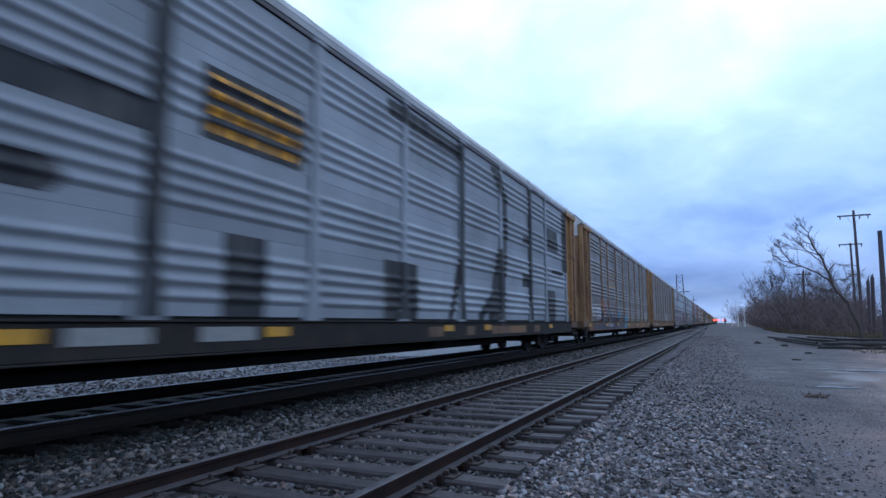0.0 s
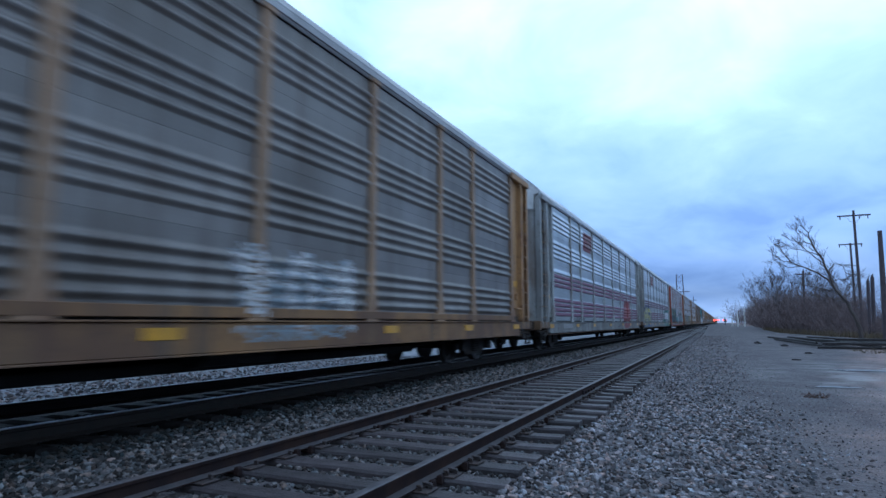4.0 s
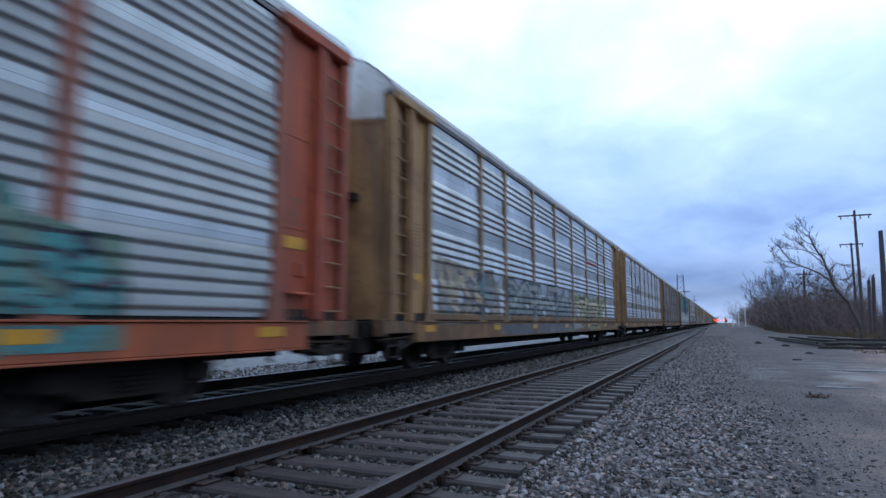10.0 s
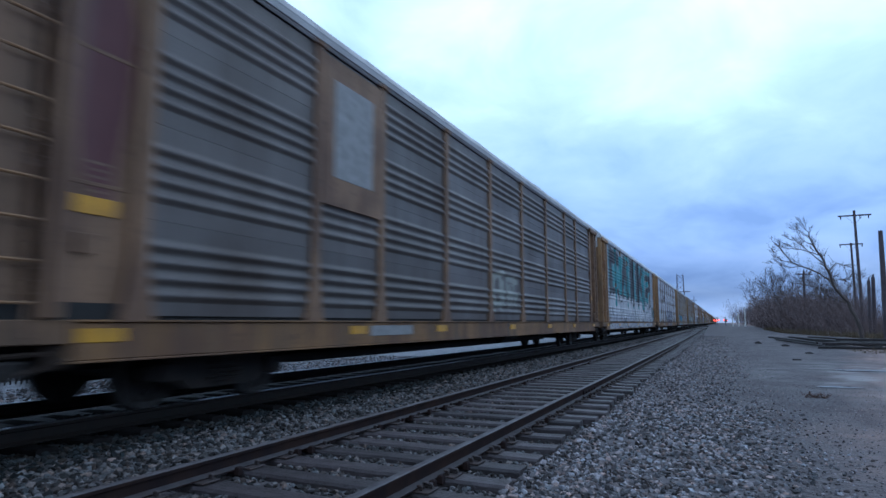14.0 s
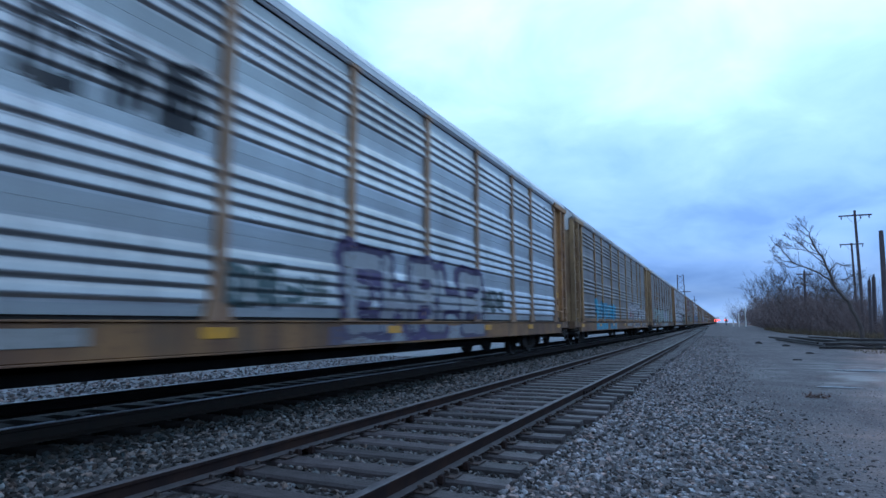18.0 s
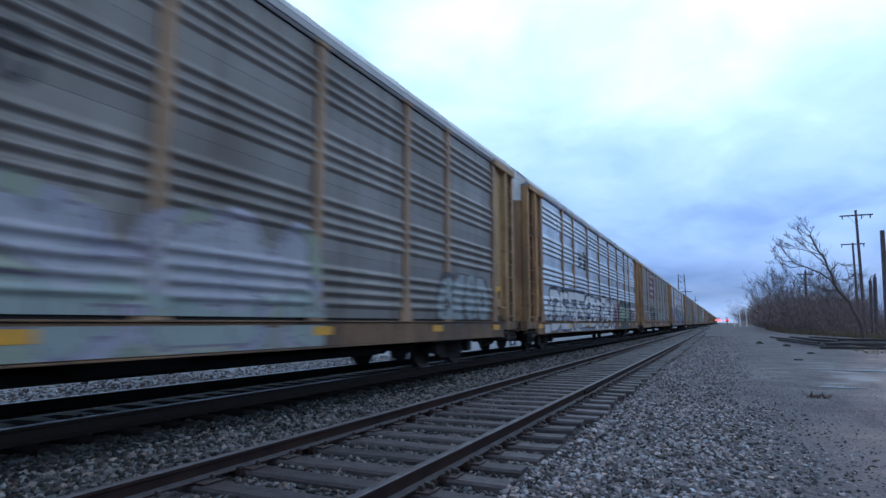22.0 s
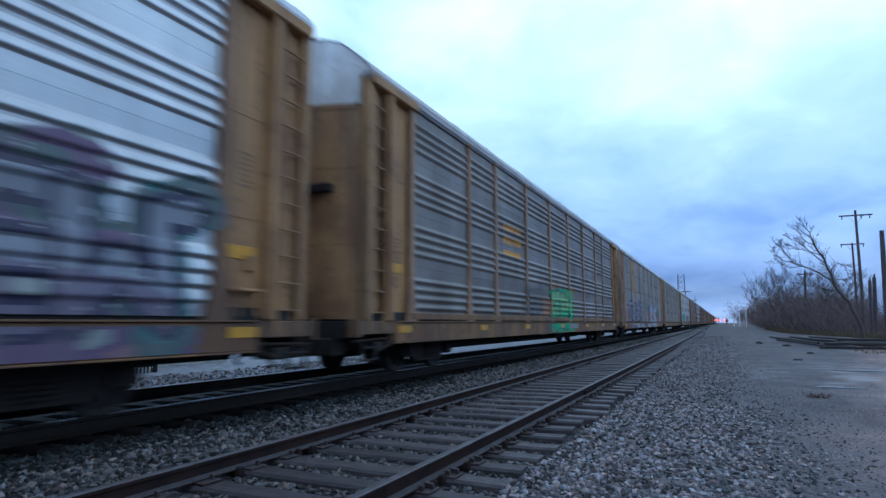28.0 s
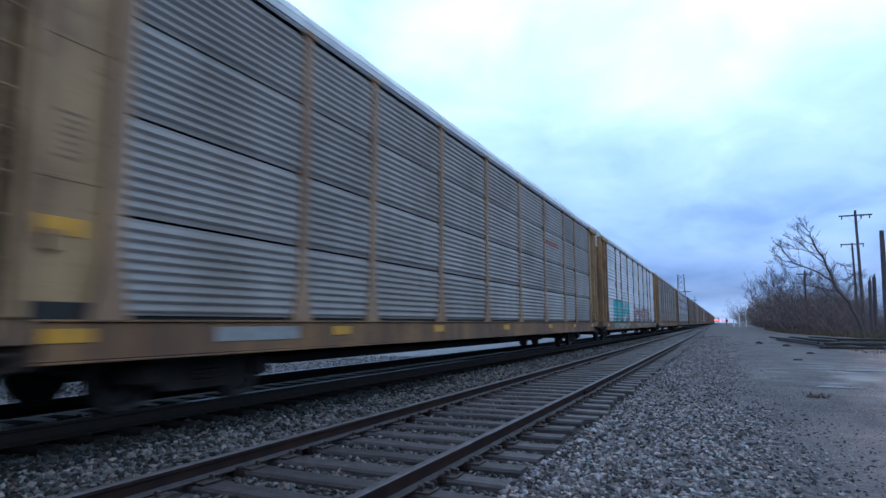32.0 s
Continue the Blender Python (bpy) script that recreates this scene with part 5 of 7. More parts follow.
                if name == "ladder" and sx > 0 and near:
                    for i in range(11):
                        part("rung", KIT["rung"], None, ob, at=pose(0, 0 if sy > 0 else -(Y1 + END + 0.9), 1.15 + 0.36 * i))
    for s in (1, -1):
        truck = part("truck", KIT["truck"], None, car, at=pose(0, s * TRUCK_Y, 0))
        for me in KIT["side_frame"]:
            part("side_frame", me, None, truck)
        for d in (1, -1):
            WHEELS[d].append(part("wheelset", KIT["wheelset"], None, truck, at=pose(0, d * 0.89, WHEEL_R)))
    if near:
        rng = random.Random(k)
        spots, plates = ((-8.2, -4.9, 0.63, 3.03, 9.2), (-7.3, -5.75)) if k == 0 else ([y + rng.uniform(-0.3, 0.3) for y in (-11.9, -7.9, -4.2, 0.2, 4.6, 8.3, 11.9)], (rng.choice((-6.5, -9.6, 2.0)),))
        for y in spots:
            part("reflector", KIT["reflector"], None, car, "small yellow reflective plate", at=pose(0, y, 0))
        for y in plates:
            part("stencil_plate", KIT["label_plate"], None, car, "pale plate with faint stencilled marks", at=pose(0, y, 0) @ Matrix.Diagonal((1, 0.6 if k == 0 else 1, 1, 1)))
        for sy in (1, -1):
            part("notice", KIT["plaque"], None, car, "small yellow notice plate", at=pose(-0.098, sy * (Y1 + 0.45), 1.45 if k == 1 else 1.85 + 0.12 * (k % 3)))
        own_material(part("brake_step", KIT["brake_step"], None, car, at=pose(0, Y1 + 0.25, 0)), trim)
        for sy in (1, -1):
            tagged(part("stencil_block", KIT["stencil"], None, car, at=pose(0, sy * (Y1 + 0.45), 2.5 + 0.2 * (k % 4))), "faint dark stencil on the end plate", kind="stuff")
    return car


build = car_carrier
WHITE, BLACK, GREY = (0.82, 0.83, 0.85), (0.08, 0.08, 0.10), (0.45, 0.46, 0.48)
TEAL, BLUE, NAVY, SKYB = (0.25, 0.68, 0.70), (0.18, 0.34, 0.70), (0.14, 0.16, 0.32), (0.36, 0.70, 0.86)
PURPLE, PINK, RED, GREEN = (0.34, 0.24, 0.48), (0.66, 0.46, 0.52), (0.62, 0.20, 0.20), (0.16, 0.74, 0.48)
MINT, DARKGREEN, ORANGE, YELLOW = (0.62, 0.78, 0.76), (0.20, 0.34, 0.30), (0.82, 0.44, 0.22), (0.86, 0.62, 0.16)
MAROON, CREAM, BROWN, LILAC = (0.42, 0.14, 0.20), (0.72, 0.66, 0.56), (0.36, 0.26, 0.22), (0.60, 0.50, 0.70)
TAN = "faded yellow-tan car carrier with ribbed metal side panels"
G, S, B, W = m_pan_grey, m_pan_silver, m_pan_brown, m_pan_white


def build_train():
    c = build(0, m_trim_tan, m_pan_ash, "ash-white car carrier covered with big black sprayed shapes", posts=m_pan_ash, sill=m_steel_dark)
    d = OFFSET[c.name]
    strokes(c, (0.13, 0.14, 0.17), ((-9.2, 3.1, -6.3, 3.14, 0.32), (-8.6, 2.28, -7.35, 2.28, 0.32), (-1.2, 4.92, 2.1, 4.86, 0.32), (2.1, 2.5, 1.5, 1.1, 0.22)),
            boxes=((-5.22, -4.45, 1.05, 2.08), (-1.42, -0.1, 1.05, 2.12), (6.85, 7.55, 3.36, 3.62), (6.8, 7.5, 2.03, 2.45), (9.65, 11.2, 3.5, 4.28),
                   (9.55, 10.75, 1.05, 2.12), (11.86, 12.36, 2.85, 5.1), (10.3, 11.86, 2.68, 2.83), (-5.65, -3.75, 3.1, 4.05)), label="big black sprayed shape", apart=True)
    strokes(c, (0.13, 0.14, 0.17), ((4.3, 5.08, 5.22, 4.35, 0.36), (5.22, 4.35, 5.2, 3.4, 0.38), (5.2, 3.4, 4.9, 1.1, 0.42), (4.75, 2.7, 4.1, 1.2, 0.5), (4.9, 2.0, 4.6, 1.2, 0.5), (3.95, 1.5, 3.3, 1.1, 0.3)),
            label="black curved shape with a spreading foot")
    for i in (2, 5, 7):
        strokes(c, (0.13, 0.14, 0.17), ((POSTS[i] + d, 1.06, POSTS[i] + d, 5.1, 0.26),), label="black paint down a post")
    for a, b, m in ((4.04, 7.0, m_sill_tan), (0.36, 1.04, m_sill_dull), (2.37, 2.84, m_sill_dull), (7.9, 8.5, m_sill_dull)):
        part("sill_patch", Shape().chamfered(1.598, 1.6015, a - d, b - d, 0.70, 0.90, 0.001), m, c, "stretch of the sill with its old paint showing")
    bars(c, YELLOW, -5.55, -3.85, 3.13, 3.98, 4, 1, "faded orange-yellow painted mark")
    c = build(1, m_trim_tan, G, "faded tan car carrier with grey panels and smeared blue-pink graffiti")
    bars(c, (0.70, 0.54, 0.24), -5.4, -4.3, 3.1, 3.7, 2, 2, "faded yellow painted mark", under=True)
    sill_band(c, -10.4, -0.5, [(0.27, 0.25, 0.32), (0.22, 0.21, 0.30), (0.25, 0.23, 0.31), (0.24, 0.22, 0.31), (0.40, 0.30, 0.29)], 17)
    graffiti(c, -9.6, -0.5, 0.9, 1.5, [(0.25, 0.23, 0.31), (0.15, 0.15, 0.22), (0.24, 0.22, 0.30), (0.27, 0.24, 0.31), (0.22, 0.22, 0.31), (0.26, 0.24, 0.30), (0.54, 0.36, 0.28)], 11, "wild", "dark purple sprayed band")
    graffiti(c, -9.2, -2.0, 1.25, 2.1, [(0.58, 0.42, 0.36), (0.30, 0.24, 0.30), (0.56, 0.40, 0.34), (0.46, 0.38, 0.42), (0.52, 0.52, 0.56)], 15, "flecks", "orange and pale flecks of spray")
    graffiti(c, -3.3, -2.2, 1.22, 1.62, [(0.30, 0.66, 0.80), (0.20, 0.34, 0.48), (0.30, 0.64, 0.78)], 16, "wild", "light blue sprayed patch")
    graffiti(c, -0.85, 0.5, 0.65, 1.42, [(0.32, 0.66, 0.80), (0.30, 0.62, 0.76), (0.30, 0.66, 0.80)], 12, "wild", "light blue sprayed figure")
    graffiti(c, -10.9, -8.6, 1.05, 1.9, [WHITE, GREY], 13, "tag")
    graffiti(c, 9.6, 11.4, 1.05, 1.85, [WHITE, GREY], 14, "tag")
    c = build(2, m_trim_tan, G, TAN, kick="kick_low")
    badge(c, spray((0.24, 0.32, 0.38)), Y0 - 0.43, 4.25, 0.27, 0.42, "round-cornered blue-grey badge")
    graffiti(c, 1.4, 4.2, 0.74, 2.0, [WHITE, (0.62, 0.66, 0.70), (0.55, 0.60, 0.64)], 21, "haze", "faint whitish sprayed tag")
    c = build(3, m_trim_grey, m_pan_bright, "pale grey car carrier with rows of maroon stripes", crests=m_maroon, flats=m_flat_dark, roof=m_roof)
    piece(c, 6.3, 8.4, 1.0, 1.95, 2, [(0.56, 0.28, 0.30), (0.46, 0.19, 0.22), (0.50, 0.23, 0.26), (0.54, 0.27, 0.29), (0.50, 0.24, 0.27)], 31, 0.17, 0.07, 0.26, label="muted red sprayed graffiti")
    strokes(c, (0.13, 0.14, 0.16), ((3.1, 0.86, 3.4, 1.02, 0.05), (3.4, 1.02, 4.0, 0.98, 0.05), (3.3, 0.74, 4.1, 0.80, 0.05), (4.0, 0.98, 3.8, 0.72, 0.05)), label="thin black sprayed scrawl")
    strokes(c, MAROON, (), boxes=((-5.9, -4.0, 4.12, 4.96),), name="sign", label="maroon painted sign")
    bars(c, (0.66, 0.58, 0.60), -5.6, -4.3, 4.22, 4.84, 2, 32, "pale painted lines on the maroon sign")
    graffiti(c, -8.0, -6.0, 0.72, 1.25, [GREY, BLACK], 33, "tag")
    c = build(4, m_trim_grey, m_pan_bright, "pale grey car carrier with maroon stripes and a framed sign", crests=m_maroon, flats=m_flat_dark, roof=m_roof)
    strokes(c, WHITE, (), boxes=((-6.46, -3.98, 4.08, 5.02),), name="sign", label="white sign border")
    strokes(c, MAROON, (), boxes=((-6.38, -4.06, 4.15, 4.96),), name="sign", label="maroon painted sign")
    bars(c, (0.66, 0.58, 0.60), -6.1, -4.4, 4.25, 4.85, 2, 41, "pale painted lines on the maroon sign")
    sill_band(c, -12.0, -6.9, [(0.22, 0.31, 0.50), (0.62, 0.61, 0.44), (0.20, 0.28, 0.47)], 46)
    piece(c, -11.6, -7.2, 0.95, 1.95, 5, [(0.70, 0.68, 0.44), (0.19, 0.27, 0.46), (0.64, 0.63, 0.42), (0.24, 0.34, 0.54), (0.34, 0.42, 0.56)], 42, 0.17, 0.075, 0.12, label="yellow letters sprayed over blue")
    sill_band(c, 3.6, 12.2, [(0.14, 0.42, 0.38), (0.17, 0.45, 0.41), (0.50, 0.55, 0.56), (0.52, 0.54, 0.58)], 45)
    graffiti(c, 4.6, 8.2, 0.9, 1.35, [(0.14, 0.42, 0.38), (0.12, 0.30, 0.30), (0.14, 0.38, 0.35), (0.15, 0.40, 0.37)], 43, "wild", "dark teal sprayed cloud")
    piece(c, 7.2, 11.5, 1.02, 1.84, 4, [(0.82, 0.82, 0.86), (0.28, 0.33, 0.36), (0.66, 0.67, 0.71), (0.16, 0.48, 0.44), (0.20, 0.55, 0.50)], 44, 0.15, 0.06, 0.30, 0.0, 0.08, label="white letters sprayed on a teal cloud")
    c = build(5, m_trim_orange, m_pan_steel, "car carrier with orange posts, silver panels and dark green graffiti", flats=m_pan_bright, roof=m_roof, posts=m_post_orange, kind=2)
    graffiti(c, -11.6, -2.3, 0.65, 1.75, [(0.30, 0.27, 0.44), (0.18, 0.17, 0.28), (0.24, 0.21, 0.37), (0.27, 0.24, 0.42), (0.40, 0.40, 0.50), (0.22, 0.20, 0.35), (0.40, 0.22, 0.22)], 51, "wild", "dark purple graffiti", kind=2)
    sill_band(c, -11.8, -2.2, [(0.27, 0.24, 0.41), (0.44, 0.43, 0.50), (0.24, 0.21, 0.36), (0.46, 0.24, 0.20), (0.40, 0.40, 0.46)], 59)
    piece(c, -11.2, -2.9, 1.15, 2.25, 8, [(0.20, 0.30, 0.29), (0.17, 0.16, 0.27), (0.24, 0.34, 0.33), (0.22, 0.34, 0.31), (0.24, 0.36, 0.34)], 58, 0.19, 0.06, 0.24, shade=0.1, label="dark green letters over purple", kind=2)
    graffiti(c, -10.5, -2.4, 1.9, 2.75, [(0.28, 0.58, 0.62), (0.20, 0.40, 0.44), (0.30, 0.60, 0.63), (0.56, 0.55, 0.46)], 52, "flecks", "turquoise flecks of spray", kind=2)
    graffiti(c, -2.3, 0.3, 0.72, 1.7, [(0.28, 0.58, 0.61), (0.20, 0.34, 0.40), (0.28, 0.60, 0.62), (0.26, 0.56, 0.60)], 53, "wild", "turquoise sprayed patch", kind=2)
    piece(c, 1.6, 8.4, 0.98, 1.95, 5, [(0.58, 0.58, 0.64), (0.19, 0.17, 0.28), (0.46, 0.44, 0.54), (0.30, 0.50, 0.50), (0.34, 0.54, 0.52)], 54, 0.10, 0.07, 0.22, label="grey-purple letters on a teal cloud", kind=2)
    graffiti(c, 7.6, 9.9, 0.72, 2.0, [(0.30, 0.56, 0.58), (0.20, 0.22, 0.30), (0.30, 0.58, 0.60), (0.38, 0.50, 0.46)], 57, "wild", "turquoise sprayed patch", kind=2)
    bars(c, (0.70, 0.22, 0.14), 4.7, 7.0, 3.5, 3.85, 1, 55, "faded red painted bar", kind=2)
    c = build(6, m_trim_tan, S, "tan car carrier with silver panels and faded grey graffiti", kick="kick_low", seam=True)
    graffiti(c, -11.3, -7.2, 0.95, 2.4, [CREAM, (0.30, 0.30, 0.33), (0.60, 0.58, 0.54), (0.46, 0.46, 0.48), (0.40, 0.52, 0.56)], 61, "wild", label="cream and grey graffiti")
    graffiti(c, -6.8, 1.4, 0.65, 2.0, [(0.46, 0.47, 0.50), (0.26, 0.31, 0.38), (0.40, 0.43, 0.46), (0.44, 0.45, 0.46), (0.38, 0.42, 0.47), (0.48, 0.47, 0.45)], 62, "wild", label="faded grey-blue graffiti")
    sill_band(c, -7.4, 3.0, [(0.46, 0.46, 0.46), (0.36, 0.38, 0.42), (0.40, 0.32, 0.24)], 66)
    piece(c, -6.6, 1.1, 1.1, 2.05, 7, [(0.62, 0.64, 0.64), (0.33, 0.39, 0.44), (0.50, 0.52, 0.52)], 65, 0.075, 0.09, shade=0.1, label="pale letters edged in blue-grey")
    piece(c, 1.9, 8.5, 0.98, 1.80, 7, [(0.72, 0.68, 0.58), (0.13, 0.13, 0.15), (0.60, 0.53, 0.45), (0.54, 0.60, 0.40), (0.50, 0.54, 0.42)], 63, 0.085, 0.06, 0.20, label="cream letters outlined in black on yellow-green")
    bars(c, (0.74, 0.20, 0.18), 4.4, 6.8, 3.45, 3.8, 1, 64, "faded red painted bar")
    c = build(7, m_trim_tan, S, "tan car carrier with bright bare silver panels", kick="kick_high")
    graffiti(c, -6.2, -4.9, 2.85, 3.8, [(0.16, 0.18, 0.22), BLACK], 71, "tag", "small black sprayed tag")
    c = build(8, m_trim_dull, B, "brown-stained car carrier with dull rusty panels", sill=m_sill_tan)
    graffiti(c, -1.4, 1.0, 1.1, 2.45, [(0.62, 0.64, 0.62), GREY], 81, "tag", "pale sprayed tag")
    placard(c, m_trim_dull, POSTS[1] + 0.1, POSTS[2] - 0.1, 2.75, 5.08, "cover_plate", "tan cover plate over half a bay")
    part("placard", Shape().chamfered(FACE + 0.062, FACE + 0.068, POSTS[1] + 0.38, POSTS[2] - 0.38, 3.2, 4.75, 0.003), m_label, c, "off-white placard")
    smear = Shape()
    ring = [(1.503, Y0 - 0.44 + 0.30 * math.cos(t) * (1 + 0.1 * math.sin(3 * t)), 3.45 + 1.35 * math.sin(t) * (1 + 0.12 * math.cos(5 * t))) for t in np.linspace(0, 6.28, 25)[:-1]]
    smear.add(ring + [(1.5015, y, z) for x, y, z in ring], [tuple(range(24))] + [((i + 1) % 24, i, i + 24, (i + 1) % 24 + 24) for i in range(24)])
    part("graffiti", smear, spray((0.38, 0.22, 0.23)), c, "faded purple smear on the end plate")
    c = build(9, m_trim_tan, m_pan_ash, "car carrier wholly covered with teal and charcoal graffiti", roof=m_roof)
    graffiti(c, -11.4, 5.4, 1.9, 5.3, [(0.24, 0.50, 0.54), (0.30, 0.62, 0.66), (0.30, 0.62, 0.66), (0.32, 0.65, 0.69), (0.28, 0.58, 0.62)], 91, "wild", "teal sprayed ground")
    strokes(c, (0.30, 0.62, 0.66), ((4.35, 4.83, 9.0, 4.9, 0.3), (9.0, 4.9, 9.3, 3.8, 0.3), (9.3, 3.8, 6.8, 2.65, 0.35), (6.8, 2.65, 4.9, 2.95, 0.4), (5.0, 2.95, 5.3, 4.7, 0.5), (6.0, 3.9, 8.0, 4.1, 0.45)), label="teal edge of a sprayed letter")
    strokes(c, (0.15, 0.16, 0.21), ((2.35, 3.75, 3.6, 5.1, 0.9), (2.4, 3.75, 4.7, 2.6, 0.85), (5.6, 4.4, 8.5, 4.55, 0.42), (8.5, 4.5, 8.8, 3.9, 0.4), (5.9, 3.4, 8.5, 3.65, 0.42), (5.6, 3.1, 7.2, 3.0, 0.35),
            (-6.8, 2.4, -5.4, 4.7, 0.9), (-5.4, 4.7, -4.0, 2.4, 0.9), (-10.6, 2.4, -10.6, 4.7, 1.0), (-10.6, 2.5, -8.2, 2.5, 0.8), (-10.6, 4.6, -8.2, 4.6, 0.8)),
            boxes=((0.1, 1.95, 2.1, 5.1), (-2.9, -1.3, 2.0, 5.1)), label="huge charcoal letters")
    sill_band(c, -11.6, 9.9, [(0.76, 0.78, 0.82), (0.70, 0.72, 0.76), (0.78, 0.80, 0.84), (0.60, 0.62, 0.66)], 97)
    piece(c, -11.0, -0.8, 1.0, 2.15, 8, [(0.80, 0.82, 0.86), (0.16, 0.17, 0.22), (0.72, 0.74, 0.79), (0.42, 0.52, 0.56)], 93, 0.30, 0.07, label="white bubble letters outlined in black")
    piece(c, -0.4, 4.2, 1.0, 2.1, 4, [(0.80, 0.82, 0.86), (0.16, 0.17, 0.22), (0.74, 0.76, 0.80), (0.42, 0.52, 0.56)], 95, 0.30, 0.07, label="white bubble letters outlined in black")
    piece(c, 5.3, 9.6, 1.0, 2.05, 4, [(0.80, 0.82, 0.87), BLACK, (0.74, 0.76, 0.81), (0.20, 0.48, 0.46)], 94, 0.27, 0.07, label="white bubble letters outlined in black")
    strokes(c, (0.16, 0.50, 0.46), (), boxes=((6.4, 6.6, 1.75, 2.0), (8.35, 8.7, 1.05, 1.2), (9.9, 10.05, 1.5, 1.9)), label="small green dabs of spray")
    graffiti(c, 9.9, 11.5, 1.1, 2.4, [(0.18, 0.30, 0.30), (0.30, 0.38, 0.38)], 96, "tag", "dark teal sprayed tag")
    c = build(10, m_trim_tan, S, "tan car carrier with silver panels and purple-edged letters", flats=m_flat_dark, roof=m_roof)
    graffiti(c, -6.7, -4.5, 2.95, 3.9, [(0.13, 0.14, 0.17), BLACK], 101, "tag", "black sprayed tag")
    sill_band(c, -2.0, 4.2, [(0.60, 0.62, 0.66), (0.54, 0.55, 0.60), (0.24, 0.20, 0.36)], 105)
    piece(c, -1.6, 4.3, 0.90, 1.95, 5, [(0.62, 0.64, 0.68), (0.20, 0.16, 0.33), (0.52, 0.53, 0.58), (0.24, 0.19, 0.38), (0.28, 0.23, 0.42)], 102, 0.14, 0.06, 0.17, shade=0.08, label="grey letters edged in purple")
    graffiti(c, -4.2, -2.0, 1.1, 1.8, [(0.25, 0.33, 0.35), GREY], 103, "tag")
    graffiti(c, 4.3, 6.0, 1.2, 1.9, [(0.22, 0.28, 0.30), GREY], 104, "tag")
    c = build(11, m_trim_olive, G, "yellowed car carrier with a light blue graffiti block", kick="kick_low")
    graffiti(c, -9.0, -2.8, 0.65, 2.1, [(0.34, 0.62, 0.76), (0.24, 0.44, 0.56), (0.34, 0.60, 0.74), (0.36, 0.64, 0.78), (0.32, 0.56, 0.70)], 111, "wild", "light blue block letters")
    graffiti(c, 2.0, 4.2, 1.2, 2.1, [(0.56, 0.22, 0.18), (0.46, 0.20, 0.18)], 113, "tag", "red sprayed strokes")
    piece(c, 2.2, 11.0, 0.92, 1.98, 6, [(0.70, 0.70, 0.73), (0.15, 0.15, 0.19), (0.58, 0.57, 0.60)], 112, 0.11, 0.07, 0.0, 0.09, label="white letters with dark outlines")
    badge(c, spray((0.24, 0.31, 0.36)), Y0 - 0.43, 4.25, 0.27, 0.42, "round-cornered dark badge")
    c = build(12, m_trim_olive, G, "tan car carrier with pale mint and dark red graffiti", posts=m_post_tan, sill=m_sill_dull)
    bars(c, (0.60, 0.47, 0.26), -7.4, -5.0, 3.0, 3.85, 2, 121, "faded yellow painted mark")
    graffiti(c, -11.4, -0.6, 0.65, 1.2, [(0.30, 0.22, 0.23), (0.22, 0.17, 0.19), (0.28, 0.20, 0.21), (0.33, 0.26, 0.25)], 126, "wild", "dark red sprayed band")
    piece(c, -9.2, -0.7, 1.0, 2.0, 7, [(0.62, 0.68, 0.67), (0.26, 0.22, 0.24), (0.54, 0.59, 0.58), (0.30, 0.24, 0.25)], 122, 0.15, 0.05, label="pale mint letters on dark red")
    sill_band(c, -5.0, 4.0, [(0.54, 0.60, 0.57), (0.50, 0.54, 0.51), (0.56, 0.58, 0.58), (0.38, 0.32, 0.32)], 127)
    piece(c, -0.7, 3.7, 0.95, 1.9, 4, [(0.64, 0.65, 0.70), (0.48, 0.46, 0.54), (0.58, 0.64, 0.64), (0.62, 0.64, 0.60), (0.60, 0.60, 0.68), (0.58, 0.62, 0.56)], 123, 0.22, 0.04, 0.22, label="pale mint and white letters")
    graffiti(c, 8.2, 11.4, 0.9, 2.1, [(0.56, 0.60, 0.62), (0.30, 0.28, 0.30)], 124, "bubble")
    graffiti(c, -1.4, 0.1, 2.9, 3.6, [(0.16, 0.15, 0.17), BLACK], 125, "tag")
    c = build(13, m_trim_tan, S, "tan car carrier with silver panels and black-edged white letters")
    graffiti(c, -6.2, -4.4, 3.1, 4.1, [(0.14, 0.15, 0.18), BLACK], 131, "tag", "black sprayed tag")
    graffiti(c, -11.4, 3.5, 0.65, 2.0, [(0.50, 0.54, 0.60), (0.20, 0.22, 0.30), (0.62, 0.64, 0.68), (0.50, 0.42, 0.50), (0.40, 0.50, 0.60), (0.58, 0.58, 0.62)], 135, "flecks", "blue and pink flecks of spray")
    sill_band(c, -11.6, 2.7, [(0.78, 0.79, 0.81), (0.70, 0.69, 0.67), (0.82, 0.83, 0.86), (0.34, 0.36, 0.42)], 138)
    piece(c, -10.6, -2.4, 0.88, 1.95, 6, [(0.84, 0.85, 0.88), (0.11, 0.12, 0.17), (0.78, 0.78, 0.80), (0.40, 0.42, 0.52), (0.46, 0.50, 0.60)], 132, 0.145, 0.075, 0.12, shade=0.1, lean=0.1, label="big white letters outlined in black")
    piece(c, -2.1, 2.7, 0.90, 1.95, 4, [(0.82, 0.83, 0.87), (0.10, 0.11, 0.15), (0.74, 0.75, 0.79), (0.44, 0.44, 0.52)], 136, 0.11, 0.08, 0.10, shade=0.08, lean=-0.2, label="slanted white letters outlined in black")
    graffiti(c, 3.85, 9.0, 0.65, 2.25, [(0.14, 0.19, 0.18), (0.11, 0.15, 0.145), (0.15, 0.21, 0.20), (0.17, 0.23, 0.22), (0.13, 0.18, 0.17)], 133, "wild", "dark green sprayed block")
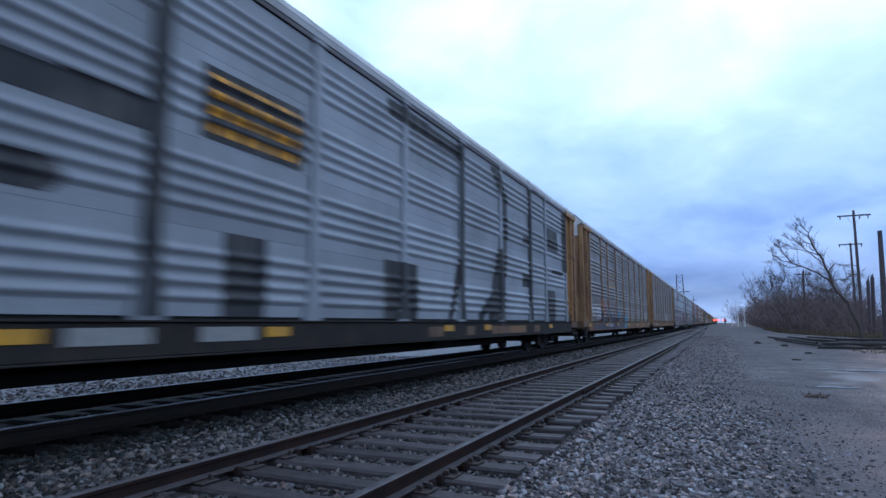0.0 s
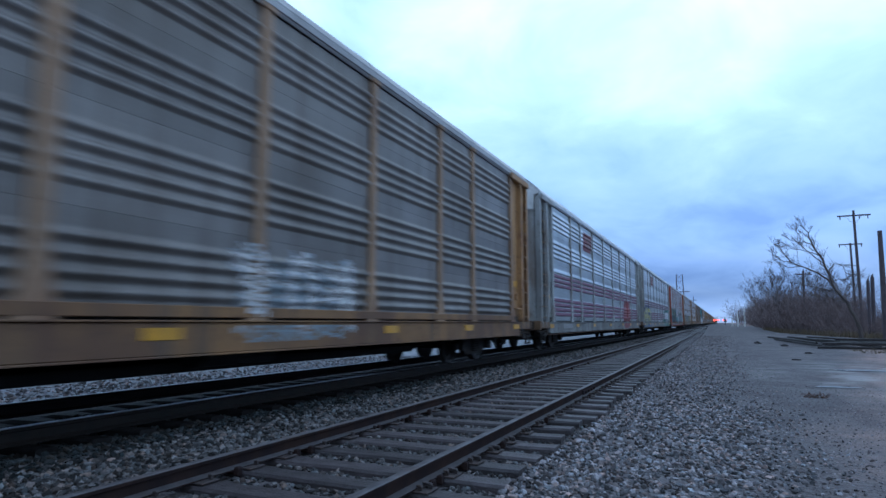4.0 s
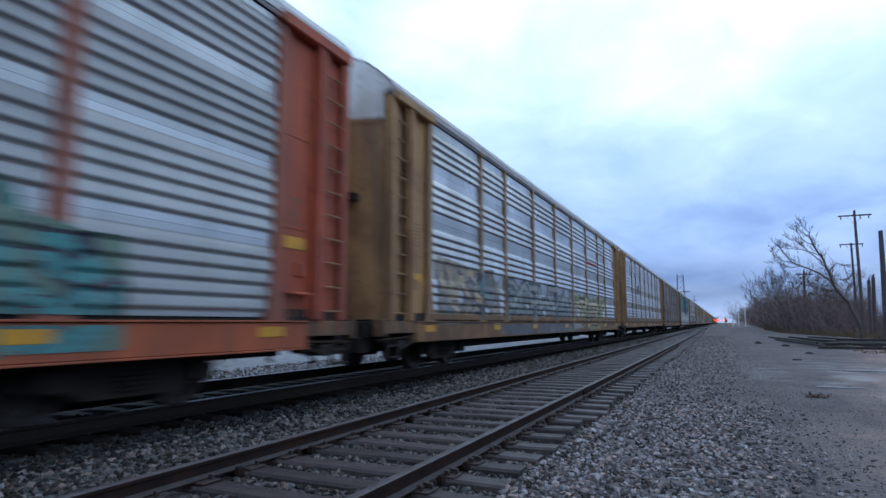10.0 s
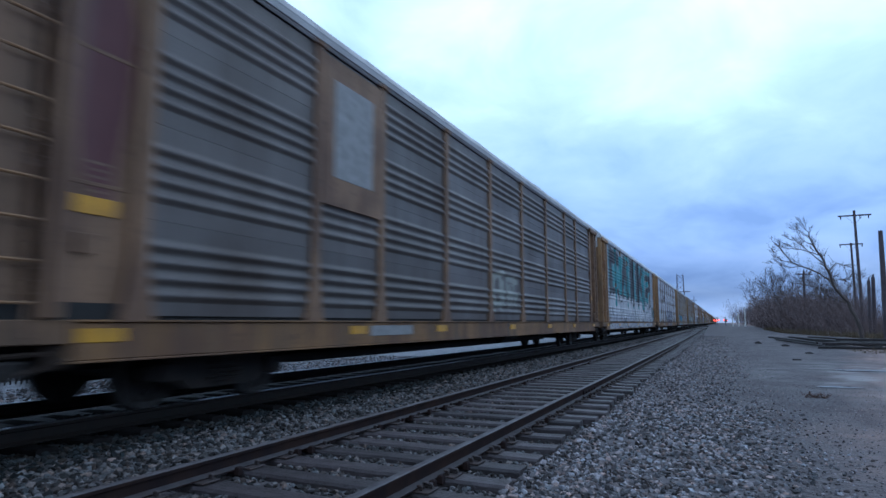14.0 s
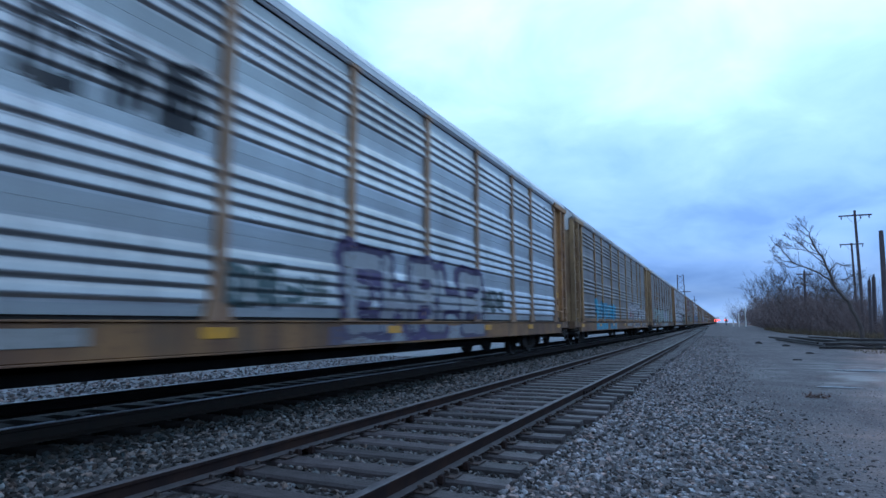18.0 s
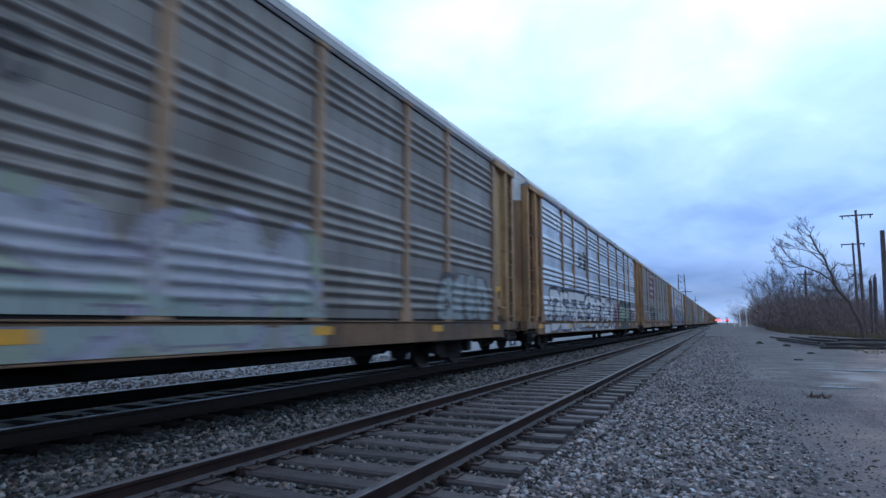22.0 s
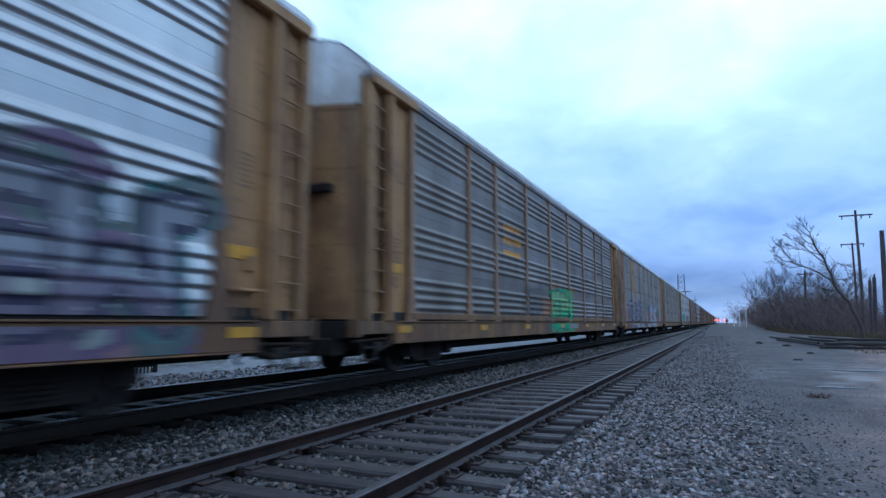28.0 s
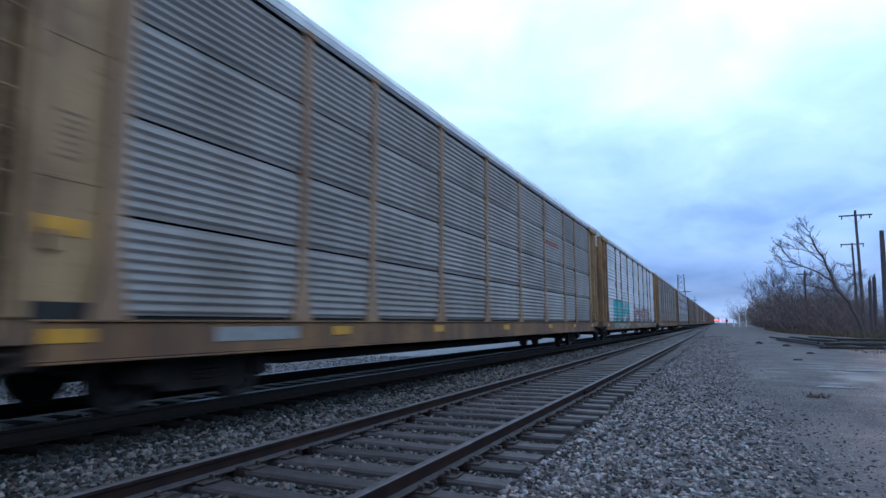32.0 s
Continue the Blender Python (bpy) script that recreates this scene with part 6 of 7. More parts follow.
    graffiti(c, 2.6, 4.1, 0.65, 2.0, [(0.40, 0.18, 0.24), (0.24, 0.16, 0.22), (0.44, 0.24, 0.30), (0.30, 0.20, 0.26)], 130, "wild", "dull red sprayed patch")
    sill_band(c, 3.85, 9.0, [(0.14, 0.19, 0.18), (0.17, 0.23, 0.22), (0.24, 0.30, 0.28)], 139)
    piece(c, 4.2, 8.5, 1.0, 1.75, 5, [(0.56, 0.62, 0.54), (0.12, 0.16, 0.15), (0.44, 0.50, 0.45)], 137, 0.10, 0.05, lean=0.15, label="pale green letters on the dark block")
    graffiti(c, 8.9, 10.9, 1.05, 1.8, [(0.48, 0.24, 0.32), (0.40, 0.24, 0.32), (0.52, 0.40, 0.46)], 134, "haze", "dull red sprayed patch")
    c = build(14, m_trim_tan, G, "tan car carrier with a big maroon and white sign", kick="kick_low")
    strokes(c, (0.46, 0.14, 0.18), (), boxes=((POSTS[2] + 0.12, -4.05, 2.95, 5.1),), name="sign", label="maroon painted sign")
    bars(c, WHITE, POSTS[2] + 0.3, -4.3, 3.1, 5.05, 4, 141, "pale painted lines on the maroon sign")
    sill_band(c, -7.3, -3.7, [(0.12, 0.13, 0.16), (0.16, 0.17, 0.20), (0.46, 0.48, 0.52)], 145)
    piece(c, -7.0, -4.0, 0.95, 1.95, 4, [(0.50, 0.52, 0.56), (0.09, 0.09, 0.12), (0.42, 0.44, 0.48), (0.11, 0.12, 0.15), (0.14, 0.15, 0.18)], 142, 0.05, 0.09, 0.16, label="grey letters on black spray")
    piece(c, -3.4, -0.9, 1.1, 1.8, 2, [(0.44, 0.46, 0.48), (0.24, 0.25, 0.27), (0.40, 0.42, 0.44)], 144, 0.05, 0.05, label="faint grey sprayed letters")
    piece(c, -0.2, 8.2, 1.0, 1.8, 7, [(0.58, 0.63, 0.61), (0.38, 0.42, 0.42), (0.52, 0.57, 0.55), (0.42, 0.47, 0.47)], 143, 0.10, 0.04, 0.05, label="faint pale sprayed letters")
    c = build(15, m_trim_tan, m_pan_bright, "tan car carrier with purple, teal and pink graffiti", posts=m_trim_dull, roof=m_roof)
    graffiti(c, -11.4, 3.1, 0.72, 2.9, [(0.40, 0.34, 0.56), (0.24, 0.22, 0.34), (0.60, 0.50, 0.60), (0.34, 0.58, 0.62), (0.60, 0.44, 0.50), (0.42, 0.50, 0.66), (0.66, 0.68, 0.70)], 151, "wild", "large purple and teal graffiti")
    strokes(c, (0.26, 0.66, 0.72), ((3.5, 1.2, 3.6, 2.7, 0.7),), label="turquoise sprayed bar")
    graffiti(c, 3.0, 5.2, 0.72, 2.1, [ORANGE, (0.26, 0.30, 0.40), (0.34, 0.60, 0.62)], 152, "wild")
    sill_band(c, -11.4, 11.8, [(0.46, 0.38, 0.44), (0.36, 0.30, 0.42), (0.30, 0.48, 0.52), (0.56, 0.44, 0.48), (0.50, 0.42, 0.46)], 154)
    piece(c, 5.2, 11.2, 0.95, 2.1, 5, [(0.54, 0.57, 0.64), (0.17, 0.17, 0.31), (0.44, 0.42, 0.52), (0.26, 0.48, 0.50), (0.32, 0.40, 0.42), (0.40, 0.32, 0.46), (0.58, 0.62, 0.62)], 153, 0.12, 0.10, 0.42, shade=0.12, label="pink and white letters edged in navy")
    for b in (1, 7):
        placard(c, m_trim_tan, POSTS[b] + 0.1, POSTS[b + 1] - 0.1, 1.1 if b == 1 else 2.2, 5.08, "cover_plate", "plain tan cover plate over one bay")
    c = build(16, m_trim_tan, G, "tan car carrier with bright green graffiti", kick="kick_low")
    bars(c, YELLOW, -5.8, -4.2, 3.05, 3.8, 2, 161, "faded yellow painted mark", under=True)
    graffiti(c, -2.3, -0.6, 0.95, 1.9, [(0.62, 0.42, 0.26), (0.52, 0.36, 0.27), (0.60, 0.40, 0.25), (0.58, 0.40, 0.27)], 162, "wild", "orange flame-like spray")
    graffiti(c, -0.6, 3.1, 1.5, 2.45, [(0.62, 0.42, 0.26), (0.52, 0.36, 0.27), (0.60, 0.40, 0.25)], 166, "flecks", "orange flames of spray")
    sill_band(c, -1.3, 2.8, [(0.13, 0.68, 0.44), (0.12, 0.60, 0.40), (0.16, 0.68, 0.46), (0.12, 0.24, 0.24)], 165)
    piece(c, -0.9, 2.3, 0.90, 1.85, 4, [(0.50, 0.72, 0.48), (0.12, 0.20, 0.24), (0.14, 0.72, 0.46), (0.16, 0.66, 0.44), (0.14, 0.62, 0.42), (0.36, 0.66, 0.44)], 163, 0.13, 0.05, 0.26, shade=0.07, label="bright green letters")
    graffiti(c, -4.0, -1.6, 1.1, 2.2, [(0.42, 0.43, 0.44), GREY, (0.36, 0.37, 0.38)], 164, "haze")
    c = build(17, m_trim_beige, m_pan_slat, "beige car carrier with slatted panels and blue-white graffiti", kind=1, roof=m_roof)
    graffiti(c, -11.4, -9.0, 0.9, 1.9, [(0.56, 0.40, 0.36), (0.42, 0.28, 0.30), (0.50, 0.40, 0.40)], 176, "flecks", "faded red flecks of spray", kind=1)
    sill_band(c, -8.6, -1.4, [(0.62, 0.64, 0.74), (0.42, 0.52, 0.66), (0.66, 0.67, 0.75)], 179)
    piece(c, -9.2, -1.6, 0.92, 2.15, 6, [(0.58, 0.58, 0.66), (0.32, 0.20, 0.26), (0.50, 0.50, 0.58), (0.26, 0.34, 0.46), (0.36, 0.42, 0.52), (0.30, 0.40, 0.48)], 171, 0.11, 0.06, 0.14, shade=0.1, label="white letters edged in red and blue", kind=1)
    graffiti(c, 0.9, 3.2, 0.72, 2.3, [(0.66, 0.38, 0.26), (0.50, 0.28, 0.26), (0.62, 0.36, 0.28), (0.26, 0.50, 0.52)], 175, "wild", "orange and teal spray", kind=1)
    sill_band(c, 0.6, 8.0, [(0.66, 0.69, 0.78), (0.58, 0.62, 0.72), (0.30, 0.50, 0.54), (0.68, 0.70, 0.78)], 178)
    piece(c, 3.0, 7.6, 0.92, 2.15, 4, [(0.76, 0.79, 0.88), (0.50, 0.26, 0.30), (0.70, 0.73, 0.84), (0.56, 0.66, 0.78), (0.62, 0.70, 0.82), (0.60, 0.40, 0.36)], 173, 0.19, 0.06, 0.24, label="white and blue letters edged in red", kind=1)
    graffiti(c, 6.9, 9.8, 0.65, 2.1, [(0.62, 0.36, 0.28), (0.50, 0.28, 0.26), (0.26, 0.50, 0.52), (0.60, 0.38, 0.30)], 177, "flecks", "orange and teal flecks of spray", kind=1)
    graffiti(c, -0.8, 1.3, 1.6, 2.8, [(0.52, 0.53, 0.53), GREY, (0.46, 0.47, 0.47)], 174, "haze", kind=1)
    placard(c, m_trim_tan, POSTS[1] + 0.1, POSTS[2] - 0.1, 3.0, 5.08, "cover_plate", "tan cover plate over half a bay")
    for i in range(3):
        part("placard_bar", Shape().chamfered(FACE + 0.062, FACE + 0.068, POSTS[1] + 0.55, POSTS[2] - 0.6 - 0.1 * i, 4.1 + 0.16 * i, 4.2 + 0.16 * i, 0.003), m_stencil, c, "dark painted line on the cover plate")
    c = build(18, m_trim_olive, m_pan_slat, "yellowed tan car carrier with slatted grey panels", kind=1, posts=m_post_tan, roof=m_roof)
    bars(c, (0.66, 0.26, 0.18), 4.9, 6.9, 3.55, 3.9, 1, 181, "faded red painted bar", kind=1)
    c = build(19, m_trim_tan, W, "pale car carrier with teal and pink graffiti", posts=m_trim_dull, roof=m_roof)
    piece(c, -9.0, -3.2, 0.95, 2.0, 5, [TEAL, (0.34, 0.42, 0.44), (0.40, 0.68, 0.68), (0.58, 0.66, 0.66)], 191, 0.14, 0.05, 0.12, label="light teal sprayed letters")
    piece(c, -0.8, 8.6, 0.95, 1.8, 8, [(0.60, 0.38, 0.38), GREY, (0.54, 0.50, 0.50), (0.60, 0.62, 0.62)], 192, 0.10, 0.05, 0.08, label="pink and grey sprayed letters")
    for k in range(20, CARS):
        build(k, (m_trim_dull, m_trim_dull, m_trim_tan)[k % 3], (G, S, B, G)[k % 4], TAN, near=k < 22, roof=(m_roof_dirty, m_roof)[k % 3 == 0])


build_train()


# ---- beside the line: timber pile, poles, bare trees, brush ----
def limb(sh, p, way, length, r, rng, depth, n=5, bend=0.25, lift=0.05, twig=0.006, steps=4):
    """A tapering, wandering branch that forks."""
    way = way.normalized()
    for i in range(steps):
        q = p + way * (length / steps)
        r2 = max(r * 0.82, twig)
        sh.tube(p, q, r, r2, n, caps=False)
        p, r = q, r2
        if depth > 0 and (i >= 1 or rng.random() < 0.5):
            for _ in range(rng.choice((1, 1, 2))):
                side = Vector((rng.uniform(-1, 1), rng.uniform(-1, 1), rng.uniform(-0.3, 0.8)))
                limb(sh, p, way * 0.8 + side * 0.75, length * rng.uniform(0.4, 0.68), max(r * 0.6, twig), rng, depth - 1, max(3, n - 1), bend, lift, twig, steps)
        way = (way + Vector((rng.uniform(-bend, bend), rng.uniform(-bend, bend), rng.uniform(-bend, bend) + lift))).normalized()


def utility_pole(x, y, height, arms, radius, label, lean=0.0):
    p = thing("utility_pole", pose(x, y, -0.05, 0, lean, 0), label, "utility pole", "line poles")
    part("pole", Shape().tube((0, 0, 0), (0, 0, height), radius, radius * 0.65, 10), m_pole, p)
    for z, half, pins in arms:
        arm = part("crossarm", Shape().chamfered(-half, half, -0.06, 0.06, z - 0.065, z + 0.065, 0.01), m_pole, p)
        for px in pins:
            part("insulator", Shape().tube((px, 0, z - 0.35), (px, 0, z - 0.06), 0.05, n=6), m_pole, arm)
        part("brace", Shape().tube((-half * 0.5, 0.09, z - 0.05), (0, 0.12, z - 0.9), 0.012, n=5), m_pole, p)
        part("brace", Shape().tube((half * 0.5, 0.09, z - 0.05), (0, 0.12, z - 0.9), 0.012, n=5), m_pole, p)
    return p


def build_poles():
    utility_pole(12.37, 70.0, 12.2, ((11.7, 1.38, (-1.15, 0.45, 1.15)),), 0.165, "tall dark wooden utility pole with one crossarm")
    utility_pole(14.45, 85.0, 10.65, ((10.5, 1.2, (-1.1, 1.1)),), 0.16, "dark wooden utility pole with a narrow crossarm")
    utility_pole(10.13, 50.0, 7.55, (), 0.21, "thick dark wooden pole without a crossarm", 1.0)
    for x, y, h, r in ((11.05, 60.0, 4.7, 0.14), (11.45, 60.5, 5.0, 0.16), (9.9, 92.0, 8.0, 0.15)):
        s = thing("stub_post", pose(x, y, -0.05, 0, 2.0, 0), "broken dark wooden post in the brush", "post", "broken posts")
        sh = Shape().tube((0, 0, 0), (0, 0, h), r, r * 0.9, 8)
        sh.tube((0, 0, h), (r * 0.3, 0, h + 0.3), r * 0.6, 0.03, 6)
        part("shaft", sh, m_pole, s)
        if y > 90:
            part("crossarm", Shape().chamfered(-1.0, 1.0, -0.06, 0.06, h - 0.5, h - 0.36, 0.01), m_pole, s)


def bough(sh, pts, r0, r1, rng, twigs, reach, n=6):
    """A limb along the given bends, with twigs springing from it towards its tip's side."""
    ps = [Vector(p) for p in pts]
    fine = []
    for a, b in zip(ps[:-1], ps[1:]):
        for i in range(3):
            fine.append(a.lerp(b, i / 3) + Vector((rng.uniform(-1, 1), rng.uniform(-1, 1), rng.uniform(-1, 1))) * 0.05)
    fine.append(ps[-1])
    m = len(fine) - 1
    for i in range(m):
        ra, rb = r0 + (r1 - r0) * i / m, r0 + (r1 - r0) * (i + 1) / m
        sh.tube(fine[i], fine[i + 1], ra, rb, n, caps=False)
        if i > m * 0.25:
            along = (fine[i + 1] - fine[i]).normalized()
            for _ in range(twigs):
                side = Vector((rng.uniform(-1, 1), rng.uniform(-1, 1), rng.uniform(-0.4, 1.0)))
                limb(sh, fine[i].lerp(fine[i + 1], rng.random()), along + side * 0.7, reach * rng.uniform(0.6, 1.4) * (1.15 - 0.72 * i / m), rb * 0.4, rng, 2 if rng.random() < 0.25 else 1, 3, 0.14, 0.04, 0.0065, 4)


def build_leaning_tree():
    """The bare tree that leans towards the track; its limbs sweep the same way."""
    rng = random.Random(21)
    t = thing("bare_tree", pose(8.75, 50.0, -0.05), "leafless tree leaning towards the track with thin bare branches", "tree", "bare trees")
    sh = Shape()
    bough(sh, ((0, 0, 0), (-0.16, 0, 1.2), (-0.72, 0, 2.66), (-1.33, 0.1, 3.54), (-1.68, 0.1, 4.82), (-2.12, 0.0, 5.97), (-2.49, 0, 6.67), (-2.77, 0, 7.7), (-3.15, 0, 8.3)), 0.15, 0.018, rng, 2, 0.9, 7)
    part("trunk", sh, m_bark, t)
    for pts, r in ((((-1.70, 0.1, 4.3), (-2.6, 0.2, 4.98), (-3.96, 0.3, 5.64), (-4.33, 0.3, 6.4), (-4.95, 0.4, 7.1)), 0.085),
                   (((-2.12, 0, 5.97), (-2.9, -0.2, 6.3), (-3.7, -0.3, 6.5), (-4.3, -0.4, 6.6)), 0.05), (((-2.49, 0, 6.67), (-3.1, 0.2, 7.2), (-3.5, 0.3, 7.9)), 0.045),
                   (((-1.9, 0, 5.4), (-2.6, -0.3, 6.0), (-3.4, -0.4, 6.9), (-4.1, -0.4, 7.3)), 0.05), (((-2.7, 0, 7.4), (-3.2, 0.3, 7.8), (-3.9, 0.4, 8.2)), 0.035),
                   (((-1.33, 0.1, 3.5), (-2.4, 0.3, 3.7), (-3.4, 0.4, 4.0), (-4.1, 0.4, 4.2), (-4.4, 0.4, 5.0)), 0.06), (((-0.72, 0, 2.6), (-1.9, -0.3, 3.1), (-3.1, -0.5, 3.2)), 0.06),
                   (((-1.68, 0.1, 4.8), (-1.2, 0.3, 5.5), (-0.7, 0.3, 5.2), (-0.5, 0.3, 4.2)), 0.04), (((-1.5, 0.1, 4.2), (-0.9, 0.2, 4.3), (-0.3, 0.3, 3.9)), 0.035),
                   (((-3.96, 0.3, 5.64), (-4.6, 0.2, 5.8), (-5.0, 0.1, 6.2)), 0.035), (((-3.3, 0.2, 5.3), (-4.1, 0.0, 5.2), (-4.9, -0.1, 5.6)), 0.04),
                   (((-0.6, 0, 2.4), (-0.2, 0.3, 3.4), (0.1, 0.4, 4.2)), 0.045)):
        sh = Shape()
        bough(sh, pts, r * 0.75, 0.013, rng, 2, 0.85, 5)
        part("branch", sh, m_bark, t)


def merged(name, label, category, templates, spots, m):
    """Copies of plant templates joined into one stuff mesh; a spot is x, y, z, size, turn."""
    vs, fs, k = [], [], 0
    arrays = [(np.array([tuple(v) for v in s.v]), s.f) for s in templates]
    for i, (x, y, z, size, turn, wide) in enumerate(spots):
        v, f = arrays[i % len(arrays)]
        ca, sa = math.cos(turn), math.sin(turn)
        w = np.stack((x + size * wide * (v[:, 0] * ca - v[:, 1] * sa), y + size * wide * (v[:, 0] * sa + v[:, 1] * ca), z + size * v[:, 2]), -1)
        vs.append(w)
        fs.extend(tuple(j + k for j in q) for q in f)
        k += len(v)
    me = bpy.data.meshes.new(name)
    me.from_pydata(np.concatenate(vs), [], fs)
    me.materials.append(m)
    return tagged(new(name, me), label, category, kind="stuff")


def edge_x(y):
    """The brush's edge on the track side."""
    pts = ((50.0, 11.5), (56.0, 10.8), (64.5, 9.2), (79.0, 7.2), (110.0, 7.2), (245.0, 9.0), (600.0, 12.0))
    for (y0, x0), (y1, x1) in zip(pts[:-1], pts[1:]):
        if y <= y1:
            return x0 + (x1 - x0) * (y - y0) / (y1 - y0)
    return pts[-1][1]


def build_brush():
    rng = random.Random(31)
    shrubs = []
    for _ in range(8):
        sh = Shape()
        for _ in range(7):
            a = rng.uniform(0, 6.28)
            limb(sh, Vector((0.08 * math.cos(a), 0.08 * math.sin(a), 0)), Vector((0.75 * math.cos(a), 0.75 * math.sin(a), 1)), rng.uniform(0.6, 0.95), 0.0045, rng, 2, 3, 0.42, 0.05, 0.0019, 3)
        shrubs.append(sh)
    spots = []
    for _ in range(740):
        y = 52 + 150 * rng.random() ** 1.7
        x = edge_x(y) + 18 * rng.random() ** 1.6 + 0.3
        size = rng.uniform(2.2, 4.2) * (1.0 if x < edge_x(y) + 3 else 1.25)
        if x > 0.165 * y:               # the thicket is lower behind the poles
            size *= 0.46
        spots.append((x, y, -0.05, size, rng.uniform(0, 6.28), rng.uniform(0.8, 1.2)))
    for _ in range(260):
        y = rng.uniform(92, 190)
        spots.append((edge_x(y) + 1.8 + 6 * rng.random() ** 1.3, y, -0.05, rng.uniform(3.4, 5.4), rng.uniform(0, 6.28), rng.uniform(0.9, 1.3)))
    merged("brush", "dense leafless grey-brown winter brush along the line", "brush", shrubs, spots, m_brush)
    far = []
    for _ in range(170):
        y = 190 + 420 * rng.random()
        x = edge_x(y) + 40 * rng.random() ** 1.3
        far.append((x, y, -0.1, rng.uniform(6.0, 10.0), rng.uniform(0, 6.28), rng.uniform(0.8, 1.3)))
    merged("far_woods", "far bare woods beyond the brush", "woods", shrubs[:4], far, m_brush)
    # unseen woods added beside and behind the standpoint, to darken the panels' reflections
    behind = []
    for _ in range(140):
        y = rng.uniform(-75, 46)
        x = max(20.0, 0.27 * y + 13.0) + 14 * rng.random() ** 1.4
        behind.append((x, y, -0.1, rng.uniform(5.5, 8.0), rng.uniform(0, 6.28), rng.uniform(1.0, 1.5)))
    merged("side_woods", "unseen bare woods added to darken reflections in the car sides", "woods", shrubs, behind, m_brush)
    tufts = []
    for _ in range(4):
        sh = Shape()
        for _ in range(16):
            a, l = rng.uniform(0, 6.28), rng.uniform(0.5, 1.0)
            p = Vector((0.15 * math.cos(a) * rng.random(), 0.15 * math.sin(a) * rng.random(), 0))
            q = p + Vector((math.cos(a) * 0.3 * l, math.sin(a) * 0.3 * l, l))
            s = Vector((-math.sin(a), math.cos(a), 0)) * 0.018
            sh.add((p - s, p + s, q), ((0, 1, 2),))
        tufts.append(sh)
    grass = []
    for _ in range(1500):
        y = 48 + 70 * rng.random() ** 1.4
        x = edge_x(max(y, 50)) - 0.9 + 3.5 * rng.random() ** 1.5
        grass.append((x, y, -0.02, rng.uniform(0.25, 0.75), rng.uniform(0, 6.28), 1.0))
    for _ in range(140):
        grass.append((rng.uniform(5.0, 8.5), rng.uniform(28.5, 32.5), -0.02, rng.uniform(0.08, 0.22), rng.uniform(0, 6.28), 1.4))
    merged("dead_grass", "dry dead grass at the foot of the brush", "grass", tufts, grass, m_grass)
    weed = thing("weed", pose(1.32, 11.64, 0.0), "small dry brown weed on the gravel", "weed")
    sh = Shape()
    for _ in range(26):
        a = rng.uniform(0, 6.28)
        limb(sh, Vector((0.16 * rng.uniform(-1, 1), 0.06 * rng.uniform(-1, 1), 0)), Vector((math.cos(a), math.sin(a) * 0.5, 0.5)), rng.uniform(0.05, 0.11), 0.006, rng, 1, 3, 0.4, 0.0, 0.003, 3)
    part("stems", sh, m_weed, weed)
    # taller single trees that stand out of the brush
    for i, (x, y, h) in enumerate(((8.4, 96, 6.8), (10.4, 104, 7.4), (8.6, 120, 7.6), (12.5, 88, 6.4), (9.8, 140, 8.6), (9.4, 170, 9.0), (11.0, 78, 5.2))):
        t = thing("bare_tree", pose(x, y, -0.05), "leafless small tree rising out of the brush", "tree", "bare trees")
        sh = Shape().tube((0, 0, 0), (0.1, 0, h * 0.34), 0.10, 0.08, 7, caps=False)
        part("trunk", sh, m_bark, t)
        sh = Shape()
        for _ in range(4):
            a = rng.uniform(0, 6.28)
            limb(sh, Vector((0.1, 0, h * rng.uniform(0.2, 0.34))), Vector((0.5 * math.cos(a), 0.5 * math.sin(a), 1)), h * rng.uniform(0.5, 0.68), 0.06, rng, 3, 4, 0.16, 0.06, 0.013, 4)
        part("crown", sh, m_bark, t)


def build_timber():
    rng = random.Random(17)
    for i in range(15):
        if i < 8:       # slanting away from the track
            u = i / 7
            x0, y0, x1, y1 = 2.86 + 2.9 * u, 46.8 + 2.0 * u, 4.1 + 4.6 * u, 33.2 + 3.2 * u
        else:           # laid across them
            u = (i - 8) / 6
            x0, y0, x1, y1 = 4.0 + 1.6 * u, 32.9 + 3.6 * u, 9.6 + 0.8 * u, 34.0 + 2.4 * u
        z = 0.08 if i % 3 else 0.24
        if i >= 8:
            z += 0.16 if i > 9 else 0.0
        d = Vector((x1 - x0, y1 - y0, 0)) + Vector((rng.uniform(-0.6, 0.6), rng.uniform(-1.6, 1.6), 0))
        ob = thing("timber", pose(x0, y0, 0), "long dark old timber in a pile on the gravel", "timber", "pile of timbers")
        sag = rng.uniform(-0.04, 0.02)
        sh = Shape().tube((0, 0, z), (d.x * 0.5, d.y * 0.5, z + sag), 0.062, 0.068, 5).tube((d.x * 0.5, d.y * 0.5, z + sag), (d.x, d.y, z), 0.068, 0.058, 5)
        part("log", sh, m_log, ob)


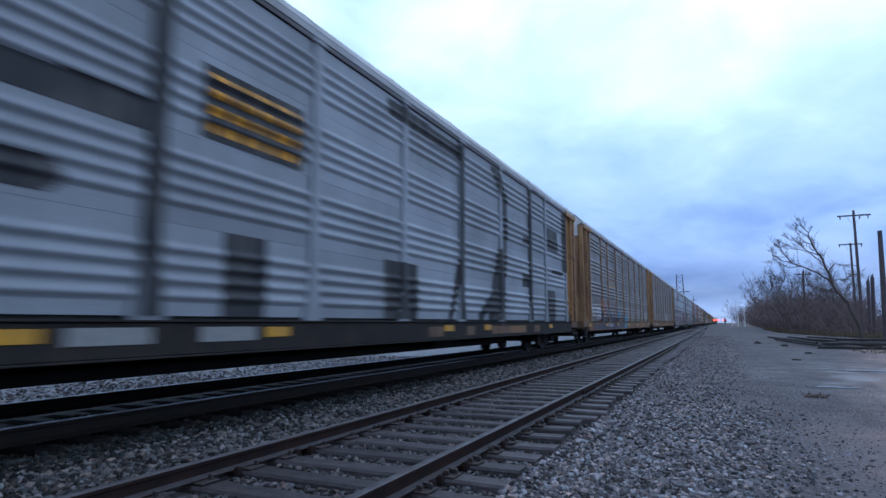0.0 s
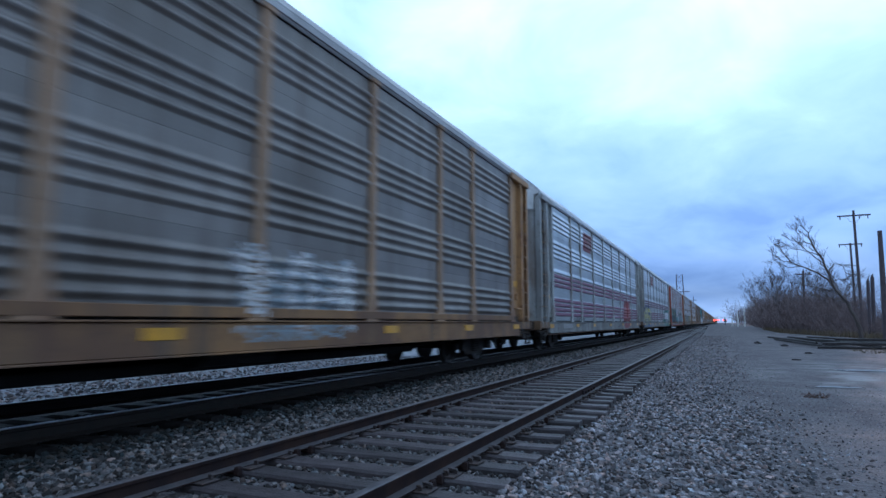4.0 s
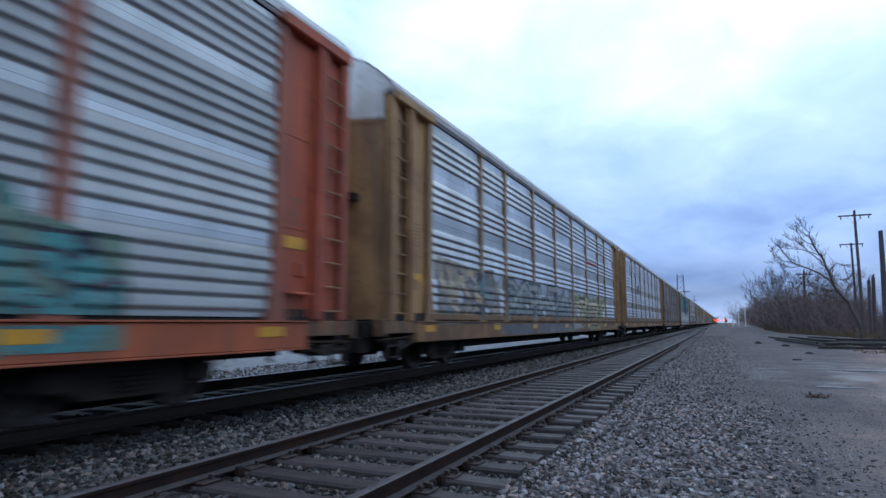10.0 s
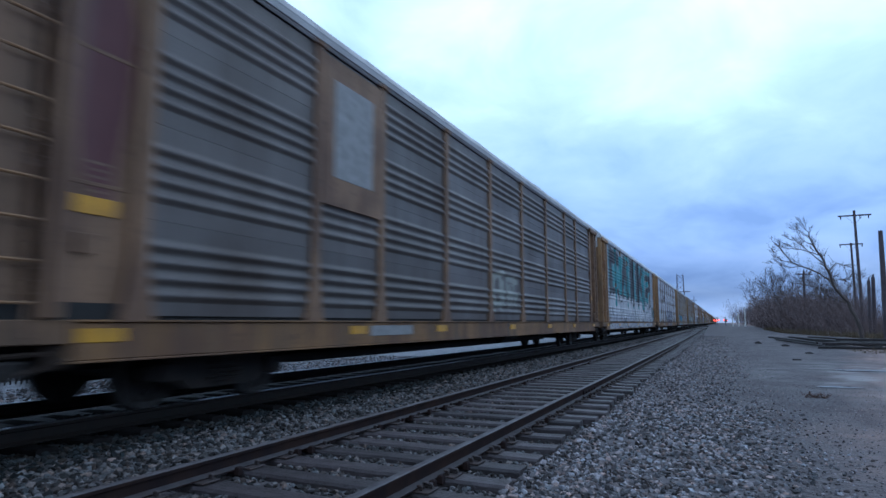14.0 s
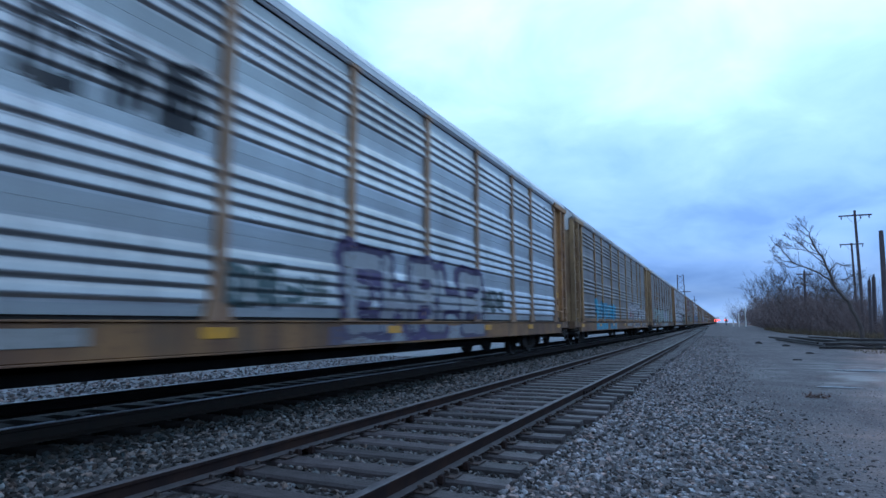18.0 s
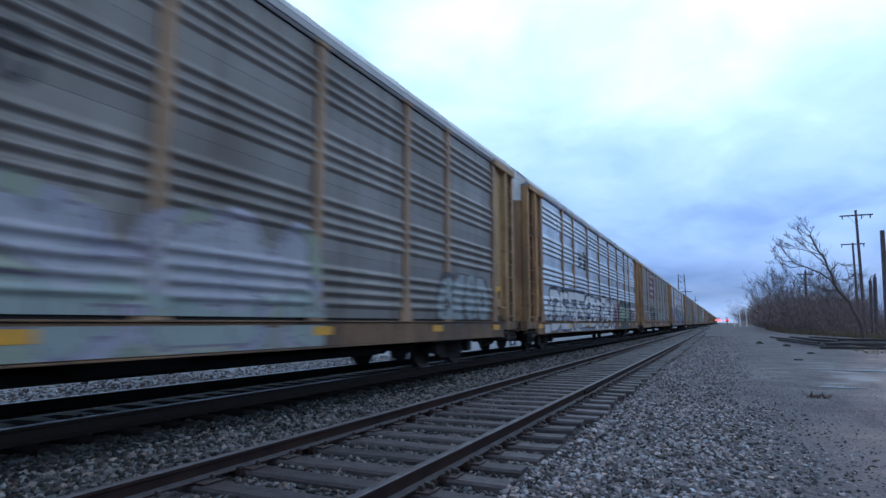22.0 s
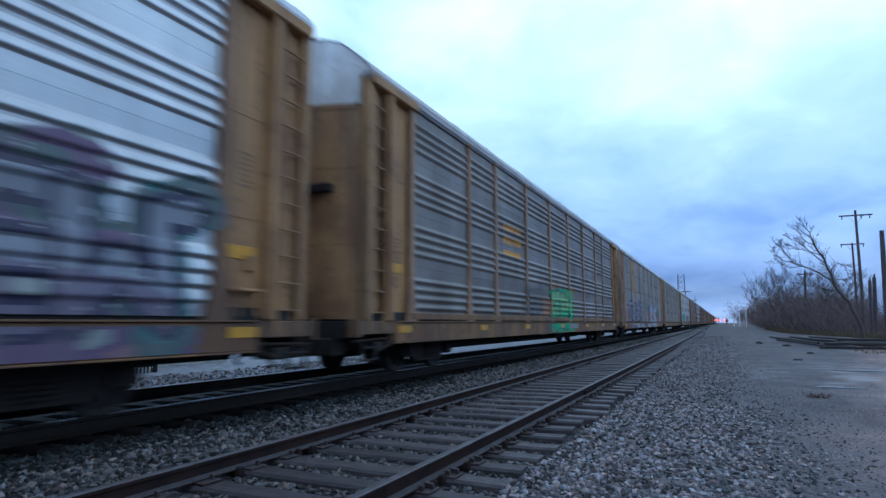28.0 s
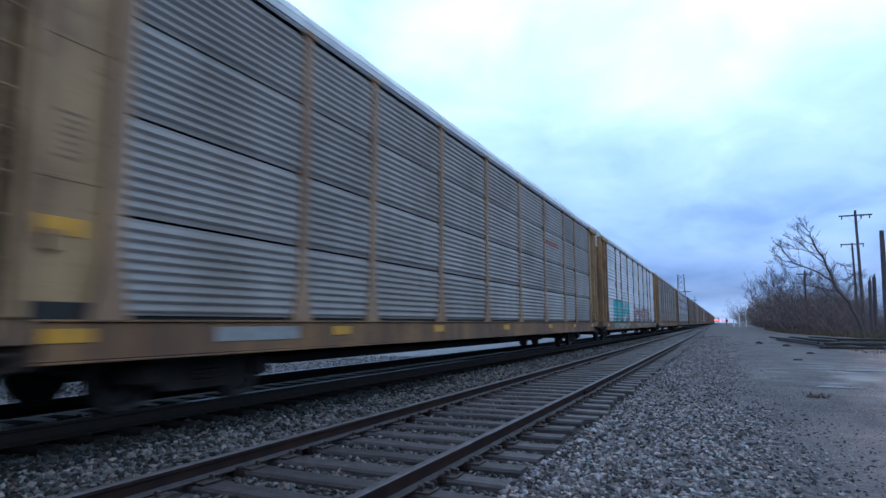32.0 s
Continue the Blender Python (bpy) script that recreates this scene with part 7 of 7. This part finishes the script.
def build_small():
    rng = random.Random(41)
    # shallow puddles
    water = material("puddle_water", (0.05, 0.05, 0.052), (0.07, 0.068, 0.066), rough=0.3, scale=3, bump=0.0)
    for x, y, a, b in ((1.9, 13.6, 0.34, 0.13), (3.2, 18.6, 0.6, 0.22), (4.6, 19.6, 0.7, 0.26)):
        n = 28
        ring = []
        for i in range(n):
            t = 2 * math.pi * i / n
            w = 1 + 0.22 * math.sin(3 * t + x) + 0.15 * math.sin(5 * t + y)
            ring.append((a * w * math.cos(t), b * w * math.sin(t), 0))
        me = Shape().add(ring, [tuple(range(n))]).mesh("puddle", water)
        ob = new("puddle", me)
        ob.matrix_basis = pose(x, y, bed_height(x, y) + 0.014)
        tagged(ob, "shallow rain puddle on the packed dirt", "puddle", "puddles", kind="structure")
    # white marker posts
    for x, y, h, r in ((6.35, 200.0, 5.5, 0.20), (4.55, 200.0, 3.9, 0.16), (3.1, 205.0, 2.2, 0.16)):
        p = thing("marker_post", pose(x, y, -0.05), "plain white post beside the line", "post", "white posts")
        part("shaft", Shape().tube((0, 0, 0), (0, 0, h), r, r, 8).tube((0, 0, h), (0, 0, h + 0.15), r, 0.03, 8), m_whitepost, p)
    # level crossing far down the line, its red lamps lit
    red = glow("red_lamp", (1.0, 0.06, 0.03), 7.0)
    for x, y, s in ((-1.6, 300.0, 1), (1.6, 300.0, -1), (-2.6, 318.0, 1)):
        c = thing("crossing_signal", pose(x, y, 0), "level crossing signal with lit red lamps", "crossing signal", "crossing signals")
        part("mast", Shape().tube((0, 0, -0.1), (0, 0, 3.6), 0.08, 0.07, 8), m_iron, c)
        part("arm", Shape().chamfered(-0.6, 0.6, -0.05, 0.05, 2.2, 2.32, 0.01), m_iron, c)
        for d in (-0.5, 0.5):
            hood = part("lamp_hood", Shape().tube((d, 0.1, 2.25), (d, -0.04, 2.25), 0.33, n=14), m_iron, c)
            part("lamp", Shape().tube((d, -0.05, 2.25), (d, -0.09, 2.25), 0.27, n=14), red, hood, "lit red lamp")
        for a in (-45, 45):
            part("crossbuck", Shape().chamfered(-0.6, 0.6, -0.02, 0.02, -0.11, 0.11, 0.005), m_whitepost, c, at=pose(0, -0.1, 3.2, 0, a, 0))
    box = thing("signal_box", pose(1.75, 300.0, 0), "dark trackside signal head", "signal")
    part("mast", Shape().tube((0, 0, -0.1), (0, 0, 1.4), 0.08, n=8), m_iron, box)
    part("head", Shape().chamfered(-0.5, 0.5, -0.3, 0.3, 1.4, 2.6, 0.05), m_iron, box)
    # lattice tower far off beyond the train
    t = thing("lattice_tower", pose(-22.0, 400.0, 0), "thin steel lattice tower far beyond the train", "tower")
    for sx in (-1.7, 1.7):
        for sy in (-1.7, 1.7):
            part("leg", Shape().tube((sx * 1.5, sy * 1.5, -0.2), (sx, sy, 30.5), 0.22, 0.18, 5), m_pole, t)
    for i in range(9):
        z = 3.3 * i + 1
        w = 1.7 * (1.5 - 0.5 * z / 30.5)
        part("brace", Shape().tube((-w, -w, z), (w, -w, z + 3.3), 0.09, n=4), m_pole, t)
        part("brace", Shape().tube((w, -w, z), (-w, -w, z + 3.3), 0.09, n=4), m_pole, t)
    part("crossarm", Shape().chamfered(-1.7, 5.5, -0.2, 0.2, 19.8, 20.2, 0.02), m_pole, t)
    m = thing("mast", pose(-14.6, 400.0, 0), "slim far mast beyond the train", "mast")
    part("pole", Shape().tube((0, 0, -0.2), (0, 0, 17.0), 0.25, 0.15, 6), m_pole, m)
    part("crossarm", Shape().chamfered(-1.6, 1.6, -0.1, 0.1, 14.6, 14.9, 0.02), m_pole, m)
    # iron fence on the far side of the main
    # added pale slab, standing in for the unidentified bright background behind the fence
    backdrop = thing("pale_backdrop", pose(-14.6, 0.0, 0), "plain pale backdrop added beyond the fence", "wall")
    part("face", Shape().chamfered(-0.1, 0.1, 4.0, 15.0, -0.1, 1.5, 0.02), m_whitepost, backdrop)
    f = thing("iron_fence", pose(-13.0, 5.0, 0), "black iron picket fence on the far side", "fence")
    for z in (0.15, 1.55):
        part("rail", Shape().chamfered(-0.02, 0.02, 0, 6.0, z - 0.02, z + 0.02, 0.004), m_iron, f)
    picket = Shape().chamfered(-0.012, 0.012, -0.012, 0.012, -0.1, 1.7, 0.004).tube((0, 0, 1.7), (0, 0, 1.82), 0.014, 0.002, 4).mesh("picket", m_iron)
    for i in range(56):
        part("picket", picket, None, f, at=pose(0, 0.07 + 0.106 * i, 0))
    for i in range(4):
        part("fence_post", Shape().chamfered(-0.04, 0.04, -0.04, 0.04, -0.15, 1.85, 0.008), m_iron, f, at=pose(0, 2.0 * i, 0))
    # odd lumps on the dirt
    for x, y, w in ((2.9, 36.0, 0.35), (3.1, 28.0, 0.3), (1.9, 40.0, 0.4), (2.2, 23.0, 0.25), (0.9, 9.0, 0.07), (1.6, 7.2, 0.06), (1.1, 6.4, 0.05)):
        sh, faces = stone_shapes(1, np.random.default_rng(int(x * 100)))
        ob = new("lump", Shape().add([tuple(p * w * np.array((0.6, 0.35, 0.3))) for p in sh[0]], [tuple(q) for q in faces]).mesh("lump", m_log))
        ob.matrix_basis = pose(x, y, bed_height(x, y) + 0.05 * w)
        tagged(ob, "dark lump of debris on the dirt", "debris", "debris")


build_poles()
build_leaning_tree()
build_brush()
build_timber()
build_small()


def motions():
    for k, car in TRAIN:
        walk(car, [(t, car_pose(k, t)) for t in range(0, 33, 2)])
    # every wheelset turns alike, so the pairs share their keys
    count = int(SECONDS * FPS)
    for d, wheels in WHEELS.items():
        lead = wheels[0]
        walk(lead, [(i / FPS, pose(0, d * 0.89, WHEEL_R, math.degrees(travelled(i / FPS) / WHEEL_R) % 360.0)) for i in range(count + 1)])
        act, slot = lead.animation_data.action, lead.animation_data.action_slot
        for w in wheels[1:]:
            w.rotation_mode = "QUATERNION"
            keys = w.animation_data_create()
            keys.action = act
            keys.action_slot = slot


motions()
